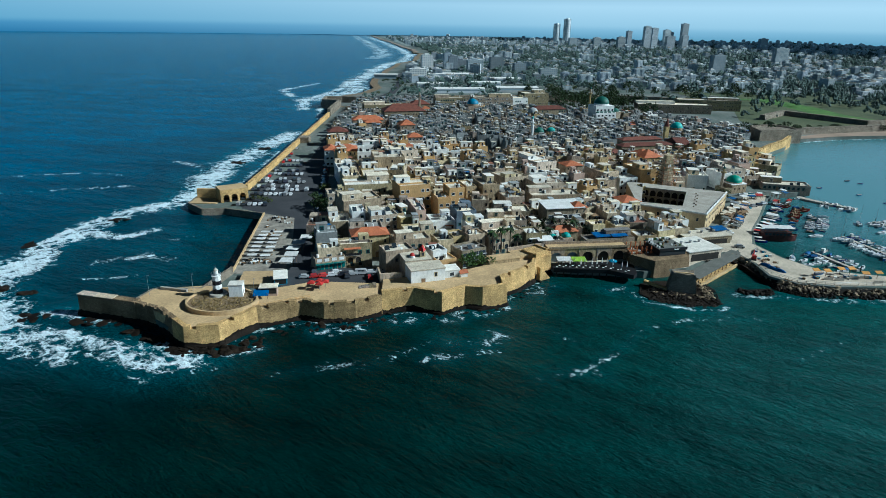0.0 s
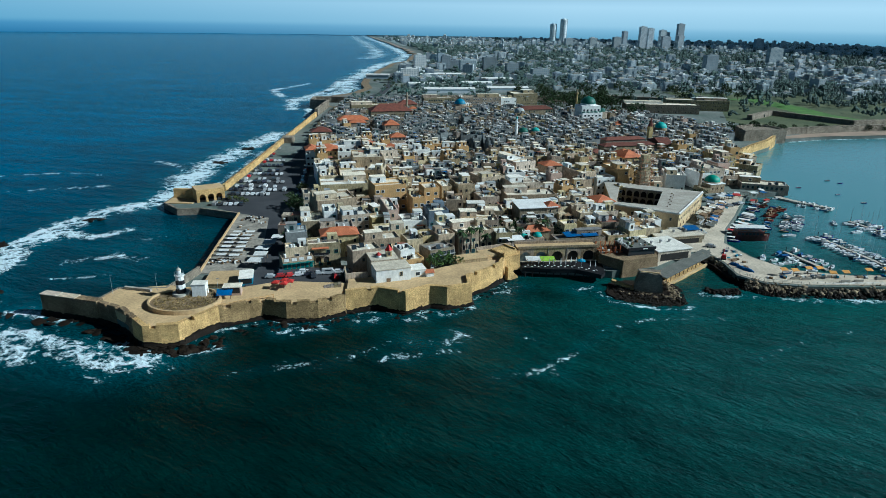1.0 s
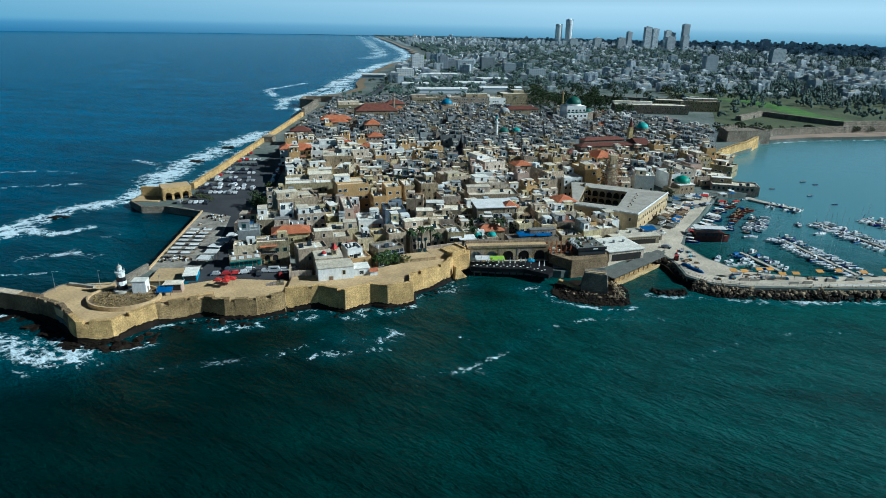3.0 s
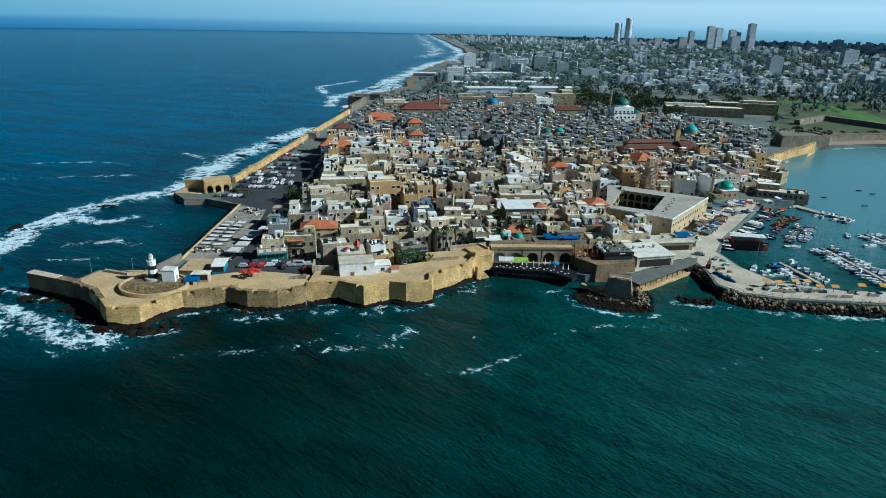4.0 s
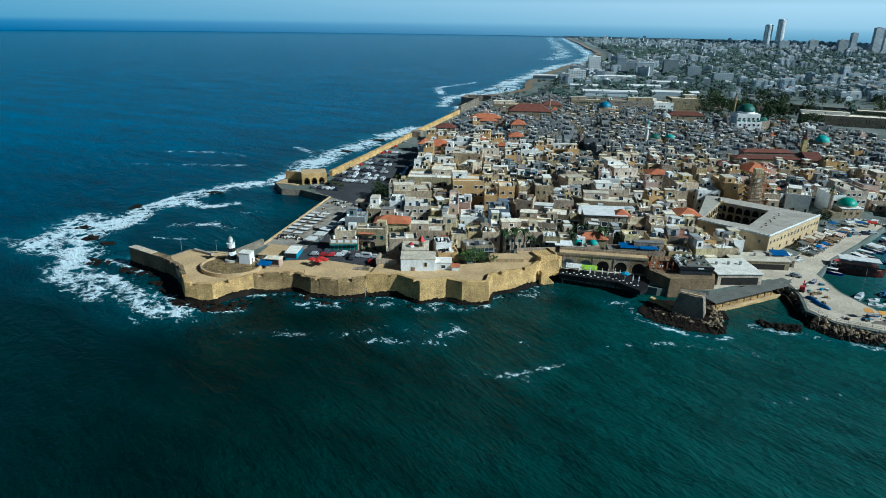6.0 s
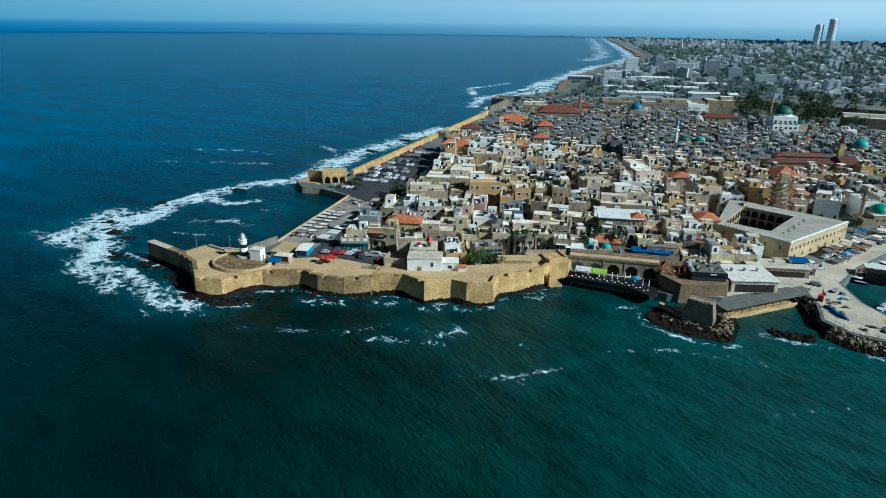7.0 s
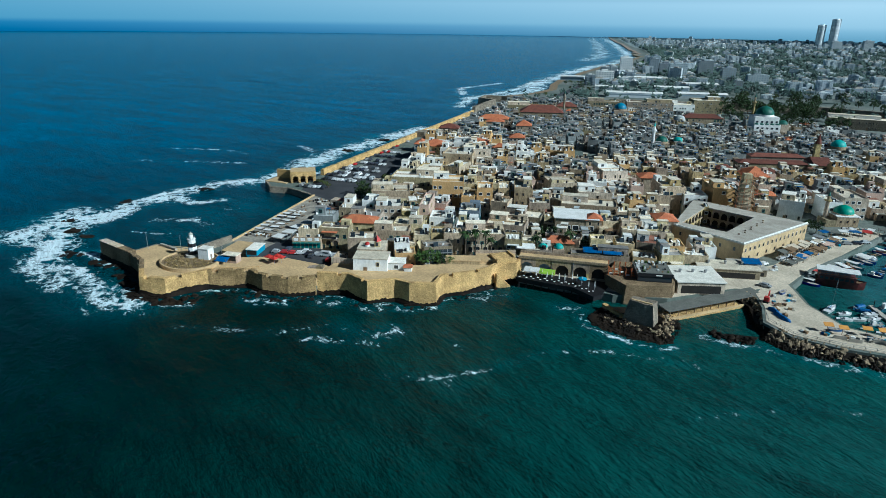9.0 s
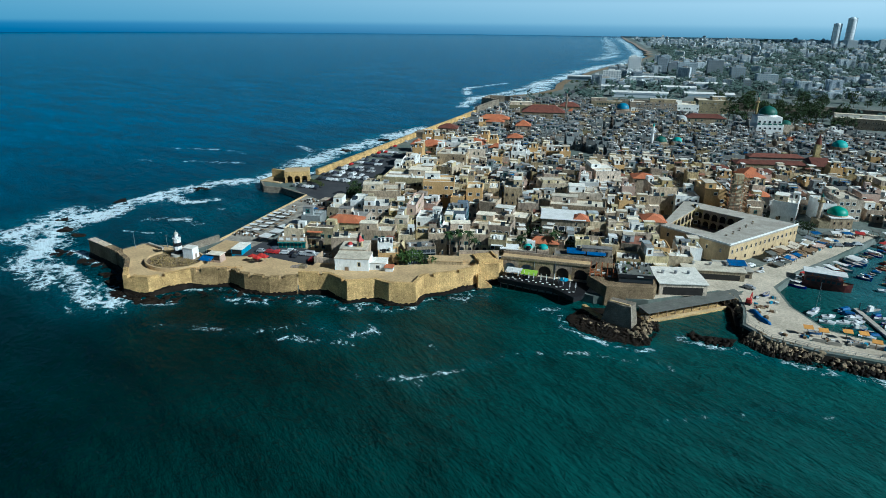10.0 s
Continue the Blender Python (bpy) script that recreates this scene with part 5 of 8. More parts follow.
def house_parts(t, w, d, h, wall, roof, rr, style="flat", storeys=None, win=0.6, hut=True, parapet=0.7, rise=2.2, tile=None, clutter=4, faces="fr", upper=0):
    """Walls with a parapet round a sunken roof, or a tiled roof; windows, a door, a stair hut and roof clutter. Front on y = 0."""
    p = parapet if style == "flat" else 0.0
    th = 0.35
    bm = bmesh.new()
    outer = [(-w / 2, 0), (w / 2, 0), (w / 2, d), (-w / 2, d)]
    inner = [(-w / 2 + th, th), (w / 2 - th, th), (w / 2 - th, d - th), (-w / 2 + th, d - th)]
    lo = [bm.verts.new((*q, -2.0)) for q in outer]
    up = [bm.verts.new((*q, h + p)) for q in outer]
    for i in range(4):
        j = (i + 1) % 4
        bm.faces.new((lo[i], lo[j], up[j], up[i]))
    if style == "flat":
        ui = [bm.verts.new((*q, h + p)) for q in inner]
        di = [bm.verts.new((*q, h - 0.1)) for q in inner]
        for i in range(4):
            j = (i + 1) % 4
            bm.faces.new((up[i], up[j], ui[j], ui[i]))
            bm.faces.new((ui[i], ui[j], di[j], di[i]))
    else:
        bm.faces.new(up)
    part("wall_body", bm, wall, t)
    if style == "flat":
        part("roof", slab(-w / 2 + th, th, h - 0.2, w / 2 - th, d - th, h), roof, t)
    elif style == "hip":
        part("roof", hip(bmesh.new(), -w / 2, 0, w / 2, d, h, rise), tile or TILE, t, "orange clay tile roof")
    else:
        part("roof", gable(bmesh.new(), -w / 2, 0, w / 2, d, h, rise), tile or TILE, t)
    n_st = storeys or max(1, int(h / 3.4))
    sides = []
    if "f" in faces:
        sides.append((w, lambda u, z: pose(-w / 2 + u, -0.003, z)))
    if "r" in faces:
        sides.append((d, lambda u, z: pose(w / 2 + 0.003, u, z, 0, 0, 90)))
    if "l" in faces:
        sides.append((d, lambda u, z: pose(-w / 2 - 0.003, u, z, 0, 0, -90)))
    for length, place in sides:
        n_w = max(1, int(length / 2.6))
        me = rr.choice(WIN)
        for s in range(n_st):
            for k in range(n_w):
                if rr.random() > win:
                    continue
                z = h - (s + 1) * (h / n_st) + min(1.2, h / n_st * 0.35)
                part_mesh("window", me, t, place(length * (k + 0.5) / n_w, z))
    if "f" in faces and rr.random() < 0.5:
        part_mesh("door", DOOR, t, pose(rr.uniform(-.3, .3) * w, -0.004, 0))
    if style == "flat" and upper:
        for _ in range(upper):
            uw, ud, uh = rr.uniform(.3, .55) * w, rr.uniform(.3, .5) * d, rr.uniform(2.4, 3.4)
            ux, uy = rr.choice((-1, 1)) * (w / 2 - th - uw / 2 - .05), rr.choice((d - th - ud - .05, rr.uniform(th + .1, d - th - ud - .1)))
            part("upper_room", slab(ux - uw / 2, uy, h - .05, ux + uw / 2, uy + ud, h + uh), rr.choice((wall, wall, PLASTER if roof is not SCREED_G else wall, WHITE if roof is not SCREED_G else wall)), t)
            part("upper_roof", slab(ux - uw / 2 - .12, uy - .12, h + uh, ux + uw / 2 + .12, uy + ud + .12, h + uh + .18), rr.choice((roof, SCREED_W, SCREED) if roof not in (SCREED_G, SCREED_D) else (roof, SCREED_D, SCREED_G)), t)
            part_mesh("window", rr.choice(WIN), t, pose(ux, uy - .006, h + .9))
    if style == "flat":
        if hut and rr.random() < 0.55 and w > 6 and d > 6:
            hw, hd, hh = rr.uniform(2.5, min(4.5, w * .5)), rr.uniform(2.5, min(5, d * .5)), rr.uniform(2.2, 3.0)
            hx, hy = rr.choice((-1, 1)) * (w / 2 - th - hw / 2 - .02), d - th - hd - .02
            part("stair_hut", slab(hx - hw / 2, hy, h - 0.05, hx + hw / 2, hy + hd, h + hh), rr.choice((wall, PLASTER, WHITE) if roof not in (SCREED_G, SCREED_D) else (wall, wall, PLASTER)), t)
            # dark panel painting the shade in the hut's doorway
            part("hut_door", slab(hx - .45, hy - .05, h, hx + .45, hy + .02, h + 1.9), DARKVOID, t)
        for _ in range(clutter):
            k = rr.random()
            x, y = rr.uniform(-w / 2 + 1, w / 2 - 1), rr.uniform(1.2, max(1.3, d * .6))
            if k < 0.45:
                part_mesh("water_tank", rr.choice((TANK, TANK, TANK_D)), t, pose(x, y, h))
            elif k < 0.7:
                part_mesh("solar_panel", PANEL, t, pose(x, y, h))
            elif k < 0.78:
                part_mesh("dish", DISH, t, pose(x, y, h, 0, 0, rr.uniform(-40, 40)))
            elif k < 0.84 and w > 7 and d > 6:
                roof_awning(t, max(-w / 2 + 2.2, min(w / 2 - 2.2, x)), d * .45, h, 3.2, 2.6, rr.choice((CANVAS, CANVAS, METAL, BLUE_TARP, WOOD, TERRA)))
            elif k < 0.90:
                part_mesh("cooler", AC, t, pose(x, y, h))
            else:
                part("parapet_wall", slab(-w / 2 + th, y, h, w / 2 - th, y + .25, h + rr.uniform(.5, .9)), wall, t)


HOUSES = {}
TAKEN = []      # plan circles already built on


def taken(x, y, w, d, rot):
    a = radians(rot)
    for fx in (-.25, .25):
        for fy in (.25, .75):
            TAKEN.append((x + fx * w * math.cos(a) - fy * d * math.sin(a), y + fx * w * math.sin(a) + fy * d * math.cos(a), max(w, d) * 0.36))


def house(x, y, w, d, rot, top, wall=PLASTER, roof=SCREED, style="flat", label="cream plaster house with a flat roof", base=GROUND_Z, **kw):
    """x, y: the middle of the front; top: height of the roof above the sea."""
    t = thing("house", pose(x, y, base, 0, 0, rot), label, "house", kw.pop("group", "old town houses"))
    kw.setdefault("upper", int(w * d > 110))
    kw.setdefault("win", 0.62)
    house_parts(t, w, d, top - base, wall, roof, random.Random(int(x * 31 + y * 17)), style, **kw)
    taken(x, y, w, d, rot)
    HOUSES[label] = (t, w, d, top - base)
    return t

# houses near the shore, one by one
house(-48.6, 214.7, 11.4, 9.0, 22, 8.8, ASHLAR, SCREED, label="two-storey stone house above teal shop shutters")
house(-49.5, 217.6, 8.3, 6.4, 15, 11.8, PLASTER, SCREED, label="set-back upper storey of plastered stone")
house(-39.9, 221.4, 12.2, 8.0, 15, 12.3, GREYSTONE, SCREED, label="tall dark stone house with balconies")
house(-35.5, 233.2, 14.6, 8.6, 15, 12.5, PLASTER, SCREED, style="hip", label="white house with an orange hipped tile roof")
house(-61.3, 254.1, 8.9, 13.2, 3, 8.8, GREYSTONE, TERRA, label="low house with a terracotta roof terrace")
house(-50.1, 252.2, 9.8, 15.8, 15, 11.3, GREYSTONE, SCREED, label="plain grey stone house with a flat roof")
house(-43.2, 257.6, 5.7, 11.6, 15, 14.3, WHITE, SCREED_W, label="small white house with a pale roof")
house(-38.5, 244.3, 13.8, 10.6, 12, 11.3, PLASTER, SCREED_D, label="cream house with a grey roof")
house(-18.4, 230.5, 14.5, 8.6, 18, 11.3, ASHLAR, SCREED, label="long sunlit stone house with a flat roof")
house(-15.8, 240.9, 12.4, 10.3, 15, 11.3, PLASTER, SCREED, label="cream house with a cluttered roof")
house(-22.6, 213.6, 11.0, 8.0, 24, 12.8, ASHLAR, SCREED, label="stone house beside the chapel")
house(-7.7, 218.2, 5.9, 7.1, 27, 11.3, WHITE, SCREED_W, label="white house with pale blue glass")
house(-4.9, 215.2, 7.8, 7.0, 28, 8.8, OCHRE, SCREED, label="low ochre house with a flat roof")
house(-31.9, 256.1, 12.2, 14.6, 20, 13.3, PLASTER, SCREED_W, label="bright house with a pale roof")
house(-21.4, 256.4, 7.8, 15.3, 28, 12.3, ASHLAR, SCREED, label="sunlit stone house with a flat roof")
house(-16.1, 259.4, 4.3, 21.4, 15, 14.8, PINK, SCREED, label="pinkish narrow house with a flat roof")
house(-62.2, 351.2, 8.9, 21.7, 16, 12.3, WHITE, SCREED_W, label="white house with blue windows")
house(-37.6, 360.1, 18.0, 22.0, 11, 17.3, ASHLAR, SCREED, label="beige stone block with a flat roof")
house(-26.5, 374, 11, 11, 22, 18.8, PLASTER, SCREED_W, label="tall sunlit cube house")
house(-32.2, 337.1, 8.7, 17.6, -3, 14.8, PLASTER, SCREED_W, label="cream house with a bright roof")
house(-44.9, 312.0, 24.8, 16.6, 13, 12.8, PLASTER, SCREED_W, label="long cream house with a pale roof")
house(-20.2, 300.0, 15.9, 14.1, 20, 15.8, OCHRE, SCREED, label="long ochre stone house with a flat roof")
house(0.6, 295.6, 7.7, 11.6, 16, 15.8, OCHRE, SCREED, label="bright ochre house with a flat roof")
house(-5.6, 288.5, 6.3, 13.0, 16, 12.3, OCHRE, SCREED, label="low ochre annex beside the houses")
house(8.1, 302.9, 5.4, 14.3, 16, 14.8, ASHLAR, SCREED, label="brown stone house with a dark arch")
house(18.1, 302.9, 8.9, 15.5, 16, 15.8, ASHLAR, SCREED, label="stone house with tall arched windows")
house(-44.5, 283.9, 19.1, 15.1, 25, 12.3, ASHLAR, SCREED, label="wide stone house with a flat roof")
house(4.1, 262.7, 9.1, 11.1, 15, 13.8, BLUEGREY, SCREED, label="blue-grey rendered house with a flat roof")
house(-6.1, 255.1, 10.5, 11.4, 15, 11.3, WHITE, SCREED_W, label="white house with a red awning")
house(5.6, 222.8, 11.1, 8.6, 31, 10.3, GREYSTONE, SCREED_D, label="glazed restaurant house with a grey roof")
house(7.3, 234.6, 7.4, 7.2, 26, 12.3, ASHLAR, SCREED, label="tall brown stone house with a flat roof")
house(19.6, 238.2, 16.0, 12.2, 22, 12.3, ASHLAR, SCREED, label="long stone house with arched windows")
house(30.9, 238.7, 6.9, 8.8, 14, 11.8, GREYSTONE, SCREED_W, label="stone house with a white roof")
house(56.9, 272.4, 6.6, 7.1, 15, 14.0, ASHLAR, SCREED, style="hip", label="small stone house with an orange tile roof")
house(46.5, 251.8, 11.3, 5.2, 14, 9.0, GREYSTONE, SCREED, style="hip", label="low house with an orange tile roof")
house(22.1, 257.1, 16.7, 12.4, 6, 11.3, ASHLAR, SCREED, label="walled stone yard house")
house(9.4, 244.3, 8.9, 13.7, 15, 12.3, WHITE, SCREED_W, label="white terrace house with a flat roof")
house(33.8, 327.3, 14.8, 15.0, 26, 14.3, PLASTER, SCREED, label="pale stone house with a flat roof")
house(55.3, 358.6, 14.0, 20.1, 28, 16.3, PLASTER, SCREED_W, label="large pale house with a flat roof")
house(73.4, 366.0, 11.0, 11.0, 16, 13.2, ASHLAR, SCREED, style="hip", label="stone house with an orange hipped roof")
house(86.7, 334.4, 11.0, 18.1, 22, 16.3, ASHLAR, SCREED, label="tall stone house with a flat roof")
house(97.0, 333.9, 11.0, 17.5, 15, 13.3, WHITE, SCREED_W, label="wide whitish house with a flat roof")
house(109.3, 339.3, 10.2, 18.4, 16, 16.8, OCHRE, SCREED, label="tan stone house with a flat roof")
house(50.5, 318.5, 16.3, 14.5, 16, 13.3, PLASTER, SCREED, label="pale stone house with a flat roof")
house(50.6, 298.1, 25.6, 12.5, 9, 12.3, ASHLAR, SCREED, label="broad flat roofed stone house with a flat roof")
house(66.9, 296.4, 6.8, 10.0, 15, 11.3, ASHLAR, SCREED, label="small stone house with a flat roof")
house(85.7, 288.9, 9.3, 10.4, 16, 12.5, PLASTER, SCREED, style="hip", label="square house with a red pyramid tile roof")
house(80.5, 258.5, 9.6, 12.9, 6, 10.8, GREYSTONE, TERRA, label="house with a terracotta roof")
house(72.0, 255.5, 7.1, 9.1, 15, 10.3, ASHLAR, SCREED, label="plain stone house with a flat roof")
house(80.2, 246.4, 8.8, 8.9, 10, 8.8, ASHLAR, SCREED_W, label="low stone house above the terrace")
house(61.5, 254.2, 5.8, 7.6, 15, 10.8, PLASTER, SCREED, label="cream house with a flat roof")
house(72.7, 271.0, 7.7, 8.5, 15, 11.3, PLASTER, SCREED, label="small cream house with a flat roof")
house(51.4, 253.9, 5.6, 10.3, -1, 9.3, ASHLAR, SCREED, label="small stone house with a flat roof")
house(-5.3, 231.8, 6.5, 9.0, 22, 10.8, PLASTER, SCREED, label="pale house with a flat roof")
house(0.4, 235.5, 5.9, 8.4, 22, 11.3, ASHLAR, SCREED, label="stone house with a flat roof")
house(-55.2, 327.0, 9.5, 14.5, 17, 13.3, PLASTER, SCREED, label="cream house with a flat roof")
house(-42.6, 327.6, 13.9, 18.2, 10, 13.8, ASHLAR, SCREED, label="stone house with a domed roof")
house(-59.8, 302.2, 9.5, 11.1, 16, 10.3, PLASTER, SCREED, label="low shore house with a flat roof")
house(102.1, 322.0, 2.1, 5.4, 17, 11.3, ASHLAR, SCREED, label="narrow stone house with a flat roof")
house(11.6, 283.2, 8.1, 9.2, 1, 13.3, ASHLAR, SCREED, label="stone house with a flat roof")
house(29.1, 290.9, 9.7, 10.4, 16, 12.8, ASHLAR, SCREED, label="stone house with a flat roof")
house(25.6, 271.7, 16.7, 11.2, 3, 11.3, GREYSTONE, SCREED, label="stone house with a vaulted yard")
house(91.0, 260.4, 6.1, 10.0, 14, 10.3, OCHRE, SCREED, label="yellow stone house with a flat roof")
house(98.3, 257.2, 9.1, 8.7, 14, 8.8, PLASTER, SCREED_W, label="low house with a white roof")
house(140.5, 346.4, 11.0, 16.9, -10, 12.3, WHITE, SCREED_W, label="white upper storey house")
house(160.0, 351.9, 6.2, 15.0, 16, 12.3, WHITE, SCREED, label="pale house with a flat roof")
house(170.1, 360.8, 11.2, 18.4, 16, 13.3, PLASTER, SCREED, label="pale stone house with a flat roof")
house(194.3, 398.8, 10.6, 18.6, 16, 13.3, ASHLAR, SCREED, label="stone house with a flat roof")

# ---- landmarks ----


def ring_taken(x, y, r):
    TAKEN.append((x, y, r))


def chapel():
    """White seaside church with a small red-roofed belfry."""
    t = thing("church", pose(-12.0, 199.6, 6.0, 0, 0, 18), "white seaside church with a red belfry roof", "church")
    part("nave", slab(-6.0, 0, -0.5, 6.5, 8.0, 5.4), WHITE, t)
    part("roof", slab(-6.15, -0.15, 5.4, 6.65, 8.0, 5.65), SCREED, t)
    part("chancel", slab(-6.0, 8, -0.5, 4.0, 18, 6.2), PLASTER, t)
    part("roof", slab(-6.1, 7.9, 6.2, 4.1, 18.1, 6.4), SCREED, t)
    part("annex", slab(6.5, 1.5, -0.5, 12.5, 7, 3.6), WHITE, t)
    part("roof", slab(6.502, 1.3, 3.6, 12.7, 7.2, 3.8), SCREED_W, t)
    part("porch", slab(12.5, 0.5, -0.5, 15.2, 3.5, 2.4), WHITE, t)
    part("porch_roof", gable(bmesh.new(), 12.5, 0.5, 15.2, 3.5, 2.4, 0.9), TILE, t)
    part("belfry", slab(0.2, 10.2, 6.404, 2.2, 12.2, 8.6), PLASTER, t)
    bm = bmesh.new()
    tube(bm, 1.2, 11.2, 8.6, 11.0, 1.55, 0.02, 4)
    part("spire", bm, RED_PAINT, t, "dark red pointed belfry roof")
    part("small_dome", dome(bmesh.new(), -2.6, 11.0, 7.1, 1.0, .95, 12, 4, 0.2), RED_PAINT, t, "small red dome", smooth=True)
    part("drum", tube(bmesh.new(), -2.6, 11.0, 6.4, 7.15, 1.05, 1.05, 12), WHITE, t)
    for x, z in ((3.0, 2.7),):
        part_mesh("window", WIN[0], t, pose(x, -0.004, z))
    part_mesh("door", DOOR, t, pose(-1.6, -0.01, 0.0))
    part_mesh("window", WIN[2], t, pose(9.5, 1.496, 1.5))
    part_mesh("window", WIN[3], t, pose(1.2, 10.196, 6.9))
    ring_taken(-15, 203, 9); ring_taken(-17, 213, 8); ring_taken(-4, 203, 6)
    g = thing("yard_wall", pose(-27, 201.5, 6.0, 0, 0, 12), "low stone yard wall beside the church", "wall")
    part("wall", slab(-2, 0, -1, 6, 0.6, 3.0), ASHLAR, g)
    part("wall", slab(-2, 0.602, -1, -1.4, 8, 2.6), ASHLAR, g)


chapel()


def rampart_arcade():
    """High walk on arches behind the sea terrace."""
    t = thing("rampart", pose(11.0, 216.8, 5.9, 0, 0, 20), "low stone terrace block beside the rampart walk", "rampart", kind="structure")
    part("body", slab(0, 0, 0, 13, 5.5, 2.3), ASHLAR, t)
    part("roof", slab(-.2, -.2, 2.3, 13.2, 5.7, 2.55), SAND, t)
    t = thing("rampart", pose(21.5, 222.4, 5.9, 0, 0, 24), "raised stone rampart walk behind the corner tower", "rampart", kind="structure")
    part("walk", slab(0, 0, 0, 15, 6.0, 2.6), SAND, t)
    part("parapet", slab(0, 6.0, 0, 15.5, 6.5, 3.9), ASHLAR, t)
    a = thing("rampart", pose(35.6, 229.6, 3.0, 0, 0, 7.5), "stone rampart with restaurant arches over the sea terrace", "rampart", kind="structure")
    for i in range(5):
        part("arch", arch_bay(bmesh.new(), i * 6.6, i * 6.6 + 6.6, 0, 5.6, 2.0, 4.6, 0, 1.2), ASHLAR if i < 4 else RUBBLE_DARK, a)
    part("back", slab(0, 1.2, 0, 33.0, 6.5, 5.6), GREYSTONE, a)
    part("walk", slab(0, 0.0, 5.604, 33.0, 6.5, 5.9), SAND, a)
    part("parapet", slab(0, -0.3, 5.9, 33.0, 0.2, 6.7), ASHLAR, a)
    part("parapet", slab(0, 5.4, 5.904, 33.0, 5.8, 6.9), ASHLAR, a)
    # glass in two bays, near-black sheets painting the shade in the rest
    for i in range(5):
        bm = bmesh.new()
        xc, r = i * 6.6 + 3.3, 2.3
        v = [bm.verts.new((xc - r, 1.1, 0)), bm.verts.new((xc + r, 1.1, 0))] + [bm.verts.new((xc + r * math.cos(math.pi * k / 10), 1.1, 2.0 + r * math.sin(math.pi * k / 10))) for k in range(11)]
        bm.faces.new(v)
        part("arch_glazing", bm, PALE_GLASS if i < 2 else DARKVOID, a)
    for x in (12.6, 20.4):
        part("downpipe", tube(bmesh.new(), x, -.1, 0, 5.9, .08, .08, 6), METAL, a)
    ring_taken(24, 226, 7); ring_taken(40, 232, 6); ring_taken(50, 234, 7); ring_taken(60, 236, 7); ring_taken(18, 222, 7); ring_taken(70, 235, 6)
    # tower at the rampart's corner, with worn rounded edges
    t2 = thing("wall_tower", pose(29.4, 221.8, -1.0, 0, 0, 38), "square golden stone corner tower by the water", "tower", kind="structure")
    plan = [(0, 0), (6.4, 0), (7.3, .35), (7.8, 1.3), (8.0, 8.0), (0, 8.0)]
    part("body", prism(bmesh.new(), plan, 0, 10.3, out=.35), SEAWALL, t2)
    part("parapet", slab(0, 0.02, 10.304, 6.4, 0.6, 10.9), SEAWALL, t2)
    part("parapet", slab(7.2, 1.4, 10.304, 7.8, 8.0, 10.9), SEAWALL, t2)
    # near-black block painting the shade in the tower's opening
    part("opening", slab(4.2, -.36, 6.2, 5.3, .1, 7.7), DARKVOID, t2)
    st = thing("stairs", pose(30.2, 218.4, 0, 0, 0, 38), "worn stone steps down to the water beside the tower", "stairs")
    for i in range(9):
        part("step", slab(i * .62, -.9, -1.2, (i + 1) * .62, .9, 5.4 - i * .62), SEAWALL, st)


rampart_arcade()


def sea_terrace():
    t = thing("terrace_deck", None, "dining terrace on piles at the water's edge, black for painted shade", "terrace", kind="structure")
    # black deck and curb stand in for the shadow over the terrace
    part("deck", prism(bmesh.new(), [(36.8, 222.6), (48, 221.6), (57.5, 221.6), (62, 218.8), (66.2, 216.0), (68.4, 219.0), (70, 232), (36.6, 229.4)], 2.0, 3.3), BLACK, t)
    part("curb", wall_run(bmesh.new(), [(36.8, 222.5), (48, 221.5), (57.5, 221.5), (62, 218.7), (66.2, 215.9), (68.4, 218.9)], 3.304, 3.7, 0.3, 0.0), BLACK, t)
    for i in range(10):
        x = 38 + i * 2.8
        part("pile", tube(bmesh.new(), x, 222.4 if x < 58 else 219.8, -1.5, 2.0, 0.25, 0.25, 8), BLACK, t)
    rr = random.Random(17)
    for i in range(22):
        x = 38.0 + i * 1.3
        y = 223.0 - max(0, x - 57) * .52 + (i % 2) * 1.4
        c = thing("dining_table", pose(x, y, 3.3), "small white dining table at the terrace edge", "table", "terrace tables")
        part("top", slab(-.33, -.33, .7, .33, .33, .76), WHITE, c)
        part("leg", tube(bmesh.new(), 0, 0, 0, .7, .06, .06, 6), BLACK, c)
        part("seat", slab(-.2, .6, .4, .2, .95, .48), CANVAS, c)
    for i in range(12):
        x, y = 41 + i * 2.2 + rr.uniform(-.4, .4), 226 + rr.uniform(-1.2, 1.2) - max(0, i - 7) * .8
        u = thing("parasol", pose(x, y, 3.3), "folded pale grey parasol on the sea terrace", "parasol", "folded parasols")
        part("pole", tube(bmesh.new(), 0, 0, 0, 3.4, .05, .05, 6), METAL, u)
        part("canopy", tube(bmesh.new(), 0, 0, 1.2, 3.5, .28, .06, 8), CANVAS, u)
    for x, m, lab in ((41.5, CANVAS, "white awning over the terrace"), (47.3, LIME, "lime green awning over the terrace")):
        stall("awning", x, 227.2, 3.3, 5.2, 3.0, 2.7, 4, None, m, lab, "awning", True, 0.6)
    umbrella(60.5, 226.0, 3.3, 1.7, BLUE_PAINT, "light blue parasol on the terrace", False, "terrace parasols")


sea_terrace()


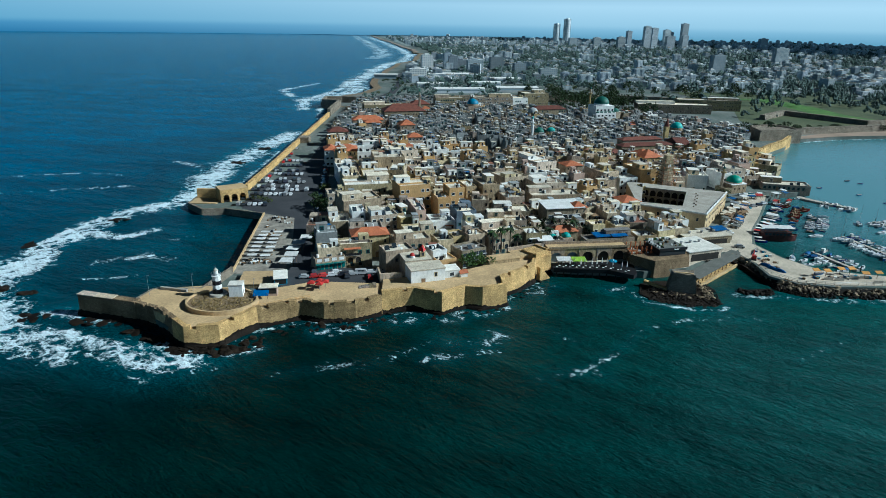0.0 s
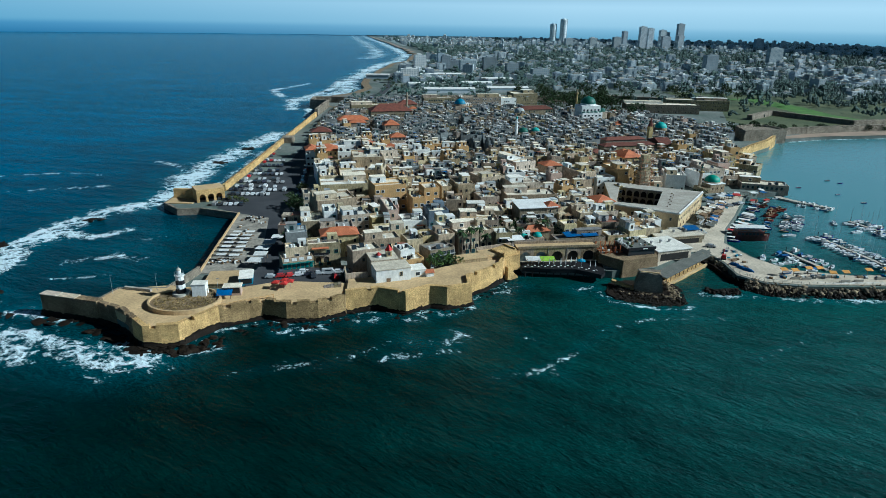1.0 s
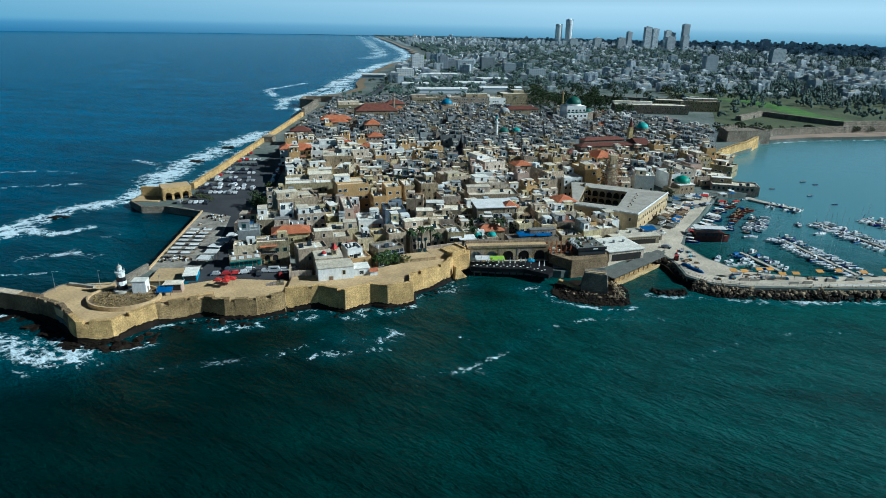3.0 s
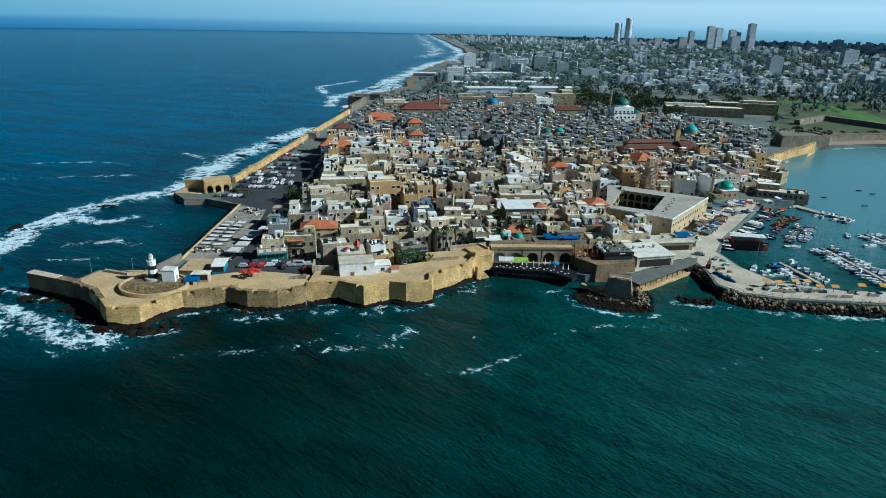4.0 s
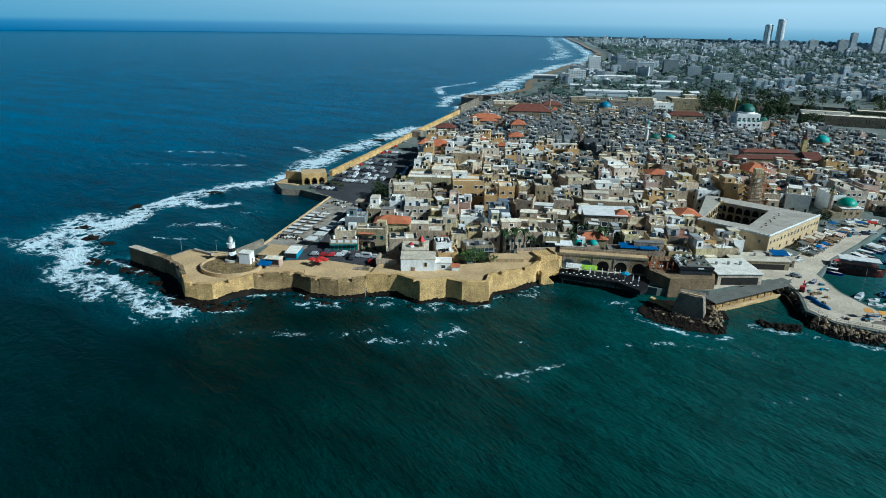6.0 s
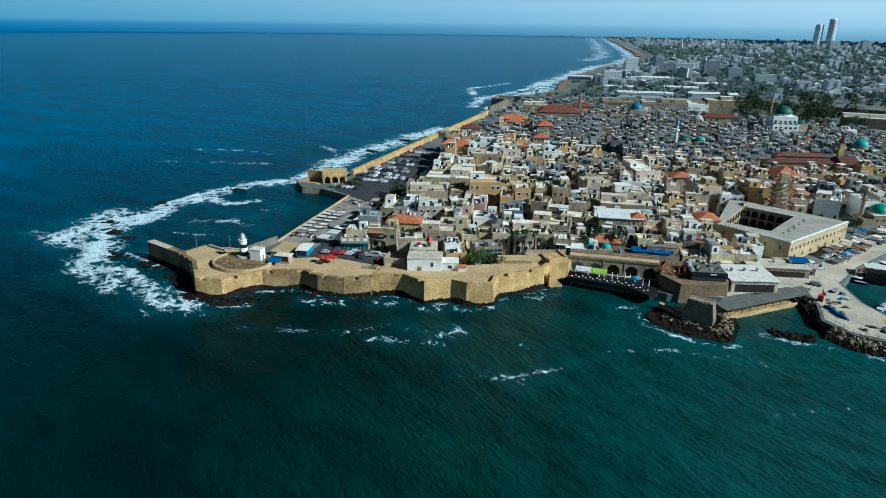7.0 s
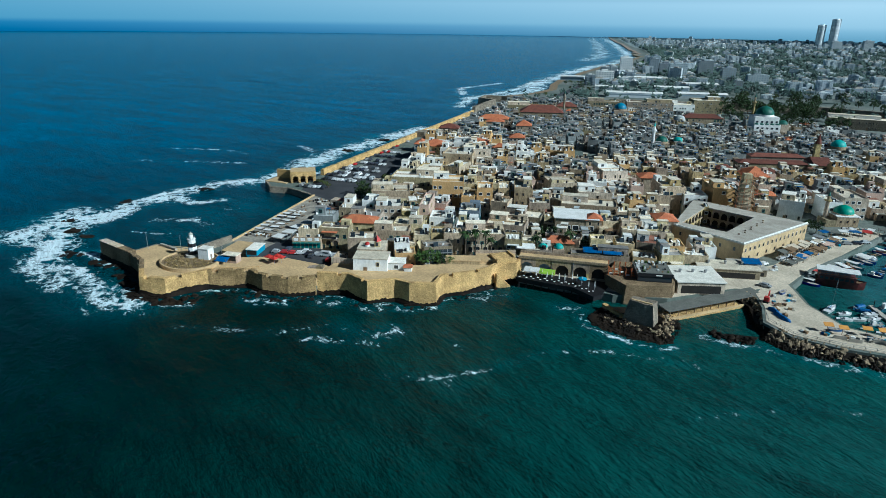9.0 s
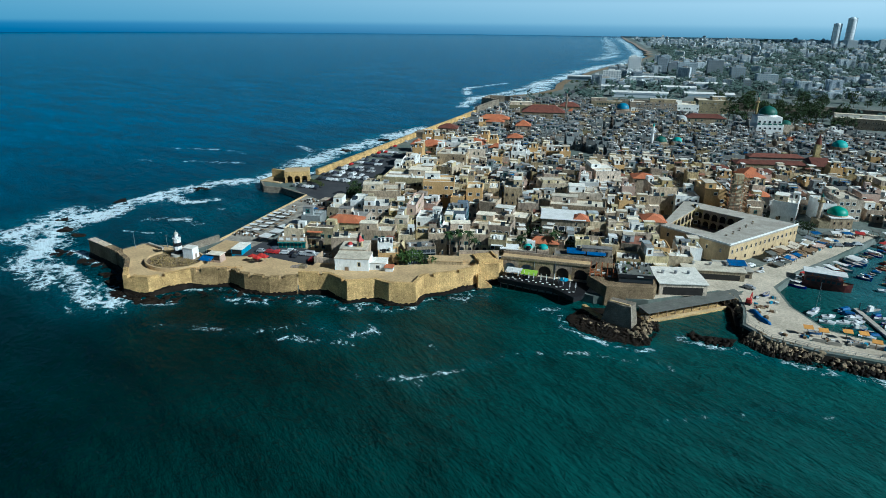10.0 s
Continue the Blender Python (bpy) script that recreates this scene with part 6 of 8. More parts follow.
def harbour_restaurant():
    b = thing("restaurant_base", None, "weathered stone bastion carrying the restaurant, coloured dark for shade", "bastion", kind="structure")
    part("body", prism(bmesh.new(), [(68.4, 229.5), (76, 222.4), (91.2, 227.6), (93.5, 246), (70, 246)], 0, 7.2, out=0.6), RUBBLE_DARK, b)
    t = thing("restaurant", pose(84.8, 229.0, 7.2, 0, 0, 14) @ Matrix.Diagonal((.77, .9, 1, 1)), "black-framed rooftop restaurant with plants on its roof", "restaurant")
    part("body", slab(-7.5, 0, 0, 7.8, 13, 2.6), BLACK, t)
    part("fascia", slab(-7.8, -0.5, 2.2, 8.1, -0.06, 3.3), BLACK, t)
    part("sign", slab(0.5, -0.54, 2.5, 3.2, -0.504, 2.9), WHITE, t)
    part("roof", slab(-7.8, -0.05, 2.6, 8.1, 13.2, 2.9), GREY_SHEET, t)
    part("glazing", slab(-7.2, -0.04, 0.3, 7.4, -0.004, 2.1), GLASS, t)
    for i in range(9):
        part("planter", slab(-7 + i * 1.6, 12.0, 2.9, -6 + i * 1.6, 12.8, 3.7), WHITE if i % 3 else LEAF, t)
    for i in range(6):
        part_mesh("cooler", AC, t, pose(-6.5, 2 + i * 1.7, 2.9))
    rr = random.Random(23)
    for i in range(26):
        x, y = rr.uniform(-7, 7.2), rr.uniform(.8, 11.5)
        part("roof_chair", slab(x - .35, y - .35, 2.9, x + .35, y + .35, 2.9 + rr.uniform(.4, .9)), rr.choice((BLACK, BLACK, WOOD, WHITE, LEAF_G)), t)
    d = thing("timber_deck", pose(73.6, 229.8, 6.8, 0, 0, 8), "red-stained timber seating deck with tall posts", "deck")
    part("floor", slab(-5, 0, -0.6, 5.6, 9, 0), WOOD, d)
    for i in range(6):
        for j in range(2):
            part("post", slab(-4.8 + i * 2, 0.4 + j * 6, 0, -4.45 + i * 2, 0.75 + j * 6, 3.6), WOOD_RED, d)
    for i in range(5):
        for j in range(3):
            part("bench", slab(-4.4 + i * 2, 1.2 + j * 2.4, 0, -3.2 + i * 2, 1.8 + j * 2.4, .8), WOOD_RED if (i + j) % 3 else CANVAS, d)
    ring_taken(82, 235, 14); ring_taken(73, 231, 8)
    # ruined block on the reef
    r = thing("ruined_tower", pose(82.6, 209.6, -0.5, 0, 0, -14), "ruined square stone block on the reef", "ruin")
    bm = slab(-5.6, -2.2, 0, 5.0, 3.4, 8.0)
    bmesh.ops.subdivide_edges(bm, edges=bm.edges, cuts=5, use_grid_fill=True)
    for v in bm.verts:
        f = v.co.z / 8
        v.co.x *= 1 - .26 * f
        v.co.y = v.co.y * (1 - .2 * f) + .5 * f
        v.co += Vector((noise.noise(v.co * .6), noise.noise(v.co * .6 + Vector((9, 0, 0))), noise.noise(v.co * .5 + Vector((0, 7, 0))) * (v.co.z > 5))) * 0.3
    part("body", bm, RUBBLE, r)
    part("cap", slab(-3.6, -.6, 7.9, 3.2, .1, 8.3), SAND, r)
    s = thing("broken_slab", pose(73.5, 212.5, 0.9, 0, 8, -35), "tilted broken masonry slab on the reef", "slab")
    part("slab", slab(-4.5, -.8, 0, 4.5, .8, .9), SEAWALL, s)
    # boat shed with a grey lean-to roof along the slip
    h = thing("boat_shed", pose(104.5, 231.5, -0.8, 0, 0, 43), "long grey-roofed boat shed on a stone quay", "shed")
    part("quay", slab(-22, -4.2, -1.5, 21, 3.6, 1.4), SEAWALL, h)
    part("curb", slab(-22, -4.25, 1.404, 21, -3.5, 2.0), SAND, h)
    part("back_wall", slab(-20.5, 2.1, 1.4, 20, 2.5, 3.95), GREYSTONE, h)
    for i in range(12):
        part("post", slab(-20 + i * 3.5, -2.3, 1.4, -19.75 + i * 3.5, -2.05, 3.66), WOOD, h)
    bm = slab(-21, -2.8, 3.6, 20.6, 3.0, 3.8)
    for v in bm.verts:
        v.co.z += (v.co.y + 2.8) * 0.07
    part("roof", bm, GREY_SHEET, h, "flat grey sheet roof")
    part("ridge", slab(-21.1, 0.4, 4.03, 20.7, 0.65, 4.12), GREY_SHEET, h)
    ring_taken(104, 232, 9)
    # white-roofed halls between the shed and the caravanserai
    for x, y, w, d_, top, rot, m, lab in ((100.6, 234.6, 16.4, 15.5, 7.4, 19, SCREED_W, "low restaurant hall with a big white roof"), (118, 260, 12, 10, 5.8, 14, CONCRETE, "low concrete gate building"), (110.5, 254.5, 22, 9, 6.6, 14, SCREED, "ruined sandy roof terrace")):
        g = thing("hall", pose(x, y, GROUND_Z, 0, 0, rot), lab, "hall")
        part("body", slab(-w / 2, 0, 0, w / 2, d_, top - 3), GREYSTONE if m is not SCREED_W else PLASTER, g)
        part("roof", slab(-w / 2 - .4, -.4, top - 3, w / 2 + .4, d_ + .4, top - 2.7), m, g)
        # dark panel painting the shade in the hall's open front
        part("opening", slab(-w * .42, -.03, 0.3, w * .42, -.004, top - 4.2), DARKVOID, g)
        for i in range(3):
            part("vent", tube(bmesh.new(), -w * .3 + i * w * .28, d_ * .6, top - 2.7, top - 1.6, .45, .6, 8), METAL, g)
        ring_taken(x - 3, y + 5, w * .5); ring_taken(x + 3, y + 5, w * .5)
    stall("tarp_shelter", 118, 263.5, 6.0, 6, 4, 2.2, 14, BLUE_TARP, BLUE_TARP, "blue tarpaulin shelter on a low roof", "shelter", True, 0.7)


harbour_restaurant()


def arcade(t, a, b_, n_, z0, z1, spring, mat_):
    """A row of arches from a to b in plan, facing right of the way."""
    a, b_ = Vector(a), Vector(b_)
    k = (b_ - a).length / n_
    yaw = math.degrees(math.atan2((b_ - a).y, (b_ - a).x))
    me = mesh_of("arch", arch_bay(bmesh.new(), 0, k, z0, z1, spring, k - .8, 0, .5), mat_)
    for i in range(n_):
        p = a.lerp(b_, i / n_)
        part_mesh("arch", me, t, pose(p.x, p.y, 0, 0, 0, yaw))


def caravanserai():
    """Khan: flat roofed wings round a two-storey arcaded court."""
    t = thing("caravanserai", pose(0, 0, GROUND_Z), "arcaded stone caravanserai with broad flat grey roofs", "caravanserai")
    H = 8.2
    A, B, C, D = (88.6, 287.6), (115.4, 272.2), (143.0, 313.6), (96.2, 335.0)
    a, b_, c, d = (91.6, 292.6), (109.4, 286.0), (121.6, 313.6), (101.4, 322.6)
    for wing in ((A, B, b_, a), (B, C, c, b_), (C, D, d, c), (D, A, a, d)):
        ctr = Vector((sum(p[0] for p in (a, b_, c, d)) / 4, sum(p[1] for p in (a, b_, c, d)) / 4))
        back = [p if p in (A, B, C, D) else tuple(Vector(p) + (Vector(p) - ctr).normalized() * 4.2) for p in wing]
        part("wing", prism(bmesh.new(), back, 0, H), KHAN, t)
        big = [tuple(Vector(p) + (Vector(p) - ctr).normalized() * .5) if p in (A, B, C, D) else p for p in wing]
        part("roof", prism(bmesh.new(), big, H + .004, H + .4), CONCRETE, t)
    part("court_floor", prism(bmesh.new(), [a, b_, c, d], 0, .12), GREYSTONE, t)
    for lvl in (0, 1):
        z0, z1 = lvl * H / 2 + .12 * (1 - lvl), (lvl + 1) * H / 2
        for p, q, n_ in ((d, c, 6), (a, d, 7), (c, b_, 8), (b_, a, 5)):
            arcade(t, p, q, n_, z0, z1, z0 + 1.7, ASHLAR)
    # dark sheets behind the arcades paint the shade of the rooms
    for p, q in ((d, c), (a, d), (c, b_), (b_, a)):
        p2, q2 = (Vector(v) + (Vector(v) - ctr).normalized() * 4.0 for v in (p, q))
        part("room_front", wall_run(bmesh.new(), [tuple(p2), tuple(q2)], .14, H - .05, .12, 0), DARKVOID, t, "dark sheet painting the shade of the rooms")
    part("parapet", wall_run(bmesh.new(), [B, C], H + .4, H + .95, .35, 0), WHITE, t)
    part("parapet", wall_run(bmesh.new(), [A, B], H + .4, H + .8, .35, 0), WHITE, t)
    for p, q, n_ in ((B, C, 15), (A, B, 5)):
        v0, v1 = Vector(p), Vector(q)
        yaw = math.degrees(math.atan2((v1 - v0).y, (v1 - v0).x))
        nrm = Vector(((v1 - v0).y, -(v1 - v0).x)).normalized() * .006
        for i in range(n_):
            v = v0.lerp(v1, (i + .6) / (n_ + .2)) + nrm
            part_mesh("window", WIN[0], t, pose(v.x, v.y, 4.8, 0, 0, yaw))
            if i % 2 and n_ > 5:
                part_mesh("window", WIN[3], t, pose(v.x, v.y, 1.4, 0, 0, yaw))
    v = Vector(A).lerp(Vector(B), .62)
    part_mesh("gate", DOOR, t, pose(v.x, v.y, 0, 0, 0, -39.4) @ Matrix.Scale(1.6, 4))
    for i in range(9):
        v = Vector(b_).lerp(Vector(c), (i + .5) / 9) + Vector((4.0 + (i % 2), -3.0))
        part("vent", tube(bmesh.new(), v.x, v.y, H + .4, H + .9, .4, .4, 6), GREYSTONE, t)
    for f in (.1, .37, .63, .9):
        for g in (.1, .37, .63, .9):
            p = Vector(A).lerp(Vector(B), f).lerp(Vector(D).lerp(Vector(C), f), g)
            ring_taken(p.x, p.y, 9)
    # clock tower wrapped in scaffolding
    c = thing("clock_tower", pose(118.0, 336.0, GROUND_Z, 0, 0, 12), "stone clock tower wrapped in scaffolding", "clock tower")
    for i, (w, h0, h1) in enumerate(((3.0, 0, 9), (2.7, 9, 15), (2.3, 15, 20), (1.9, 20, 23.5))):
        part("stage", slab(-w, -w, h0, w, w, h1), PLASTER, c)
    part("clock_face", slab(-.8, -2.34, 17, .8, -2.303, 18.6), WHITE, c)
    for lvl in range(1, 11):
        z = lvl * 2.15
        bm = bmesh.new()
        for x0, y0, x1, y1 in ((-4.2, -4.2, 4.2, -3.4), (3.4, -3.4, 4.2, 4.2), (-4.2, -3.4, -3.4, 4.2)):
            box(bm, x0, y0, z, x1, y1, z + .12)
        part("scaffold_deck", bm, WOOD, c)
    for x in (-4.2, -1.4, 1.4, 4.2):
        part("scaffold_pole", beam(bmesh.new(), (x, -4.2, 0), (x, -4.2, 23.5), .07), WOOD_RED, c)
        part("scaffold_pole", beam(bmesh.new(), (4.2, x, 0), (4.2, x, 23.5), .07), WOOD_RED, c)
    ring_taken(118, 336, 7)


caravanserai()


def minaret(t, x, y, h, r, shaft, cap, z0=0.0):
    part("shaft", tube(bmesh.new(), x, y, z0, z0 + h * .72, r, r * .85, 12), shaft, t)
    part("balcony", tube(bmesh.new(), x, y, z0 + h * .72, z0 + h * .76, r * 1.6, r * 1.7, 12), shaft, t)
    part("upper_shaft", tube(bmesh.new(), x, y, z0 + h * .76, z0 + h * .88, r * .7, r * .65, 12), shaft, t)
    part("cap", tube(bmesh.new(), x, y, z0 + h * .88, z0 + h, r * .8, .02, 12), cap, t)


def mosques():
    # harbour mosque with the bright green dome
    t = thing("mosque", pose(165.0, 345.5, GROUND_Z, 0, 0, 18) @ Matrix.Scale(.9, 4), "small stone mosque with a bright green dome", "mosque")
    part("hall", slab(-5.6, 0, 0, 5.6, 11, 5.6), ASHLAR, t)
    part("cornice", slab(-5.9, -.3, 5.6, 5.9, 11.3, 6.0), WHITE, t)
    part("drum", tube(bmesh.new(), 0, 5.5, 6.0, 6.7, 5.1, 5.0, 20), ASHLAR, t)
    part("dome", dome(bmesh.new(), 0, 5.5, 6.7, 4.9, 3.9, 24, 8, .3), GREEN_DOME, t, smooth=True)
    for x in (-3.5, 0, 3.5):
        part_mesh("window", WIN[3], t, pose(x, -.004, 2.4))
        part_mesh("window", WIN[3], t, pose(5.604, 5.5 + x, 2.4, 0, 0, 90))
    minaret(t, -9.0, 6.0, 17.5, 1.1, ASHLAR, DARKGREEN_DOME)
    part("porch", slab(-11, 0, 0, -5.6, 9, 3.6), GREYSTONE, t)
    ring_taken(164, 350, 9); ring_taken(160, 340, 7); ring_taken(151, 339, 5); ring_taken(157, 326, 7); ring_taken(148, 324, 5)
    # the great white mosque
    t = thing("mosque", pose(150.0, 598.0, 8.0, 0, 0, 14) @ Matrix.Scale(.8, 4), "large white mosque with a dark green dome", "mosque")
    part("hall", slab(-13, 0, -6, 11, 20, 16.5), WHITE, t)
    part("porch", slab(-14, -4, -6, 12, 0, 9), WHITE, t)
    part("drum", tube(bmesh.new(), -1, 10, 16.5, 18.5, 9.0, 8.8, 24), WHITE, t)
    part("dome", dome(bmesh.new(), -1, 10, 18.5, 9.0, 8.0, 28, 8, .8), DARKGREEN_DOME, t, smooth=True)
    for i in range(5):
        for z in (4.5, 10.5):
            part_mesh("window", WIN[2], t, pose(-10.5 + i * 4.8, -.004 if z > 9 else -4.004, z) @ Matrix.Scale(1.5, 4))
            part_mesh("window", WIN[2], t, pose(11.004, 2.5 + i * 3.8, z, 0, 0, 90) @ Matrix.Scale(1.5, 4))
    for i in range(5):
        part("porch_dome", dome(bmesh.new(), -11.5 + i * 5.2, -2, 9, 2.2, 1.5, 12, 4), DARKGREEN_DOME, t, smooth=True)
    minaret(t, -5.5, 32.0, 37.5, 1.35, ASHLAR, DARKGREEN_DOME)
    part("side_dome", dome(bmesh.new(), 20, 14, 8, 5, 4, 16, 6), DARKGREEN_DOME, t, smooth=True)
    part("side_hall", slab(14.5, 9, 0, 25.5, 20, 8), PLASTER, t)
    ring_taken(150, 600, 19); ring_taken(172, 606, 8)


mosques()


def domed(x, y, r, h, material, label, wall=ASHLAR, z=GROUND_Z, drum=1.0, rot=14):
    t = thing("domed_building", pose(x, y, z, 0, 0, rot), label, "domed building")
    part("hall", slab(-r * 1.15, -r * 1.15, 0, r * 1.15, r * 1.15, h), wall, t)
    part("drum", tube(bmesh.new(), 0, 0, h, h + drum, r, r, 20), wall, t)
    part("dome", dome(bmesh.new(), 0, 0, h + drum, r * .98, r * .85, 20, 7, .2), material, t, smooth=True)
    ring_taken(x, y, r * 1.3)
    return t


def more_landmarks():
    domed(25.5, 646, 6.0, 11, BLUE_DOME, "stone hall under a bright blue dome", drum=1.5)
    domed(81, 600, 5, 10, SCREED_G, "stone hall under a pale low dome")
    domed(46.6, 234.2 + 16.5, 2.0, 1.6, TURQ, "low turquoise painted dome", z=5.5, drum=.3)
    domed(40.5, 249.5, 1.9, 1.4, TURQ, "low turquoise painted dome", z=5.5, drum=.3)
    t = domed(187, 512, 5, 10, TURQ, "church hall under a turquoise dome", drum=2.0)
    b = thing("bell_tower", pose(171, 490, GROUND_Z, 0, 0, 14), "slim stone bell tower with a dark pointed roof", "bell tower")
    part("shaft", slab(-1.6, -1.6, 0, 1.6, 1.6, 16), ASHLAR, b)
    part("spire", tube(bmesh.new(), 0, 0, 16, 23, 2.1, .02, 8), TILE_OLD, b)
    domed(72, 500, 4.2, 7.5, DARKGREEN_DOME, "prayer hall under a green dome")
    m = thing("minaret", pose(66, 497, GROUND_Z, 0, 0, 0), "slim pale minaret with a green cap", "minaret")
    minaret(m, 0, 0, 22, 1.2, WHITE, TURQ)
    domed(83, 508, 3.6, 7.0, TURQ, "prayer hall under a small green dome")
    m = thing("minaret", pose(-29, 645, GROUND_Z), "thin grey minaret among the houses", "minaret")
    minaret(m, 0, 0, 27, 1.1, GREYSTONE, DARKGREEN_DOME)
    # long red-roofed convent
    for x, y, w, d, top, rot, rise, st, mt, lab in ((141, 438, 42, 9, 13, 16, 1.8, "hip", TILE_OLD, "long dark stone convent with a dull red roof"), (168, 441, 10, 20, 13.5, 10, 3.5, "gable", TILE_OLD, "tall gabled hall with a dull red roof"), (146, 468, 34, 8, 12, 16, 1.8, "hip", TILE_OLD, "rear wing with a dull red roof"), (128, 388, 13, 13, 14.5, 16, 4.0, "hip", TILE, "square house with a bright orange pyramid roof"),
                                       (-41, 600, 40, 20, 13, 14, 6, "hip", TILE_OLD, "broad hall with a big dull red roof"), (-60, 640, 50, 16, 13, 14, 1, "flat", None, "long pale institutional building"), (-28, 655, 20, 14, 13, 14, 4, "hip", TILE_OLD, "stone house with a dull red roof"), (-85, 470, 15, 12, 14, 14, 3, "hip", TILE_OLD, "stone house with a red tile roof"), (-34, 505, 12, 12, 14.5, 14, 4, "hip", TILE, "stone house with an orange tile roof"), (-26, 455, 11, 10, 13.5, 14, 2.6, "hip", TILE, "stone house with an orange tile roof"), (-70, 540, 26, 12, 13, 14, 3.2, "hip", TILE, "stone house with an orange tile roof"),
                                       (100, 615, 34, 12, 15, 14, 3, "hip", TILE_OLD, "long brown stone building with a dull red roof"), (50, 690, 46, 12, 17, 14, 1, "flat", None, "long brown fortress wing"), (4, 695, 34, 12, 15, 14, 1, "flat", None, "brown fortress wing of stone"), (106, 745, 30, 24, 16, 14, 1, "flat", None, "massive brown fortress keep"), (80, 720, 26, 18, 13, 14, 1, "flat", None, "white two-storey building with arches"),
                                       (250, 690, 80, 20, 12, -4, 1, "flat", None, "long low grey building by the moat"), (300, 720, 70, 18, 14, -8, 1, "flat", None, "long low grey building by the moat")):
        wall = GREYSTONE if mt is TILE_OLD or st == "flat" else ASHLAR
        if "white" in lab:
            wall = WHITE
        house(x, y, w, d, rot, top, wall, SCREED, style=st, label=lab, rise=rise, tile=mt, clutter=1, win=.7)
    # white waterfront mansion with orange roofs
    house(-78.5, 399, 8, 12, 14, 14.0, WHITE, style="hip", label="white mansion wing with arched windows and an orange roof", rise=2.6, faces="flr", win=.9)
    house(-67.2, 395.5, 17, 15, 14, 14.2, PLASTER, style="hip", label="cream mansion under a broad orange hipped roof", rise=3.4)
    house(-46.5, 419, 18, 16, 14, 13.2, PLASTER, style="hip", label="cream house under a broad orange hipped roof", rise=3.4)
    house(-62.5, 412, 30, 8, 14, 14.0, WHITE, SCREED_W, label="long white mansion block with a flat roof")
    # hall with a long white metal roof
    t = thing("hall", pose(49.6, 270.8, GROUND_Z, 0, 0, 12), "long grey hall with a white metal roof", "hall")
    part("body", slab(-8.8, 0, 0, 9.0, 11, 11), GREYSTONE, t)
    bm = slab(-9.4, -.6, 11, 9.6, 11.6, 11.3)
    for v in bm.verts:
        v.co.z += (v.co.y > 3) * .9
    part("roof", bm, WHITE, t, "white metal sheet roof")
    for i in range(5):
        part_mesh("window", WIN[2], t, pose(-6.5 + i * 3.2, -.004, 6.0) @ Matrix.Scale(1.5, 4))
    ring_taken(45, 277, 8); ring_taken(54, 278, 8)
    # harbour buildings below the eastern wall
    for x, y, w, d, top, rot, lab in ((196, 352, 26, 12, 6.0, -14, "low fish restaurant with a grey terrace roof"), (190, 372, 16, 12, 7.5, -25, "stone harbour house with a flat roof"), (206, 398, 14, 12, 8, -40, "stone harbour house with a flat roof"), (214, 424, 12, 12, 8, -50, "stone house on the sea wall"), (183, 392, 14, 12, 8.5, -20, "stone harbour house with a flat roof")):
        house(x, y, w, d, rot, top, GREYSTONE, SCREED, label=lab)
    for x, y, m, lab in ((60.5, 246.5, BLUE_TARP, "light blue tarpaulin roof on a terrace"), (68, 247.5, BLUE_TARP, "dark blue tarpaulin roof on a terrace"), (35.5, 240.5, CANVAS, "white awning on a stone terrace")):
        stall("awning", x, y, 8.2, 6.5, 4.0, 1.8, 14, None, m, lab, "awning", True, .6)
    house(64, 243.5, 22, 7, 12, 8.2, GREYSTONE, SCREED_D, label="stone terrace house above the arches")
    house(38, 243, 15, 9, 16, 7.0, GREYSTONE, SCREED, label="low stone house by the rampart walk")


more_landmarks()
house(129.5, 405, 11, 11, 16, 13.0, ASHLAR, style="hip", label="square stone house under a bright orange hipped roof", rise=3.0)
house(-36, 515, 11, 10, 14, 12.0, ASHLAR, style="hip", label="stone house with an orange tile roof", rise=3.0)
house(-65, 528, 15, 10, 14, 12.5, GREYSTONE, style="hip", label="stone house with a wide orange tile roof", rise=2.2)


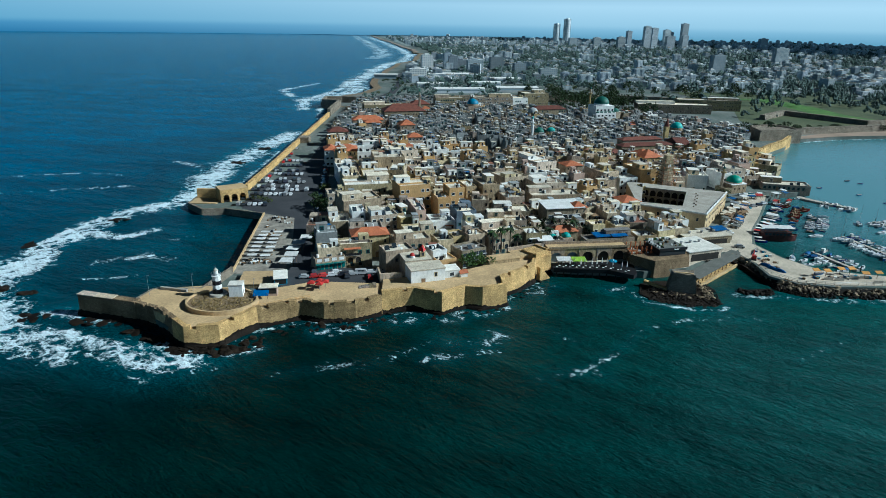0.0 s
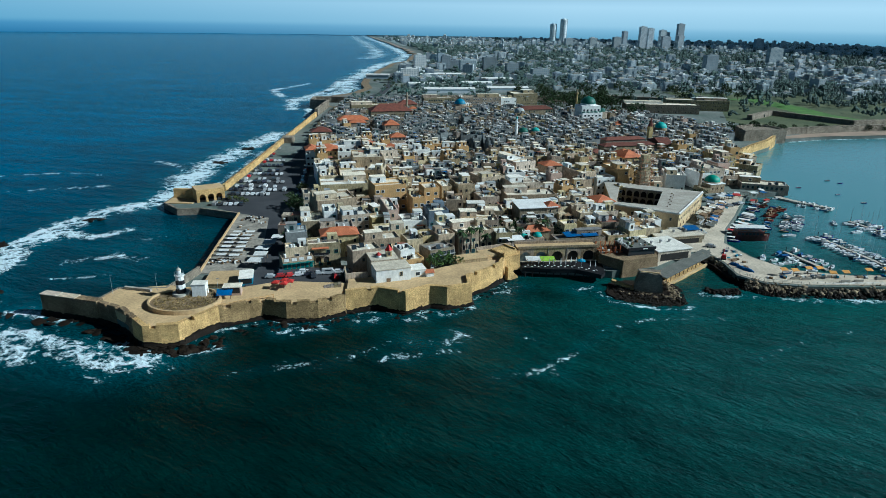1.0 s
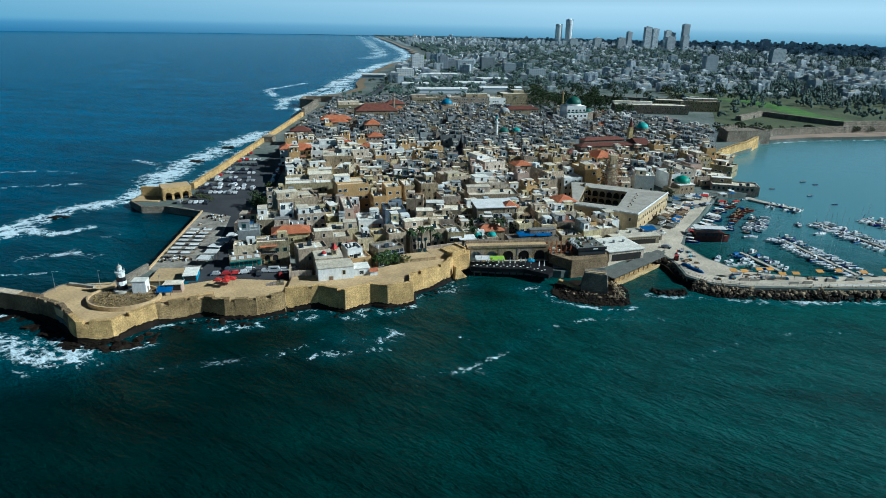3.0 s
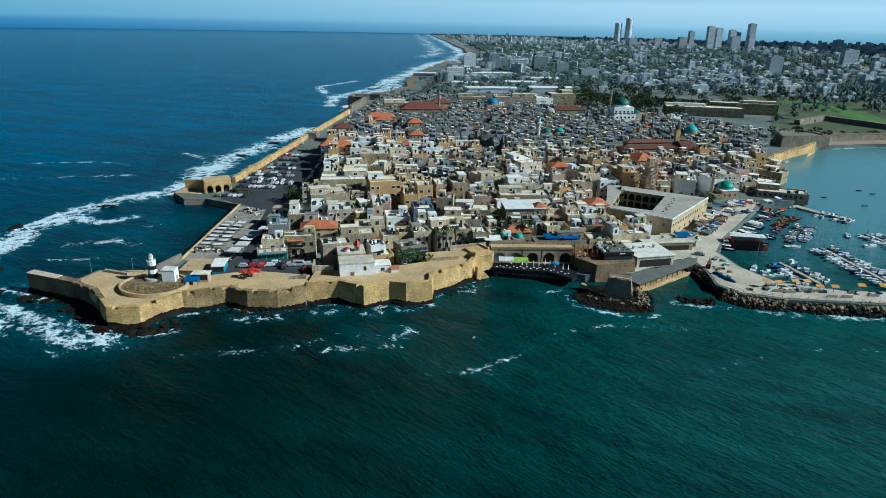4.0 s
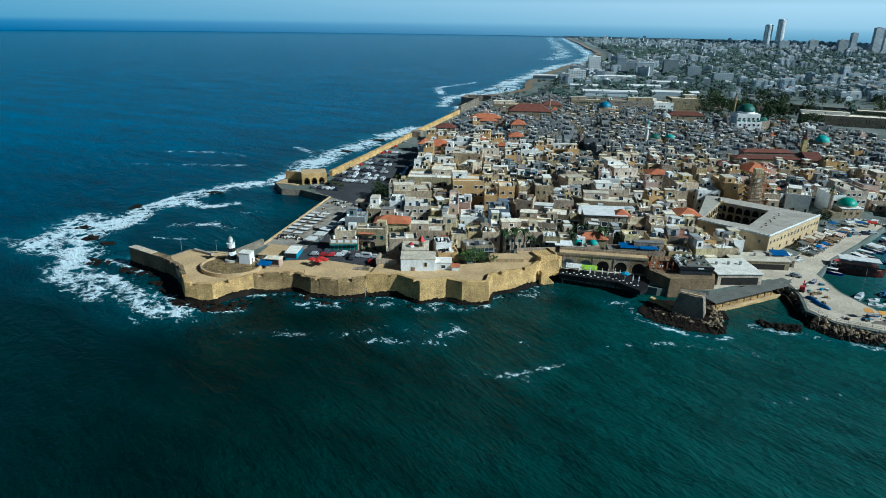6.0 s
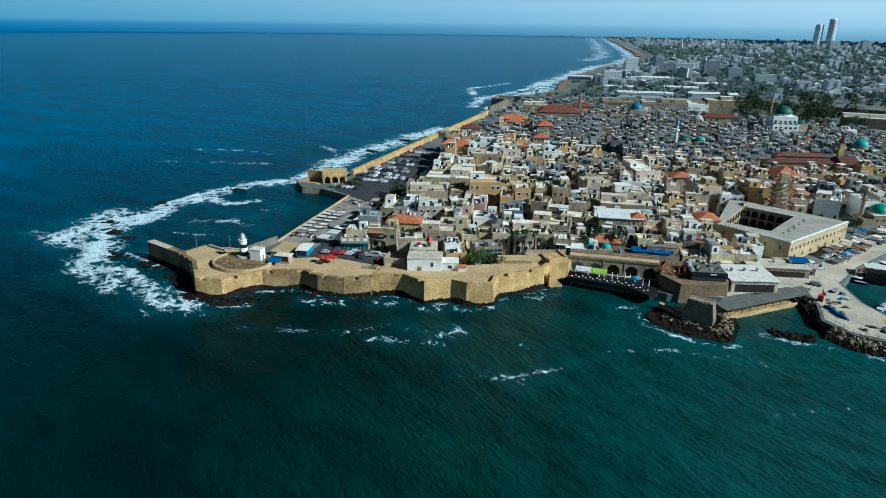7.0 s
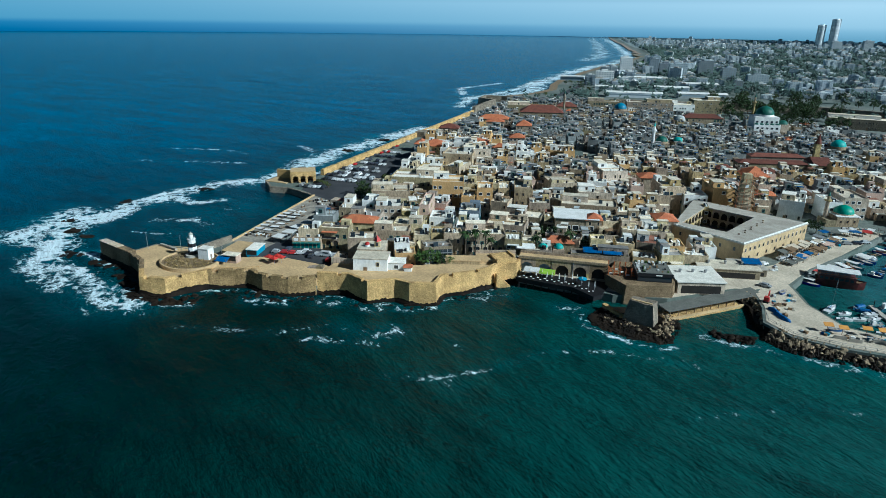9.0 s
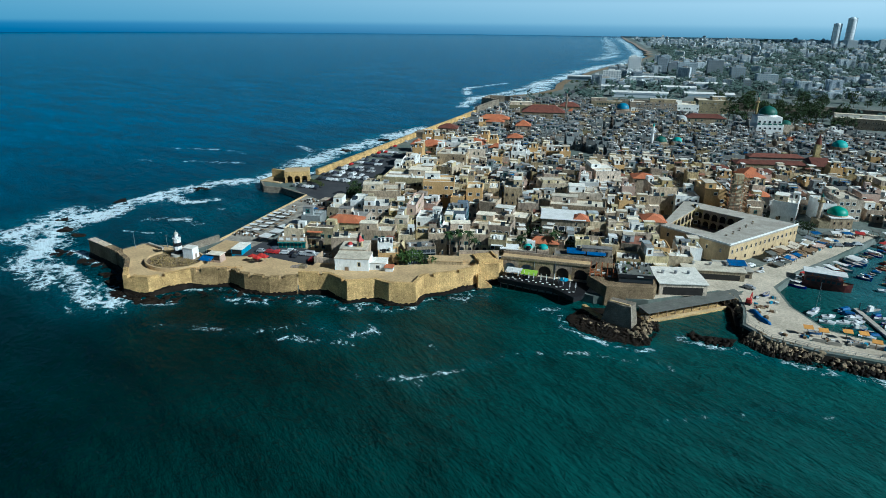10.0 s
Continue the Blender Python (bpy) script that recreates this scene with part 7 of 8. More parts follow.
def house_details():
    """Shop fronts, awnings, arches and balconies of the houses along the front."""
    t, w, d, h = HOUSES["two-storey stone house above teal shop shutters"]
    for i in range(7):
        x = -w / 2 + .9 + i * (w - 1.8) / 6
        part("shutter", slab(x - .6, -.12, 2.3, x + .6, -.004, 4.4), TEAL, t, "teal roller shutter")
    part("shop_awning", slab(-w / 2, -1.2, 4.6, w / 2, -.004, 4.75), TEAL, t)
    for i in range(4):
        x = -w / 2 + 1.5 + i * (w - 3) / 3
        part("wide_window", slab(x - .9, -.1, 5.4, x + .9, -.004, 6.6), WHITE, t, "pale curtained window")
    t, w, d, h = HOUSES["tall dark stone house with balconies"]
    part("balcony", slab(-4.5, -1.6, h - 3.6, 1.5, -.004, h - 3.4), CONCRETE, t)
    part("balcony_rail", slab(-4.5, -1.62, h - 3.4, 1.5, -1.55, h - 2.5), BLACK, t)
    part("awning", slab(-4.7, -1.8, h - .9, 1.7, -.004, h - .75), TILE, t, "orange-red awning")
    part("arch_opening", arch_bay(bmesh.new(), -3.8, -.8, h - 7.0, h - 3.8, h - 5.6, 2.0, -.25, -.004), ASHLAR, t)
    part("arch_opening", arch_bay(bmesh.new(), -.8, 2.2, h - 7.0, h - 3.8, h - 5.6, 2.0, -.25, -.004), ASHLAR, t)
    # near-black sheet painting the shade within the two arches
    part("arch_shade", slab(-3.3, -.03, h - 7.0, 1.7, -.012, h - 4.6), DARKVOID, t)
    t, w, d, h = HOUSES["glazed restaurant house with a grey roof"]
    part("glazing", slab(-w / 2 + .3, -.12, 1.5, w / 2 - .3, -.004, h - .4), GLASS, t)
    for i in range(7):
        x = -w / 2 + .3 + i * (w - .6) / 6
        part("mullion", slab(x - .07, -.2, 1.5, x + .07, -.124, h - .4), METAL, t)
    for z in (h * .45, h * .75):
        part("floor_band", slab(-w / 2, -.9, z, w / 2, -.204, z + .2), METAL, t)
    t, w, d, h = HOUSES["long stone house with arched windows"]
    for i in range(5):
        x = -w / 2 + 2 + i * (w - 4) / 4
        part("arch_surround", arch_bay(bmesh.new(), x - 1.2, x + 1.2, h - 6.5, h - 3.4, h - 5.0, 1.5, -.22, -.004), PLASTER, t)
        part("arch_shade", slab(x - .74, -.03, h - 6.5, x + .74, -.010, h - 4.6), GLASS, t)
    for label, x, wd, m in (("white house with a red awning", .2, 3.2, TILE), ("cream house with a cluttered roof", -.2, 3.5, BLUE_TARP), ("white terrace house with a flat roof", 0, 4, CANVAS), ("stone house with a white roof", 0, 4.5, CANVAS)):
        if label in HOUSES:
            t, w, d, h = HOUSES[label]
            part("front_awning", slab(x * w - wd / 2, -1.5, h - 1.4, x * w + wd / 2, -.004, h - 1.25), m, t)
    # balconies with rails on some fronts
    rr = random.Random(64)
    for label, (t, w, d, h) in list(HOUSES.items())[::4]:
        if w > 7 and h > 7:
            x = rr.uniform(-.2, .2) * w
            part("balcony", slab(x - 1.4, -1.1, h - 3.2, x + 1.4, -.004, h - 3.05), CONCRETE, t)
            part("balcony_rail", slab(x - 1.4, -1.14, h - 3.05, x + 1.4, -1.08, h - 2.2), METAL, t)


house_details()

# ---- the rest of the old town ----
VARIANTS = []


def joined(name, makers, label, category):
    """Many alike buildings, too far off to tell apart, as one object: makers holds (thing, pose) pairs."""
    verts, faces, mats, idx, base = [], [], [], [], 0
    cache = {}
    for t, m in makers:
        if t not in cache:
            rows = []
            for o in t.children_recursive:
                me = o.data
                co = np.empty(len(me.vertices) * 3, np.float32)
                me.vertices.foreach_get("co", co)
                rel = np.array(o.matrix_basis)
                co = np.c_[co.reshape(-1, 3), np.ones(len(co) // 3)] @ rel.T
                rows.append((co, [list(p.vertices) for p in me.polygons], [me.materials[p.material_index] for p in me.polygons]))
            cache[t] = rows
        mm = np.array(m)
        for co, polys, pm in cache[t]:
            verts.append((co @ mm.T)[:, :3])
            faces += [[v + base for v in p] for p in polys]
            for k in pm:
                if k not in mats:
                    mats.append(k)
                idx.append(mats.index(k))
            base += len(co)
    me = bpy.data.meshes.new(name)
    me.from_pydata(np.concatenate(verts).tolist(), [], faces)
    for k in mats:
        me.materials.append(k)
    me.polygons.foreach_set("material_index", idx)
    return tagged(new(name, me), label, category, kind="stuff")


def make_variants():
    rr = random.Random(21)
    walls = [ASHLAR, ASHLAR, PLASTER, PLASTER, GREYSTONE, WHITE, OCHRE, PINK]
    roofs = [SCREED, SCREED, SCREED_W, SCREED_D, SCREED]
    for i in range(32):
        w, d, h = rr.uniform(5.5, 10.5), rr.uniform(6.0, 10.5), rr.choice((3.6, 4.6, 5.6, 6.6, 7.6, 9.0))
        style = "hip" if i in (4, 13) else "flat"
        wall = walls[i % len(walls)] if i < 26 else (COOLSTONE, COOLSTONE, GREYSTONE, COOLSTONE, COOLSTONE)[i % 5]
        roof = roofs[i % len(roofs)] if i < 26 else (SCREED_G, SCREED_D, SCREED_G, SCREED)[i % 4]
        t = thing("house", pose(0, 0, -400), "dense old town house with a flat cluttered roof" if style == "flat" else "old town house with a red tile roof", "house", "old town houses")
        house_parts(t, w, d, h, wall, roof, rr, style, win=0.62, clutter=5, upper=(1, 1, 2, 0)[i % 4], tile=TILE_OLD if i == 4 else TILE, parapet=rr.choice((.3, .6, .8)))
        if style == "flat":
            aw, ah = w * rr.uniform(.4, .8), h * rr.uniform(.45, .75)
            ax = rr.uniform(-1, 1) * (w - aw) / 2
            part("annex", slab(ax - aw / 2, -2.6, -2, ax + aw / 2, -.02, ah), wall, t)
            part("annex_roof", slab(ax - aw / 2 + .2, -2.4, ah, ax + aw / 2 - .2, -.02, ah + .08), rr.choice((roof, SCREED_W, SCREED, TERRA)) if i < 26 else roof, t)
            part_mesh("window", rr.choice(WIN), t, pose(ax, -2.603, max(.5, ah - 2.4)))
        VARIANTS.append((t, w, d, h, style))


make_variants()


def inside(x, y, poly):
    c, j = False, len(poly) - 1
    for i in range(len(poly)):
        (xi, yi), (xj, yj) = poly[i], poly[j]
        if (yi > y) != (yj > y) and x < (xj - xi) * (y - yi) / (yj - yi) + xi:
            c = not c
        j = i
    return c


OLD_TOWN = [(-54, 232), (-56, 262), (-62, 300), (-66, 345), (-84, 430), (-92, 500), (-100, 560), (-102, 700), (-30, 735), (95, 660), (190, 650), (262, 560), (250, 515), (222, 455), (200, 392), (190, 365), (165, 345), (146, 335), (118, 336), (95, 330), (92, 296), (112, 268), (100, 250), (74, 240), (40, 238), (10, 228), (-8, 222), (-28, 224)]


# dark cool mix: cloud shade and haze on the rear town, painted by colour
DARKER = list(range(26, 32)) + [12]


LOW = [i for i, q in enumerate(VARIANTS) if q[3] < 6 and q[4] == "flat" and i < 26]


def fill_town():
    rr = random.Random(33)
    used = {}
    rest = []
    n = 0
    y = 226.0
    while y < 735:
        step = 6.6 if y < 420 else 6.4
        x = -105 + rr.uniform(0, 5)
        while x < 270:
            px, py = x + rr.uniform(-2, 2), y + rr.uniform(-2, 2)
            x += step + rr.uniform(0, 2.2)
            if not inside(px, py + 4, OLD_TOWN) or not inside(px, py, OLD_TOWN):
                continue
            near = min(((px - a) ** 2 + (py + 4 - b_) ** 2) ** .5 - r for a, b_, r in TAKEN)
            if near < 1.3:
                continue
            if noise.noise((px * 0.02, py * 0.02, 1.3)) < -0.42:
                continue
            rear = py > 432 + 40 * noise.noise((px * 0.01, 0, 2.2))
            v = rr.choice(DARKER) if rear and rr.random() < 0.94 else rr.randrange(len(VARIANTS))
            if near < 5.5 and py < 340:
                v = rr.choice(LOW)
            if VARIANTS[v][4] == "hip" and (py < 330 or rr.random() < 0.5):
                v = 0
            t, w, d, h, style = VARIANTS[v]
            lift = rr.uniform(0.0, 3.0) + 3.0 * max(0, noise.noise((px * 0.012, py * 0.012, 7.7)))
            m = pose(px, py, GROUND_Z + min(1.9, lift), 0, 0, 14 + rr.uniform(-9, 9)) @ Matrix.Diagonal((rr.uniform(.9, 1.15) * (.85 if rear else 1), rr.uniform(.9, 1.1) * (.85 if rear else 1), (1.0 + 0.06 * lift) * (1.0 if py < 430 else 0.85), 1))
            if v not in used:
                used[v] = m
            else:
                rest.append((t, m))
            n += 1
        y += 8.3 if y < 420 else 8.0
    joined("old_town_houses", rest, "dense far houses of the old town with flat pale roofs", "houses")
    for v, m in used.items():
        VARIANTS[v][0].matrix_basis = m
    for v, (t, *_) in enumerate(VARIANTS):
        if v not in used:
            for o in (*t.children_recursive, t):
                bpy.data.objects.remove(o)
    return n


# ---- the modern town beyond ----


def block_mesh(w, d, floors, rr, glass=False):
    """A slab block with floor bands, window openings and balconies as real relief."""
    h = floors * 3.1
    bm = bmesh.new()
    box(bm, -w / 2, -d / 2, 0, w / 2, d / 2, h)
    wins = bmesh.new()
    for f in range(floors):
        z = f * 3.1 + 1.0
        for side, length in ((0, w), (1, d), (2, w), (3, d)):
            n_ = max(2, int(length / 3.6))
            for k in range(n_):
                u = -length / 2 + length * (k + .5) / n_
                s = rr.choice((0.6, 0.9, 1.1))
                if side in (0, 2):
                    y = -d / 2 - .06 if side == 0 else d / 2 + .06
                    ring = ((u - s, y, z), (u + s, y, z), (u + s, y, z + 1.5), (u - s, y, z + 1.5))
                else:
                    x = w / 2 + .06 if side == 1 else -w / 2 - .06
                    ring = ((x, u - s, z), (x, u + s, z), (x, u + s, z + 1.5), (x, u - s, z + 1.5))
                wins.faces.new([wins.verts.new(p) for p in ring])
    top = bmesh.new()
    box(top, -w * .2, -d * .25, h, w * .15, d * .25, h + 2.6)
    for _ in range(4):
        x, y = rr.uniform(-w * .45, w * .4), rr.uniform(-d * .45, d * .3)
        box(top, x, y, h, x + 1.5, y + 1.2, h + 1.3)
    bal = bmesh.new()
    for f in range(1, floors):
        for u in (-w * .3, w * .3):
            box(bal, u - 1.8, -d / 2 - 1.4, f * 3.1, u + 1.8, -d / 2, f * 3.1 + 1.0)
    return bm, wins, top, bal


APTS = []


def make_apartments():
    rr = random.Random(8)
    for i, (w, d, fl) in enumerate(((16, 12, 3), (22, 13, 4), (28, 12, 4), (18, 14, 6), (24, 14, 8), (14, 12, 2), (36, 13, 4), (20, 18, 10), (12, 10, 2), (30, 20, 2))):
        body, wins, top, bal = block_mesh(w, d, fl, rr)
        t = thing("apartment_building", pose(0, 0, -400), "pale flat-roofed apartment building of the modern town", "building", "modern town blocks")
        part("wall", body, (APT, APT_W, APT_W)[i % 3], t)
        tagged(part("glazing", wins, PALE_GLASS, t), kind="stuff")
        part("roof_plant", top, WHITE if i % 2 else CONCRETE, t)
        if fl >= 4:
            tagged(part("balcony_tier", bal, APT, t), kind="stuff")
        APTS.append((t, w, d, fl))


make_apartments()


def coast_x(y):
    for (ax, ay), (bx, by) in zip(COAST_WEST, COAST_WEST[1:]):
        if ay <= y <= by:
            return ax + (bx - ax) * (y - ay) / (by - ay)
    return COAST_WEST[-1][0] if y > 1000 else -120


TREE_SPOTS = []


def fill_modern():
    rr = random.Random(44)
    used, rest, n = set(), [], 0
    y = 770.0
    while y < 3900:
        k = (y - 700) / 3200
        x = coast_x(y) + 52
        far_x = 500 + (y - 700) * 0.80
        while x < min(far_x, 2300):
            px, py = x + rr.uniform(-6, 6), y + rr.uniform(-9, 9)
            x += rr.uniform(13, 26) * (1 + 0.7 * k)
            green = noise.noise((px * 0.0035, py * 0.0035, 4.4))
            if 770 < py < 930 and 90 < px < 420:
                continue
            if inside(px, py, [(340, 600), (560, 600), (560, 900), (340, 900)]):
                if rr.random() < .5:
                    TREE_SPOTS.append((px, py))
                continue
            if py < 1010 and px < 130:
                if rr.random() < .35:
                    TREE_SPOTS.append((px, py))
                continue
            if rr.random() < (0.30 if green < 0.08 else 0.72):
                TREE_SPOTS.append((px, py))
                continue
            i = rr.choice((0, 1, 1, 2, 2, 3, 4, 5, 6, 8, 9) if y < 2200 else (0, 1, 2, 3, 4, 4, 6, 7))
            if y > 2600 and rr.random() < 0.3:
                continue
            m = pose(px, py, GROUND_Z - 0.2, 0, 0, rr.choice((8, 8, 98, 20, -10)) + rr.uniform(-4, 4)) @ Matrix.Scale(rr.uniform(.5, .85), 4)
            t = APTS[i][0]
            if i not in used:
                used.add(i)
                t.matrix_basis = m
            elif n < 40:
                copy_thing(t, m)
            else:
                rest.append((t, m))
            n += 1
        y += rr.uniform(18, 27) * (1 + 0.9 * k)
    joined("modern_town_blocks", rest, "far apartment blocks of the modern town in haze", "buildings")
    for i, a in enumerate(APTS):
        if i not in used:
            a[0].matrix_basis = pose(200 + 40 * i, 1200, GROUND_Z)


def tower(x, y, w, d, h, material, label, rot=8, slant=0.0):
    t = thing("tower_block", pose(x, y, GROUND_Z, 0, 0, rot), label, "tower", "far towers")
    rr = random.Random(int(x))
    body, wins, top, bal = block_mesh(w, d, int(h / 3.1), rr)
    part("wall", body, material, t)
    tagged(part("glazing", wins, PALE_GLASS, t), kind="stuff")
    part("roof_plant", top, material, t)
    if slant:
        bm = slab(-w / 2, -d / 2, h + 0.1, w / 2, d / 2, h + slant)
        for v in bm.verts:
            if v.co.z > h + 1 and v.co.x < 0:
                v.co.z -= slant * 0.8
        part("crown", bm, material, t)


def round_tower(x, y, r, h, label):
    """A curved high-rise: rounded shaft, floor bands, stepped crown."""
    t = thing("tower_block", pose(x, y, GROUND_Z), label, "tower", "far towers")
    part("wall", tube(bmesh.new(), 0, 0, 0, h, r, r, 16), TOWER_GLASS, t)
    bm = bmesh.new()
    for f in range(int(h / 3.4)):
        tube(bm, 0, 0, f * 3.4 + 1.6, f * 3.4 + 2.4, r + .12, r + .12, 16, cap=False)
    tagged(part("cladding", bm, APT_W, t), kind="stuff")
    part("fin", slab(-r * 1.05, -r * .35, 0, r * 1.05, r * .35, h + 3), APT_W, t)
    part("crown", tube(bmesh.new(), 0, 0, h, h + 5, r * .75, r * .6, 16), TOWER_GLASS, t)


def far_towers():
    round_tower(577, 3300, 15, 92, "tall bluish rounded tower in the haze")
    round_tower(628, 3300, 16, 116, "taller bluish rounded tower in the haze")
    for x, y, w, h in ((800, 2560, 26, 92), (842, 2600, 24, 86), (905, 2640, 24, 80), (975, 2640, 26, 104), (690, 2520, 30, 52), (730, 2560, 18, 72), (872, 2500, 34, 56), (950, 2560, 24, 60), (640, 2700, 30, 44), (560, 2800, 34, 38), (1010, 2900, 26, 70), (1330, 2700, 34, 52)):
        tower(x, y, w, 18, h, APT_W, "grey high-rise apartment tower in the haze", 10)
    for x, y, w, h in ((-45, 1057, 28, 21), (-34, 1259, 22, 34), (16, 1241, 16, 32), (58, 1225, 30, 26), (34, 1330, 26, 20), (104, 1290, 26, 30), (140, 1205, 22, 24), (8, 1420, 16, 28), (178, 1110, 30, 20), (560, 1320, 26, 40), (860, 1650, 36, 46)):
        tower(x, y, w, 16, h, APT if x > 0 else WHITE, "pale apartment block near the shore", 10)
    for x, y, w, d, h in ((18, 872, 70, 16, 6), (100, 900, 60, 18, 6), (8, 1120, 78, 18, 7), (96, 1030, 50, 20, 8), (-22, 942, 40, 14, 6), (60, 962, 46, 15, 7)):
        t = thing("warehouse", pose(x, y, GROUND_Z, 0, 0, 10), "long low shed with a whitish roof near the shore", "shed", "shore sheds")
        part("wall", slab(-w / 2, -d / 2, 0, w / 2, d / 2, h), APT_W, t)
        part("roof", gable(bmesh.new(), -w / 2, -d / 2, w / 2, d / 2, h, 1.6), WHITE, t)
        tagged(part("glazing", slab(-w * .46, -d / 2 - .05, h * .5, w * .46, -d / 2 - .004, h * .75), PALE_GLASS, t), kind="stuff")
    t = thing("pavilion", pose(-100, 1085, GROUND_Z, 0, 0, 4), "white seaside pavilion on the rocky point", "pavilion")
    part("wall", slab(-19, -9, -1, 19, 9, 6), APT, t)
    part("glazing", slab(-18, -9.05, 1.5, 18, -9.004, 4.6), PALE_GLASS, t)
    part("roof", slab(-20, -10, 6, 20, 10, 7.2), WHITE, t)


fill_town()
fill_modern()
far_towers()

# ---- cars ----


def car_variant(paint, L=4.3, W=1.75, H=1.45, van=False, label="parked car"):
    t = thing("car", pose(0, 0, -300), label, "car", "parked cars")
    bm = bmesh.new()
    prof = [(-L / 2, .35), (-L / 2, .75), (-L * .44, .9), (-L * .36, H if van else H * .66), (-L * .30, H), (L * .16, H), (L * .30, H * .66), (L * .46, H * .6), (L / 2, .6), (L / 2, .35)]
    if van:
        prof = [(-L / 2, .35), (-L / 2, H * .9), (-L * .46, H), (L * .25, H), (L * .38, H * .62), (L * .47, H * .55), (L / 2, .55), (L / 2, .35)]
    a, b_ = ([bm.verts.new((x, s * W / 2 * (1 if z < 1.0 else .86), z)) for x, z in prof] for s in (-1, 1))
    k = len(prof)
    for i in range(k):
        j = (i + 1) % k
        bm.faces.new((a[i], a[j], b_[j], b_[i]))
    bm.faces.new(a[::-1]); bm.faces.new(b_)
    part("body", bm, paint, t)
    w = bmesh.new()
    for s in (-1, 1):
        y = s * W / 2 * .9
        box(w, -L * .28, min(y, y + s * .02), H * .68, L * .18, max(y, y + s * .02), H * .92)
    part("side_window", w, GLASS, t)
    part("windscreen", slab(L * .20, -W * .38, H * .68, L * .27, W * .38, H * .90), GLASS, t)
    for x in (-L * .3, L * .3):
        for s in (-1, 1):
            wb = tube(bmesh.new(), 0, 0, -.1, .1, .32, .32, 10)
            part("wheel", wb, RUBBER, t, m=pose(x, s * (W / 2 - .08), .32, 90))
    return t


def cars():
    rr = random.Random(77)
    kinds = [car_variant(CAR_W, label="white car parked on asphalt"), car_variant(CAR_W, 4.0, 1.7, 1.5, label="silver hatchback parked on asphalt"), car_variant(CAR_D, label="dark car parked on asphalt"), car_variant(CAR_D, 4.6, 1.8, 1.7, label="dark family car parked on asphalt"), car_variant(CAR_R, 4.2, label="red car parked on asphalt"), car_variant(CAR_W, 5.0, 1.95, 2.1, True, "white van parked on asphalt")]
    odds = [0, 0, 1, 1, 2, 2, 2, 3, 0, 5, 4, 3, 1]
    spots = []
    # rows across the car park
    for y, x0, x1 in ((306, -111, -97), (318, -112, -104), (326, -108, -84), (336, -112, -82), (343, -111, -84), (354, -112, -86), (361, -111, -90), (374, -112, -92), (383, -111, -96), (398, -112, -97), (413, -112, -100)):
        x = x0
        while x < x1:
            if rr.random() < .86:
                spots.append((x, y + rr.uniform(-.5, .5), 95 + rr.uniform(-5, 5), 3.05))
            x += 2.7
    # along the street by the houses
    y = 262.0
    while y < 470:
        x = -61.5 - (y - 262) * .135
        if rr.random() < .55:
            spots.append((x - rr.uniform(2.2, 3), y, 118 + rr.uniform(-8, 8), 3.05))
        if rr.random() < .35 and y > 330:
            spots.append((-110 - (y - 330) * .03, y, 94, 3.05))
        y += 3.4
    for i in range(9):
        spots.append((-57 + i * 3.4 + rr.uniform(-.5, .5), 205.5 + i * .75, 15 + rr.uniform(-8, 8), 5.2))
    for x, y in ((-54, 210), (-51, 200.5), (-46, 210.5), (-38, 211), (-33, 206), (-33, 211), (-41.5, 207)):
        spots.append((x, y, rr.choice((10, 100)), 5.2))
    for x, y, r in ((121.5, 272, 50), (124, 275, 50), (120, 266, 70), (122.5, 251, -20), (131, 285, 50), (134, 289, 55), (140, 300, 55), (148, 314, 10), (152, 315, 12), (156, 315, 10), (160, 317, 12), (164, 319, 12), (168, 322, 20), (132, 353, 10), (138, 356, 10), (126, 349, 10)):
        spots.append((x, y, r, 3.07))
    used = set()
    for x, y, r, z in spots:
        i = rr.choice(odds)
        m = pose(x, y, z, 0, 0, r)
        if i in used:
            copy_thing(kinds[i], m)
        else:
            used.add(i)
            kinds[i].matrix_basis = m
    for i, k in enumerate(kinds):
        if i not in used:
            k.matrix_basis = pose(-100 + 3 * i, 425, 3.05, 0, 0, 95)


cars()

# ---- boats ----


def hull(L, W, H, mat_, t, deck):
    bm = bmesh.new()
    st = [(-.5, .8, .0), (-.25, 1.0, .0), (.1, 1.0, .05), (.35, .65, .2), (.5, .04, .45)]
    rows = []
    for u, wf, lift in st:
        x = u * L
        rows.append([bm.verts.new(p) for p in ((x, -W / 2 * wf, H * (1 + lift * .6)), (x * .96, -W / 2 * wf * .7, -.25), (x * .96, W / 2 * wf * .7, -.25), (x, W / 2 * wf, H * (1 + lift * .6)))])
    for a, b_ in zip(rows, rows[1:]):
        for i in range(3):
            bm.faces.new((a[i], a[i + 1], b_[i + 1], b_[i]))
    bm.faces.new(rows[0]); bm.faces.new(rows[-1][::-1])
    part("hull", bm, mat_, t)
    bm = bmesh.new()
    low = [[bm.verts.new((u * L * .97, s * W / 2 * wf * .9, H * (.86 + lift * .5))) for s in (-1, 1)] for u, wf, lift in st]
    for a, b_ in zip(low, low[1:]):
        bm.faces.new((a[0], b_[0], b_[1], a[1]))
    part("deck", bm, deck, t)


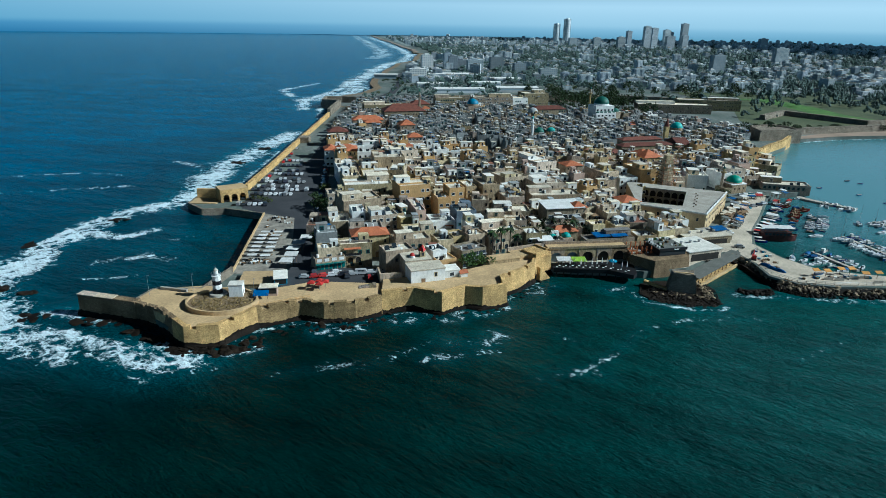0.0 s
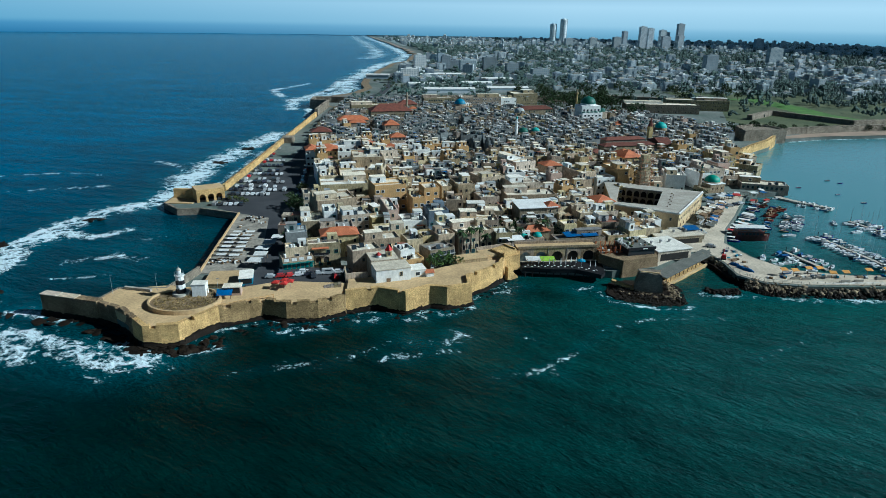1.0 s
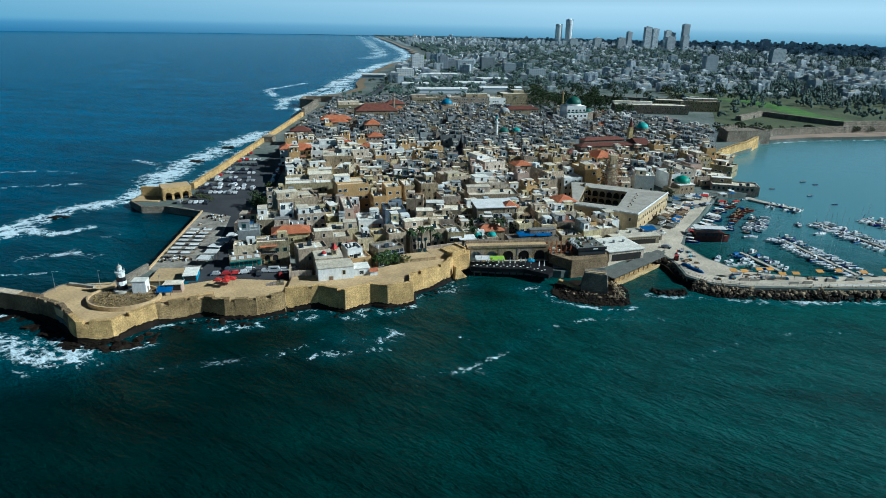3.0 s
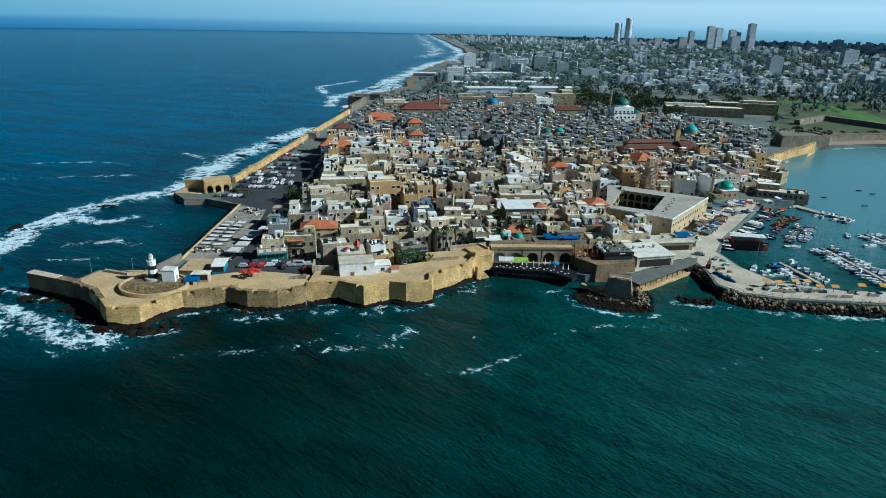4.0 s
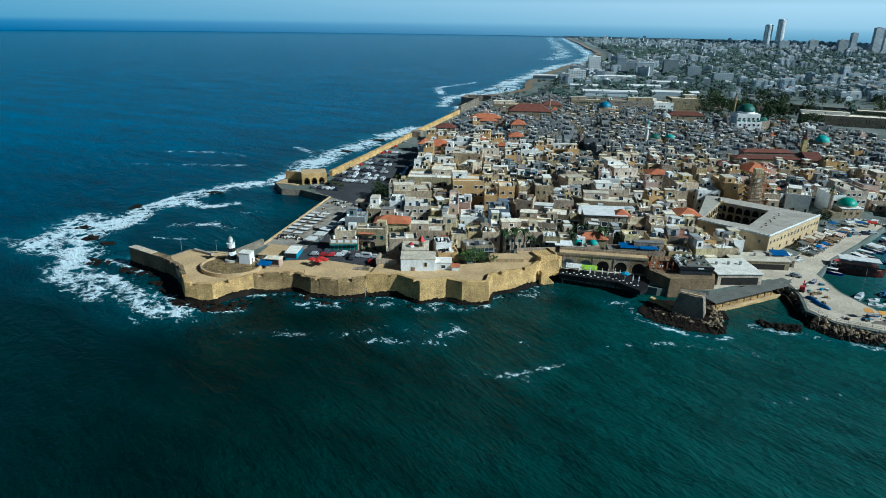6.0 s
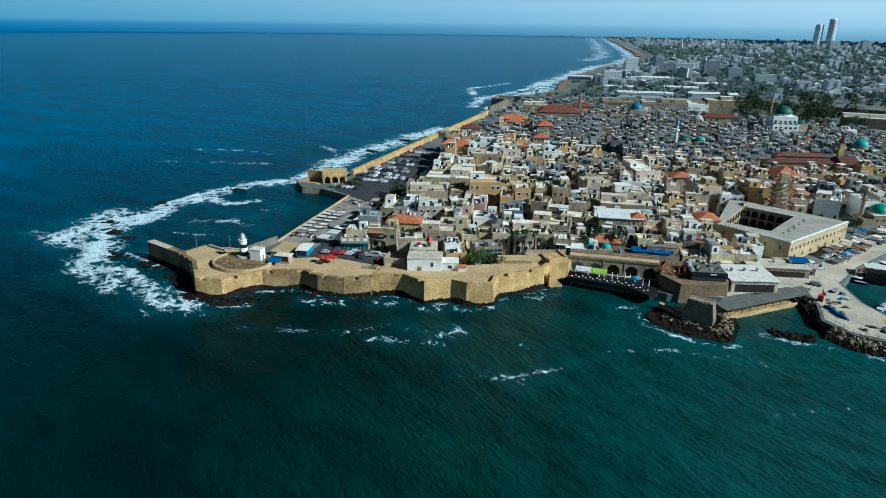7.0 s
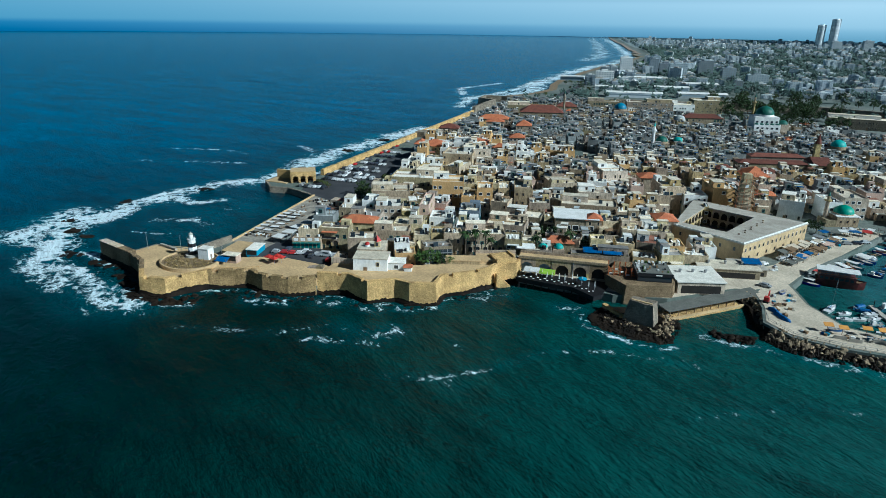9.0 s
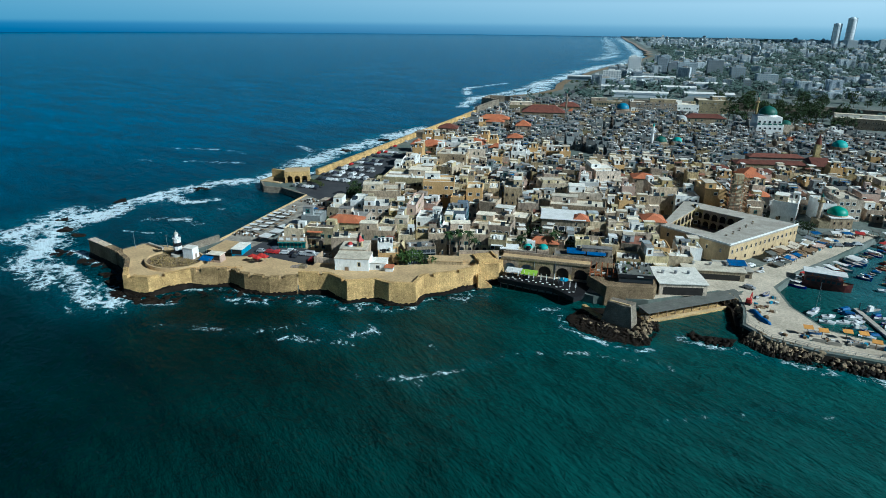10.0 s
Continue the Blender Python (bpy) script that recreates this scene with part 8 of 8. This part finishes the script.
def boat_variant(kind):
    t = thing("boat", pose(0, 0, -300), "", "boat", "harbour boats")
    if kind == "sail":
        tagged(t, "white sailing yacht with a bare mast")
        hull(10.5, 3.1, 1.1, GEL, t, GEL)
        part("cabin", slab(-1.5, -.9, .95, 2.4, .9, 1.6, .2), GEL, t)
        part("mast", beam(bmesh.new(), (.8, 0, 1.2), (.8, 0, 14.5), .07), METAL, t)
        part("boom", beam(bmesh.new(), (.7, 0, 2.3), (-3.8, 0, 2.2), .14), BLUE_TARP, t)
        part("spreader", beam(bmesh.new(), (.8, -1.0, 8), (.8, 1.0, 8), .04), METAL, t)
        part("stay", beam(bmesh.new(), (.8, 0, 14.3), (5.0, 0, 1.5), .02, 3), METAL, t)
    elif kind == "motor":
        tagged(t, "white motor boat with a windscreen")
        hull(7.5, 2.6, 1.0, GEL, t, GEL)
        part("cabin", slab(-.4, -.95, .85, 2.0, .95, 1.5, .3), GEL, t)
        part("windscreen", slab(-.55, -.8, 1.3, -.42, .8, 1.7), GLASS, t)
        part("engine", slab(-4.1, -.25, .5, -3.7, .25, 1.4), BLACK, t)
    elif kind == "fish":
        tagged(t, "blue fishing boat with a small wheelhouse")
        hull(8.0, 2.7, 1.1, GEL_B, t, BOATWOOD)
        part("wheelhouse", slab(-2.6, -.8, .95, -.8, .8, 2.8), WHITE, t)
        part("window", slab(-.82, -.6, 1.9, -.77, .6, 2.5), GLASS, t)
        part("mast", beam(bmesh.new(), (1.2, 0, 1), (1.2, 0, 4.5), .06), WOOD, t)
    elif kind == "fish_red":
        tagged(t, "worn red fishing boat with a small wheelhouse")
        hull(7.5, 2.6, 1.1, RED_PAINT, t, WOOD)
        part("wheelhouse", slab(-2.4, -.75, .95, -.9, .75, 2.6), WOOD, t)
        part("mast", beam(bmesh.new(), (1.2, 0, 1), (1.2, 0, 4.0), .06), WOOD, t)
    elif kind == "row_dark":
        tagged(t, "small dark wooden boat with nets aboard")
        hull(5.8, 2.0, .75, TEAL, t, WOOD)
        part("net", slab(-1.9, -.7, .6, -.3, .7, 1.0, .2), EARTH, t)
    elif kind == "covered":
        tagged(t, "moored boat under a faded blue cover")
        hull(6.4, 2.3, .9, GEL_B, t, BOATWOOD)
        part("cover", slab(-2.8, -.95, .8, 1.6, .95, 1.5, .35), BLUE_TARP, t)
    elif kind == "row":
        tagged(t, "small open wooden boat afloat")
        hull(5.2, 1.9, .7, GEL_B, t, BOATWOOD)
        part("thwart", slab(-.4, -.75, .6, 0, .75, .68), WOOD, t)
        part("thwart", slab(1.0, -.6, .62, 1.3, .6, .7), WOOD, t)
    else:
        tagged(t, "canopied excursion boat with a white awning")
        hull(11.5, 3.4, 1.1, GEL_B if kind == "tour" else HULL_RED, t, BOATWOOD)
        for x in (-4, -1.2, 1.6):
            for s in (-1, 1):
                part("post", beam(bmesh.new(), (x, s * 1.3, .9), (x, s * 1.3, 3.0), .05), METAL, t)
        part("awning", slab(-4.6, -1.6, 3.0, 2.3, 1.6, 3.15), CANVAS if kind == "tour" else RED_PAINT, t)
    return t


def boats():
    rr = random.Random(91)
    kinds = {k: boat_variant(k) for k in ("sail", "motor", "fish", "row", "tour", "tour_red", "fish_red", "row_dark", "covered")}
    used = set()

    def put(k, x, y, r):
        m = pose(x, y, .1, 0, 0, r) @ Matrix.Scale(rr.uniform(.68, .95), 4)
        if k in used:
            copy_thing(kinds[k], m)
        else:
            used.add(k)
            kinds[k].matrix_basis = m

    def along(a, b_, gap, off, mix, skip=.12, turn=0.0):
        a, b_ = Vector(a), Vector(b_)
        d = (b_ - a).normalized()
        nrm = Vector((-d.y, d.x))
        yaw = math.degrees(math.atan2(nrm.y, nrm.x))
        s = gap * .6
        while s < (b_ - a).length:
            for side in (-1, 1):
                if rr.random() > skip and (off[0] if side < 0 else off[1]):
                    p = a + d * s + nrm * side * (off[0] if side < 0 else off[1])
                    put(rr.choice(mix), p.x, p.y, yaw + (180 if side < 0 else 0) + rr.uniform(-9, 9) * (1 if gap > 3.4 else 3.0) + turn)
            s += gap * rr.uniform(.9, 1.15)

    mix_m = ("motor", "covered", "sail", "fish", "row", "motor", "row_dark")
    mix_s = ("sail", "motor", "sail", "motor", "fish")
    for a, b_, mix in (((156.7, 254), (163.2, 232), mix_m), ((183.5, 276), (192.8, 229), mix_s), ((215, 301), (229, 255), mix_s), ((245, 310), (275, 258), mix_s)):
        p = thing("floating_pier", None, "narrow grey floating pier in the marina", "pier", "marina piers")
        d = (Vector(b_) - Vector(a)).normalized()
        n_ = Vector((-d.y, d.x)) * .9
        q = [Vector(a) - n_, Vector(b_) - n_, Vector(b_) + n_, Vector(a) + n_]
        part("deck", prism(bmesh.new(), [tuple(v) for v in q], .1, .7), CONCRETE, p)
        for i in range(4):
            v = Vector(a).lerp(Vector(b_), i / 3)
            part("pile", tube(bmesh.new(), v.x + n_.x * 1.25, v.y + n_.y * 1.25, -1, 2.6, .16, .16, 6), BLACK, p)
        along(a, b_, 2.9, (4.8, 4.8), mix, .06)
    # small craft packed below the quay
    along((150, 289), (178, 333), 2.6, (4.2, 0), ("row", "fish_red", "motor", "row_dark", "tour", "covered"), .1)
    along((157, 290), (182, 331), 2.7, (8.5, 0), ("row_dark", "fish", "covered", "row", "fish_red"), .1)
    along((160, 288), (178, 318), 2.8, (13, 0), ("row", "motor", "fish", "row_dark"), .1)
    along((164, 292), (180, 318), 2.9, (16.5, 0), ("motor", "motor", "fish", "row"), .15)
    along((172, 310), (188, 326), 3.2, (5, 5), ("row", "fish_red", "row_dark", "fish_red"), .1, 20)
    for i, k in enumerate(("tour", "tour", "tour_red", "tour", "tour")):
        put(k, 139.5 + i * 2.9, 268.5 + i * 4.6, -28 + rr.uniform(-4, 4))
    along((206, 334), (219, 321), 3.0, (3.2, 3.6), ("motor", "row", "fish", "motor"), .1)
    for x, y, r, k in ((190, 336.5, 40, "tour_red"), (186, 331, 60, "fish"), (199, 344, 10, "motor"), (185, 338, 55, "fish_red"), (181, 334, 50, "tour_red"), (193, 341, 30, "fish_red"), (204, 350, 10, "row"), (212.5, 366, 5, "fish"), (228, 372, -10, "row"), (243, 356, 15, "row"), (247, 338, -5, "row"), (258, 392, 5, "row"), (262, 385, 0, "row"), (292, 352, 5, "fish"), (283, 340, 40, "row"), (205, 297, 70, "sail"), (171, 276, 10, "sail"), (208, 283, 20, "sail"), (216, 287, 15, "sail"), (143, 245, 60, "sail"), (147, 243, 30, "motor"), (151, 240, 20, "motor"), (155, 237, 20, "fish"), (146, 238, 10, "motor"), (151, 233, 5, "row"), (156, 231, 0, "motor"), (175, 289, -10, "motor")):
        put(k, x, y, r)
    # boats ashore on the breakwater and quay
    for x, y, r, k in ((128, 247, 60, "row"), (140, 221, 10, "row"), (150, 218.5, -5, "row"), (135, 283, 40, "motor"), (147, 305, 60, "row"), (150, 309, 50, "fish"), (144, 300, 55, "motor"), (165, 340, 15, "motor"), (172, 344, 12, "row")):
        m = pose(x, y, 3.35, 0, 0, r)
        copy_thing(kinds[k], m)
    p = thing("harbour_pier", None, "low concrete pier with moored boats at the harbour mouth", "pier")
    part("deck", prism(bmesh.new(), [(199, 346), (204, 338.5), (219, 322), (221, 324), (207, 341), (203, 349)], -1.0, .95), CONCRETE, p)
    # the big excursion ship
    t = thing("ship", pose(150.0, 270.8, .1, 0, 0, -4) @ Matrix.Scale(.87, 4), "large dark red excursion ship with a white canopy", "ship")
    hull(19, 6.0, 3.0, HULL_RED, t, WOOD)
    part("superstructure", slab(-8.8, -2.7, 2.6, 5.4, 2.7, 5.2), HULL_RED, t)
    for i in range(7):
        part("window", slab(-8.2 + i * 1.9, -2.75, 3.4, -6.9 + i * 1.9, -2.704, 4.5), GLASS, t)
    for i in range(7):
        for s in (-1, 1):
            part("post", beam(bmesh.new(), (-8.6 + i * 2.3, s * 2.5, 5.2), (-8.6 + i * 2.3, s * 2.5, 7.2), .07), WOOD_RED, t)
    part("canopy", slab(-9.8, -3.2, 7.2, 6.6, 3.2, 7.45), CANVAS, t)
    part("rail", slab(-9.2, -2.9, 5.7, 6.0, -2.82, 5.95), WOOD_RED, t)
    # orange sunshades and benches on the breakwater
    for x, y in ((137.5, 219.2), (141.5, 218.6), (148.2, 220.8), (152.5, 221.2), (155, 216.5), (160.5, 217.2), (171, 219.8), (179, 221), (188, 219.8), (198, 222), (206, 221)):
        s = thing("sunshade", pose(x, y, 3.1, 0, 0, rr.uniform(-6, 10)), "tilted orange sunshade on a post", "sunshade", "breakwater sunshades")
        part("post", tube(bmesh.new(), 0, .5, 0, 2.6, .1, .1, 6), WOOD, s)
        bm = slab(-1.9, -1.1, 2.6, 1.9, 1.3, 2.75)
        for v in bm.verts:
            v.co.z += v.co.y * .22
        for v in bm.verts:
            v.co.x *= .72
            v.co.y *= .72
        part("shade", bm, ORANGE, s)
        b_ = thing("bench", pose(x + 2.8, y - 3.4, 3.1, 0, 0, 2), "concrete bench and wall on the breakwater", "bench", "breakwater benches")
        part("seat", slab(-1.8, -.3, 0, 1.8, .3, .5), CONCRETE, b_)
        part("back", slab(-1.8, -.5, 0, 1.8, -.304, 1.1), CONCRETE, b_)
    r_ = thing("railing", None, "metal railing along the breakwater edge", "railing", kind="structure")
    pts = [(120.6, 229), (121, 220.5), (127.3, 213.2), (140, 210.8), (170, 210.8), (230, 214)]
    for a, b_ in zip(pts, pts[1:]):
        for z in (3.6, 4.1):
            part("rail", beam(bmesh.new(), (*a, z), (*b_, z), .05, 4), METAL, r_)
        k = max(1, int((Vector(b_) - Vector(a)).length / 3))
        for i in range(k):
            v = Vector(a).lerp(Vector(b_), i / k)
            part("post", slab(v.x - .06, v.y - .06, 3.0, v.x + .06, v.y + .06, 4.15), CONCRETE, r_)
    heap = random.Random(29)
    for i in range(46):
        f = heap.random()
        x, y = (heap.uniform(122, 131), heap.uniform(226, 252)) if f < .3 else ((heap.uniform(128, 200), heap.uniform(215.5, 219.5)) if f < .6 else (heap.uniform(128, 160), 0))
        if not y:
            y = 272 + (x - 128) * 1.55 + heap.uniform(-4, 5)
        k = thing("gear_heap", pose(x, y, 3.1, 0, 0, heap.uniform(0, 180)), "heap of fishing gear and crates on the quay", "fishing gear", "quay gear")
        part("crate", slab(-.6, -.4, 0, .6, .4, .7), heap.choice((CONCRETE, WOOD, BLUE_PAINT, WHITE)), k)
        bm = bmesh.new()
        bmesh.ops.create_icosphere(bm, subdivisions=1, radius=1)
        sx, sy = heap.uniform(.7, 1.7), heap.uniform(.6, 1.1)
        for v in bm.verts:
            v.co = Vector((v.co.x * sx + 1.2, v.co.y * sy, max(0, v.co.z) * heap.uniform(.5, .9)))
        part("net", bm, heap.choice((EARTH, CANVAS, BLUE_TARP, BLACK, DUST)), k)
    for x, y, s_ in ((123.5, 229.5, 2.6), (126.0, 224.0, 2.8), (124.5, 226.5, 2.0)):
        c = thing("covered_boat", pose(x, y, 3.1, 0, 0, -50), "boat ashore under a blue tarpaulin", "covered boat")
        bm = bmesh.new()
        bmesh.ops.create_icosphere(bm, subdivisions=2, radius=1)
        for v in bm.verts:
            v.co = Vector((v.co.x * s_, v.co.y * 1.0, max(0, v.co.z) * 1.1 + .15 * noise.noise(v.co * 3)))
        part("tarpaulin", bm, BLUE_TARP, c)
    e = thing("excavator", pose(121.8, 236.5, 3.1, 0, 0, 70), "small red excavator on the breakwater", "excavator")
    part("tracks", slab(-1.3, -.9, 0, 1.3, .9, .6), BLACK, e)
    part("cab", slab(-1.0, -.8, .6, .6, .8, 2.0), RED_PAINT, e)
    part("boom", beam(bmesh.new(), (.5, 0, 1.2), (2.2, 0, 3.6), .18), RED_PAINT, e)
    part("arm", beam(bmesh.new(), (2.2, 0, 3.6), (3.2, 0, 1.2), .14), RED_PAINT, e)


boats()

# ---- trees ----


def tree_variant(h, spread, leaf, seed, label, clumps=46):
    rr = random.Random(seed)
    t = thing("tree", pose(0, 0, -300), label, "tree", "trees")
    bm = bmesh.new()
    tube(bm, 0, 0, 0, h * .5, .22, .12, 7)
    for i in range(5):
        a = i * 1.26 + rr.random()
        beam(bm, (0, 0, h * .35), (math.cos(a) * spread * .6, math.sin(a) * spread * .6, h * .72), .07, 5)
    part("trunk", bm, BARK, t)
    bm = bmesh.new()
    for _ in range(clumps):
        a, q = rr.uniform(0, 6.28), rr.random() ** .5
        zc = h * rr.uniform(.42, .98)
        k = spread * q * (1.15 - abs(zc / h - .66) * 1.3)
        c = Vector((math.cos(a) * k, math.sin(a) * k, zc))
        for _ in range(16):
            d = Vector((rr.gauss(0, 1), rr.gauss(0, 1), rr.gauss(0, .8))).normalized() * rr.uniform(.25, .95) * spread * .26
            s = spread * rr.uniform(.05, .1)
            u = Vector((rr.gauss(0, 1), rr.gauss(0, 1), rr.gauss(0, 1))).normalized() * s
            w = Vector((rr.gauss(0, 1), rr.gauss(0, 1), rr.gauss(0, 1))).normalized() * s
            bm.faces.new([bm.verts.new(c + d + q_) for q_ in (u, w, -u, -w)])
    part("crown", bm, leaf, t)
    return t


def palm(x, y, z, h, label="tall date palm among the houses"):
    t = thing("palm", pose(x, y, z), label, "palm", "palms")
    part("trunk", tube(bmesh.new(), 0, 0, 0, h, .28, .2, 8), BARK, t)
    rr = random.Random(int(x * 7 + y))
    bm = bmesh.new()
    for i in range(26):
        a, up = i * 2.4, rr.uniform(-.3, .9)
        last = None
        for k in range(6):
            f = k / 5
            r = 2.6 * f
            zz = h + up * r * .8 - 1.1 * f * f * 1.8
            wdt = .42 * math.sin(math.pi * min(.98, f + .06))
            side = Vector((-math.sin(a), math.cos(a), 0)) * wdt
            c = Vector((math.cos(a) * r, math.sin(a) * r, zz))
            now = (bm.verts.new(c - side), bm.verts.new(c + side - Vector((0, 0, .12))))
            if last:
                bm.faces.new((last[0], last[1], now[1], now[0]))
            last = now
    part("crown", bm, LEAF, t)


def trees():
    rr = random.Random(55)
    kinds = [tree_variant(7, 3.6, LEAF, 1, "dark broad-leaved tree among houses"), tree_variant(10, 4.6, LEAF, 2, "tall dark evergreen tree"), tree_variant(6, 3.2, LEAF_Y, 3, "olive green tree beside a wall"), tree_variant(12, 2.2, LEAF, 4, "slim dark cypress between buildings", 40), tree_variant(5, 3.2, LEAF_G, 6, "fresh green shrub in the walled garden")]
    spots = []
    for x, y, z, k, s in ((-57, 241, 3, 0, 1.0), (-53, 244, 3, 0, .9), (-60, 246, 3, 0, .8), (2.5, 214.0, 6.0, 4, 1.0), (5.5, 215.5, 6.0, 4, 1.15), (9.0, 217.0, 6.0, 0, .6), (12.0, 218.5, 6.0, 4, .6), (-70.5, 302, 3, 0, 1.1), (-67, 299, 3, 0, .9), (36, 262, 3, 0, 1.1), (41, 264, 3, 0, 1.1), (33, 265, 3, 0, .9), (45, 262, 3, 1, .9), (57, 257, 3, 0, 1.0), (49, 266, 3, 0, 1.0), (-68, 296, 3, 0, .9), (-65, 290, 3, 0, .8), (-71, 332, 3, 2, .9), (-73, 336, 3, 2, .8), (-102, 313, 3, 2, .6), (-99, 311, 3, 2, .55), (-96, 309, 3, 2, .5), (-106, 315, 3, 2, .5), (150, 330, 3, 0, .8), (147, 333, 3, 0, .7)):
        spots.append((k, x, y, z, s))
    # dark grove behind the great mosque, trees by the moat and the land wall
    for _ in range(44):
        x, y = rr.uniform(112, 225), rr.uniform(640, 790)
        if (x - 106) ** 2 + (y - 755) ** 2 < 900:
            continue
        spots.append((rr.choice((0, 1, 1)), x, y, 3, rr.uniform(1.4, 2.1)))
    for _ in range(16):
        spots.append((0, rr.uniform(268, 312), rr.uniform(552, 580), 3 + rr.uniform(0, 2), rr.uniform(.8, 1.3)))
    for _ in range(36):
        spots.append((rr.choice((0, 1, 2)), rr.uniform(110, 420), rr.uniform(770, 930), 3, rr.uniform(1.1, 1.9)))
    for _ in range(14):
        spots.append((0, rr.uniform(330, 430), rr.uniform(585, 592), 3, rr.uniform(.6, .9)))
    for _ in range(22):
        y = rr.uniform(770, 1100)
        spots.append((rr.choice((0, 2)), coast_x(y) + rr.uniform(14, 60), y, 3, rr.uniform(.5, .9)))
    far = []
    for x, y in TREE_SPOTS:
        if y > 2650 and rr.random() < .75:
            continue
        for _ in range(4 if y < 1700 else 5):
            s = rr.uniform(.8, 1.4) * (1.0 if y < 1700 else 1.35)
            (spots if y < 1000 and len(spots) < 130 else far).append((rr.choice((0, 0, 1, 2, 3)), x + rr.uniform(-14, 14), y + rr.uniform(-14, 14), 3, s))
    for _ in range(260):
        x, y = rr.uniform(310, 900), rr.uniform(640, 960)
        if y > 600 + (x - 420) * .18 + 40 and not (356 < x < 475 and 620 < y < 865):
            far.append((rr.choice((0, 0, 1, 2)), x, y, 3, rr.uniform(.7, 1.5)))
    used = set()
    for k, x, y, z, s in spots:
        m = pose(x, y, z, 0, 0, rr.uniform(0, 360)) @ Matrix.Scale(s, 4)
        if k in used:
            copy_thing(kinds[k], m)
        else:
            used.add(k)
            kinds[k].matrix_basis = m
    # far trees: simple ragged crowns in one object
    bm_v, bm_f = [], []
    for k, x, y, z, s in far:
        base = len(bm_v)
        h, sp = (7, 10, 6, 12)[k] * s, (3.6, 4.6, 3.2, 2.2)[k] * s
        for _ in range(9):
            a, q = rr.uniform(0, 6.28), rr.random() ** .5 * sp * .8
            c = Vector((x + math.cos(a) * q, y + math.sin(a) * q, z + h * rr.uniform(.3, .85)))
            r = sp * rr.uniform(.3, .55)
            b0 = len(bm_v)
            for p in ((1, 0, 0), (-.5, .87, 0), (-.5, -.87, 0), (0, 0, 1.0), (0, 0, -.8)):
                bm_v.append(c + Vector(p) * r * rr.uniform(.7, 1.3))
            for f in ((0, 1, 3), (1, 2, 3), (2, 0, 3), (1, 0, 4), (2, 1, 4), (0, 2, 4)):
                bm_f.append([b0 + i for i in f])
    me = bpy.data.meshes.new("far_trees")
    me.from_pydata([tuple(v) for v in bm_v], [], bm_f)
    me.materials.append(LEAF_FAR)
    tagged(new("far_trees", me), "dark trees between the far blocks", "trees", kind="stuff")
    for x, y, z, h in ((13.4, 232.0, 6, 9.0), (17.0, 233.6, 6, 10.0), (20.6, 234.8, 6, 9.4), (23.4, 233.6, 6, 7.2), (50.5, 254, 5, 8.0), (38.5, 247, 5, 7)):
        palm(x, y, z, h)


trees()


def quay_stalls():
    """Fish stalls and sheds under the caravanserai's outer wall, market tents by the mosque."""
    rr = random.Random(77)
    a, b_ = Vector((115.5, 271.6)), Vector((145.0, 314.3))
    d = (b_ - a).normalized()
    out = Vector((d.y, -d.x))
    for i in range(13):
        f = .42 + .62 * i / 12
        p = a.lerp(b_, f) + out * (3.2 + rr.uniform(-.5, 2.0))
        roof = rr.choice((CANVAS, WOOD, GREY_SHEET, METAL, DUST, BLACK))
        stall("market_stall", p.x, p.y, 3.07, rr.uniform(3, 4.6), rr.uniform(2.4, 4), rr.uniform(2.3, 3.2), 55 + rr.uniform(-12, 12), None, roof, "weathered market stall under the stone wall", "stall", True, rr.uniform(.2, .6))
    for i in range(12):
        x, y = 152 + i * 3.6 + rr.uniform(-1.5, 1.5), 326.5 + i * 1.5 + rr.uniform(-2.5, 2.5)
        stall("market_tent", x, y, 3.07, rr.uniform(2.2, 3.4), rr.uniform(2.2, 3), rr.uniform(2.1, 2.7), rr.uniform(-40, 40), None, rr.choice((CANVAS, BLUE_TARP, CANVAS, RED_PAINT, GREY_SHEET)), "small canvas tent on the harbour quay", "tent", True, rr.uniform(0, .5))
    for i in range(14):
        x, y = 131 + i * 1.75 + rr.uniform(-1, 1), 281 + i * 3.0 + rr.uniform(-1, 1)
        stall("boat_shelter", x + 3.5, y - 1.0, 3.07, rr.uniform(2.4, 4.0), rr.uniform(2.2, 3.2), rr.uniform(1.2, 2.6), 55 + rr.uniform(-20, 20), None, rr.choice((CANVAS, GREY_SHEET, WOOD, PINK, BLUE_TARP)), "makeshift shelter beside the moored boats", "shelter", True, rr.uniform(0, .5))


quay_stalls()
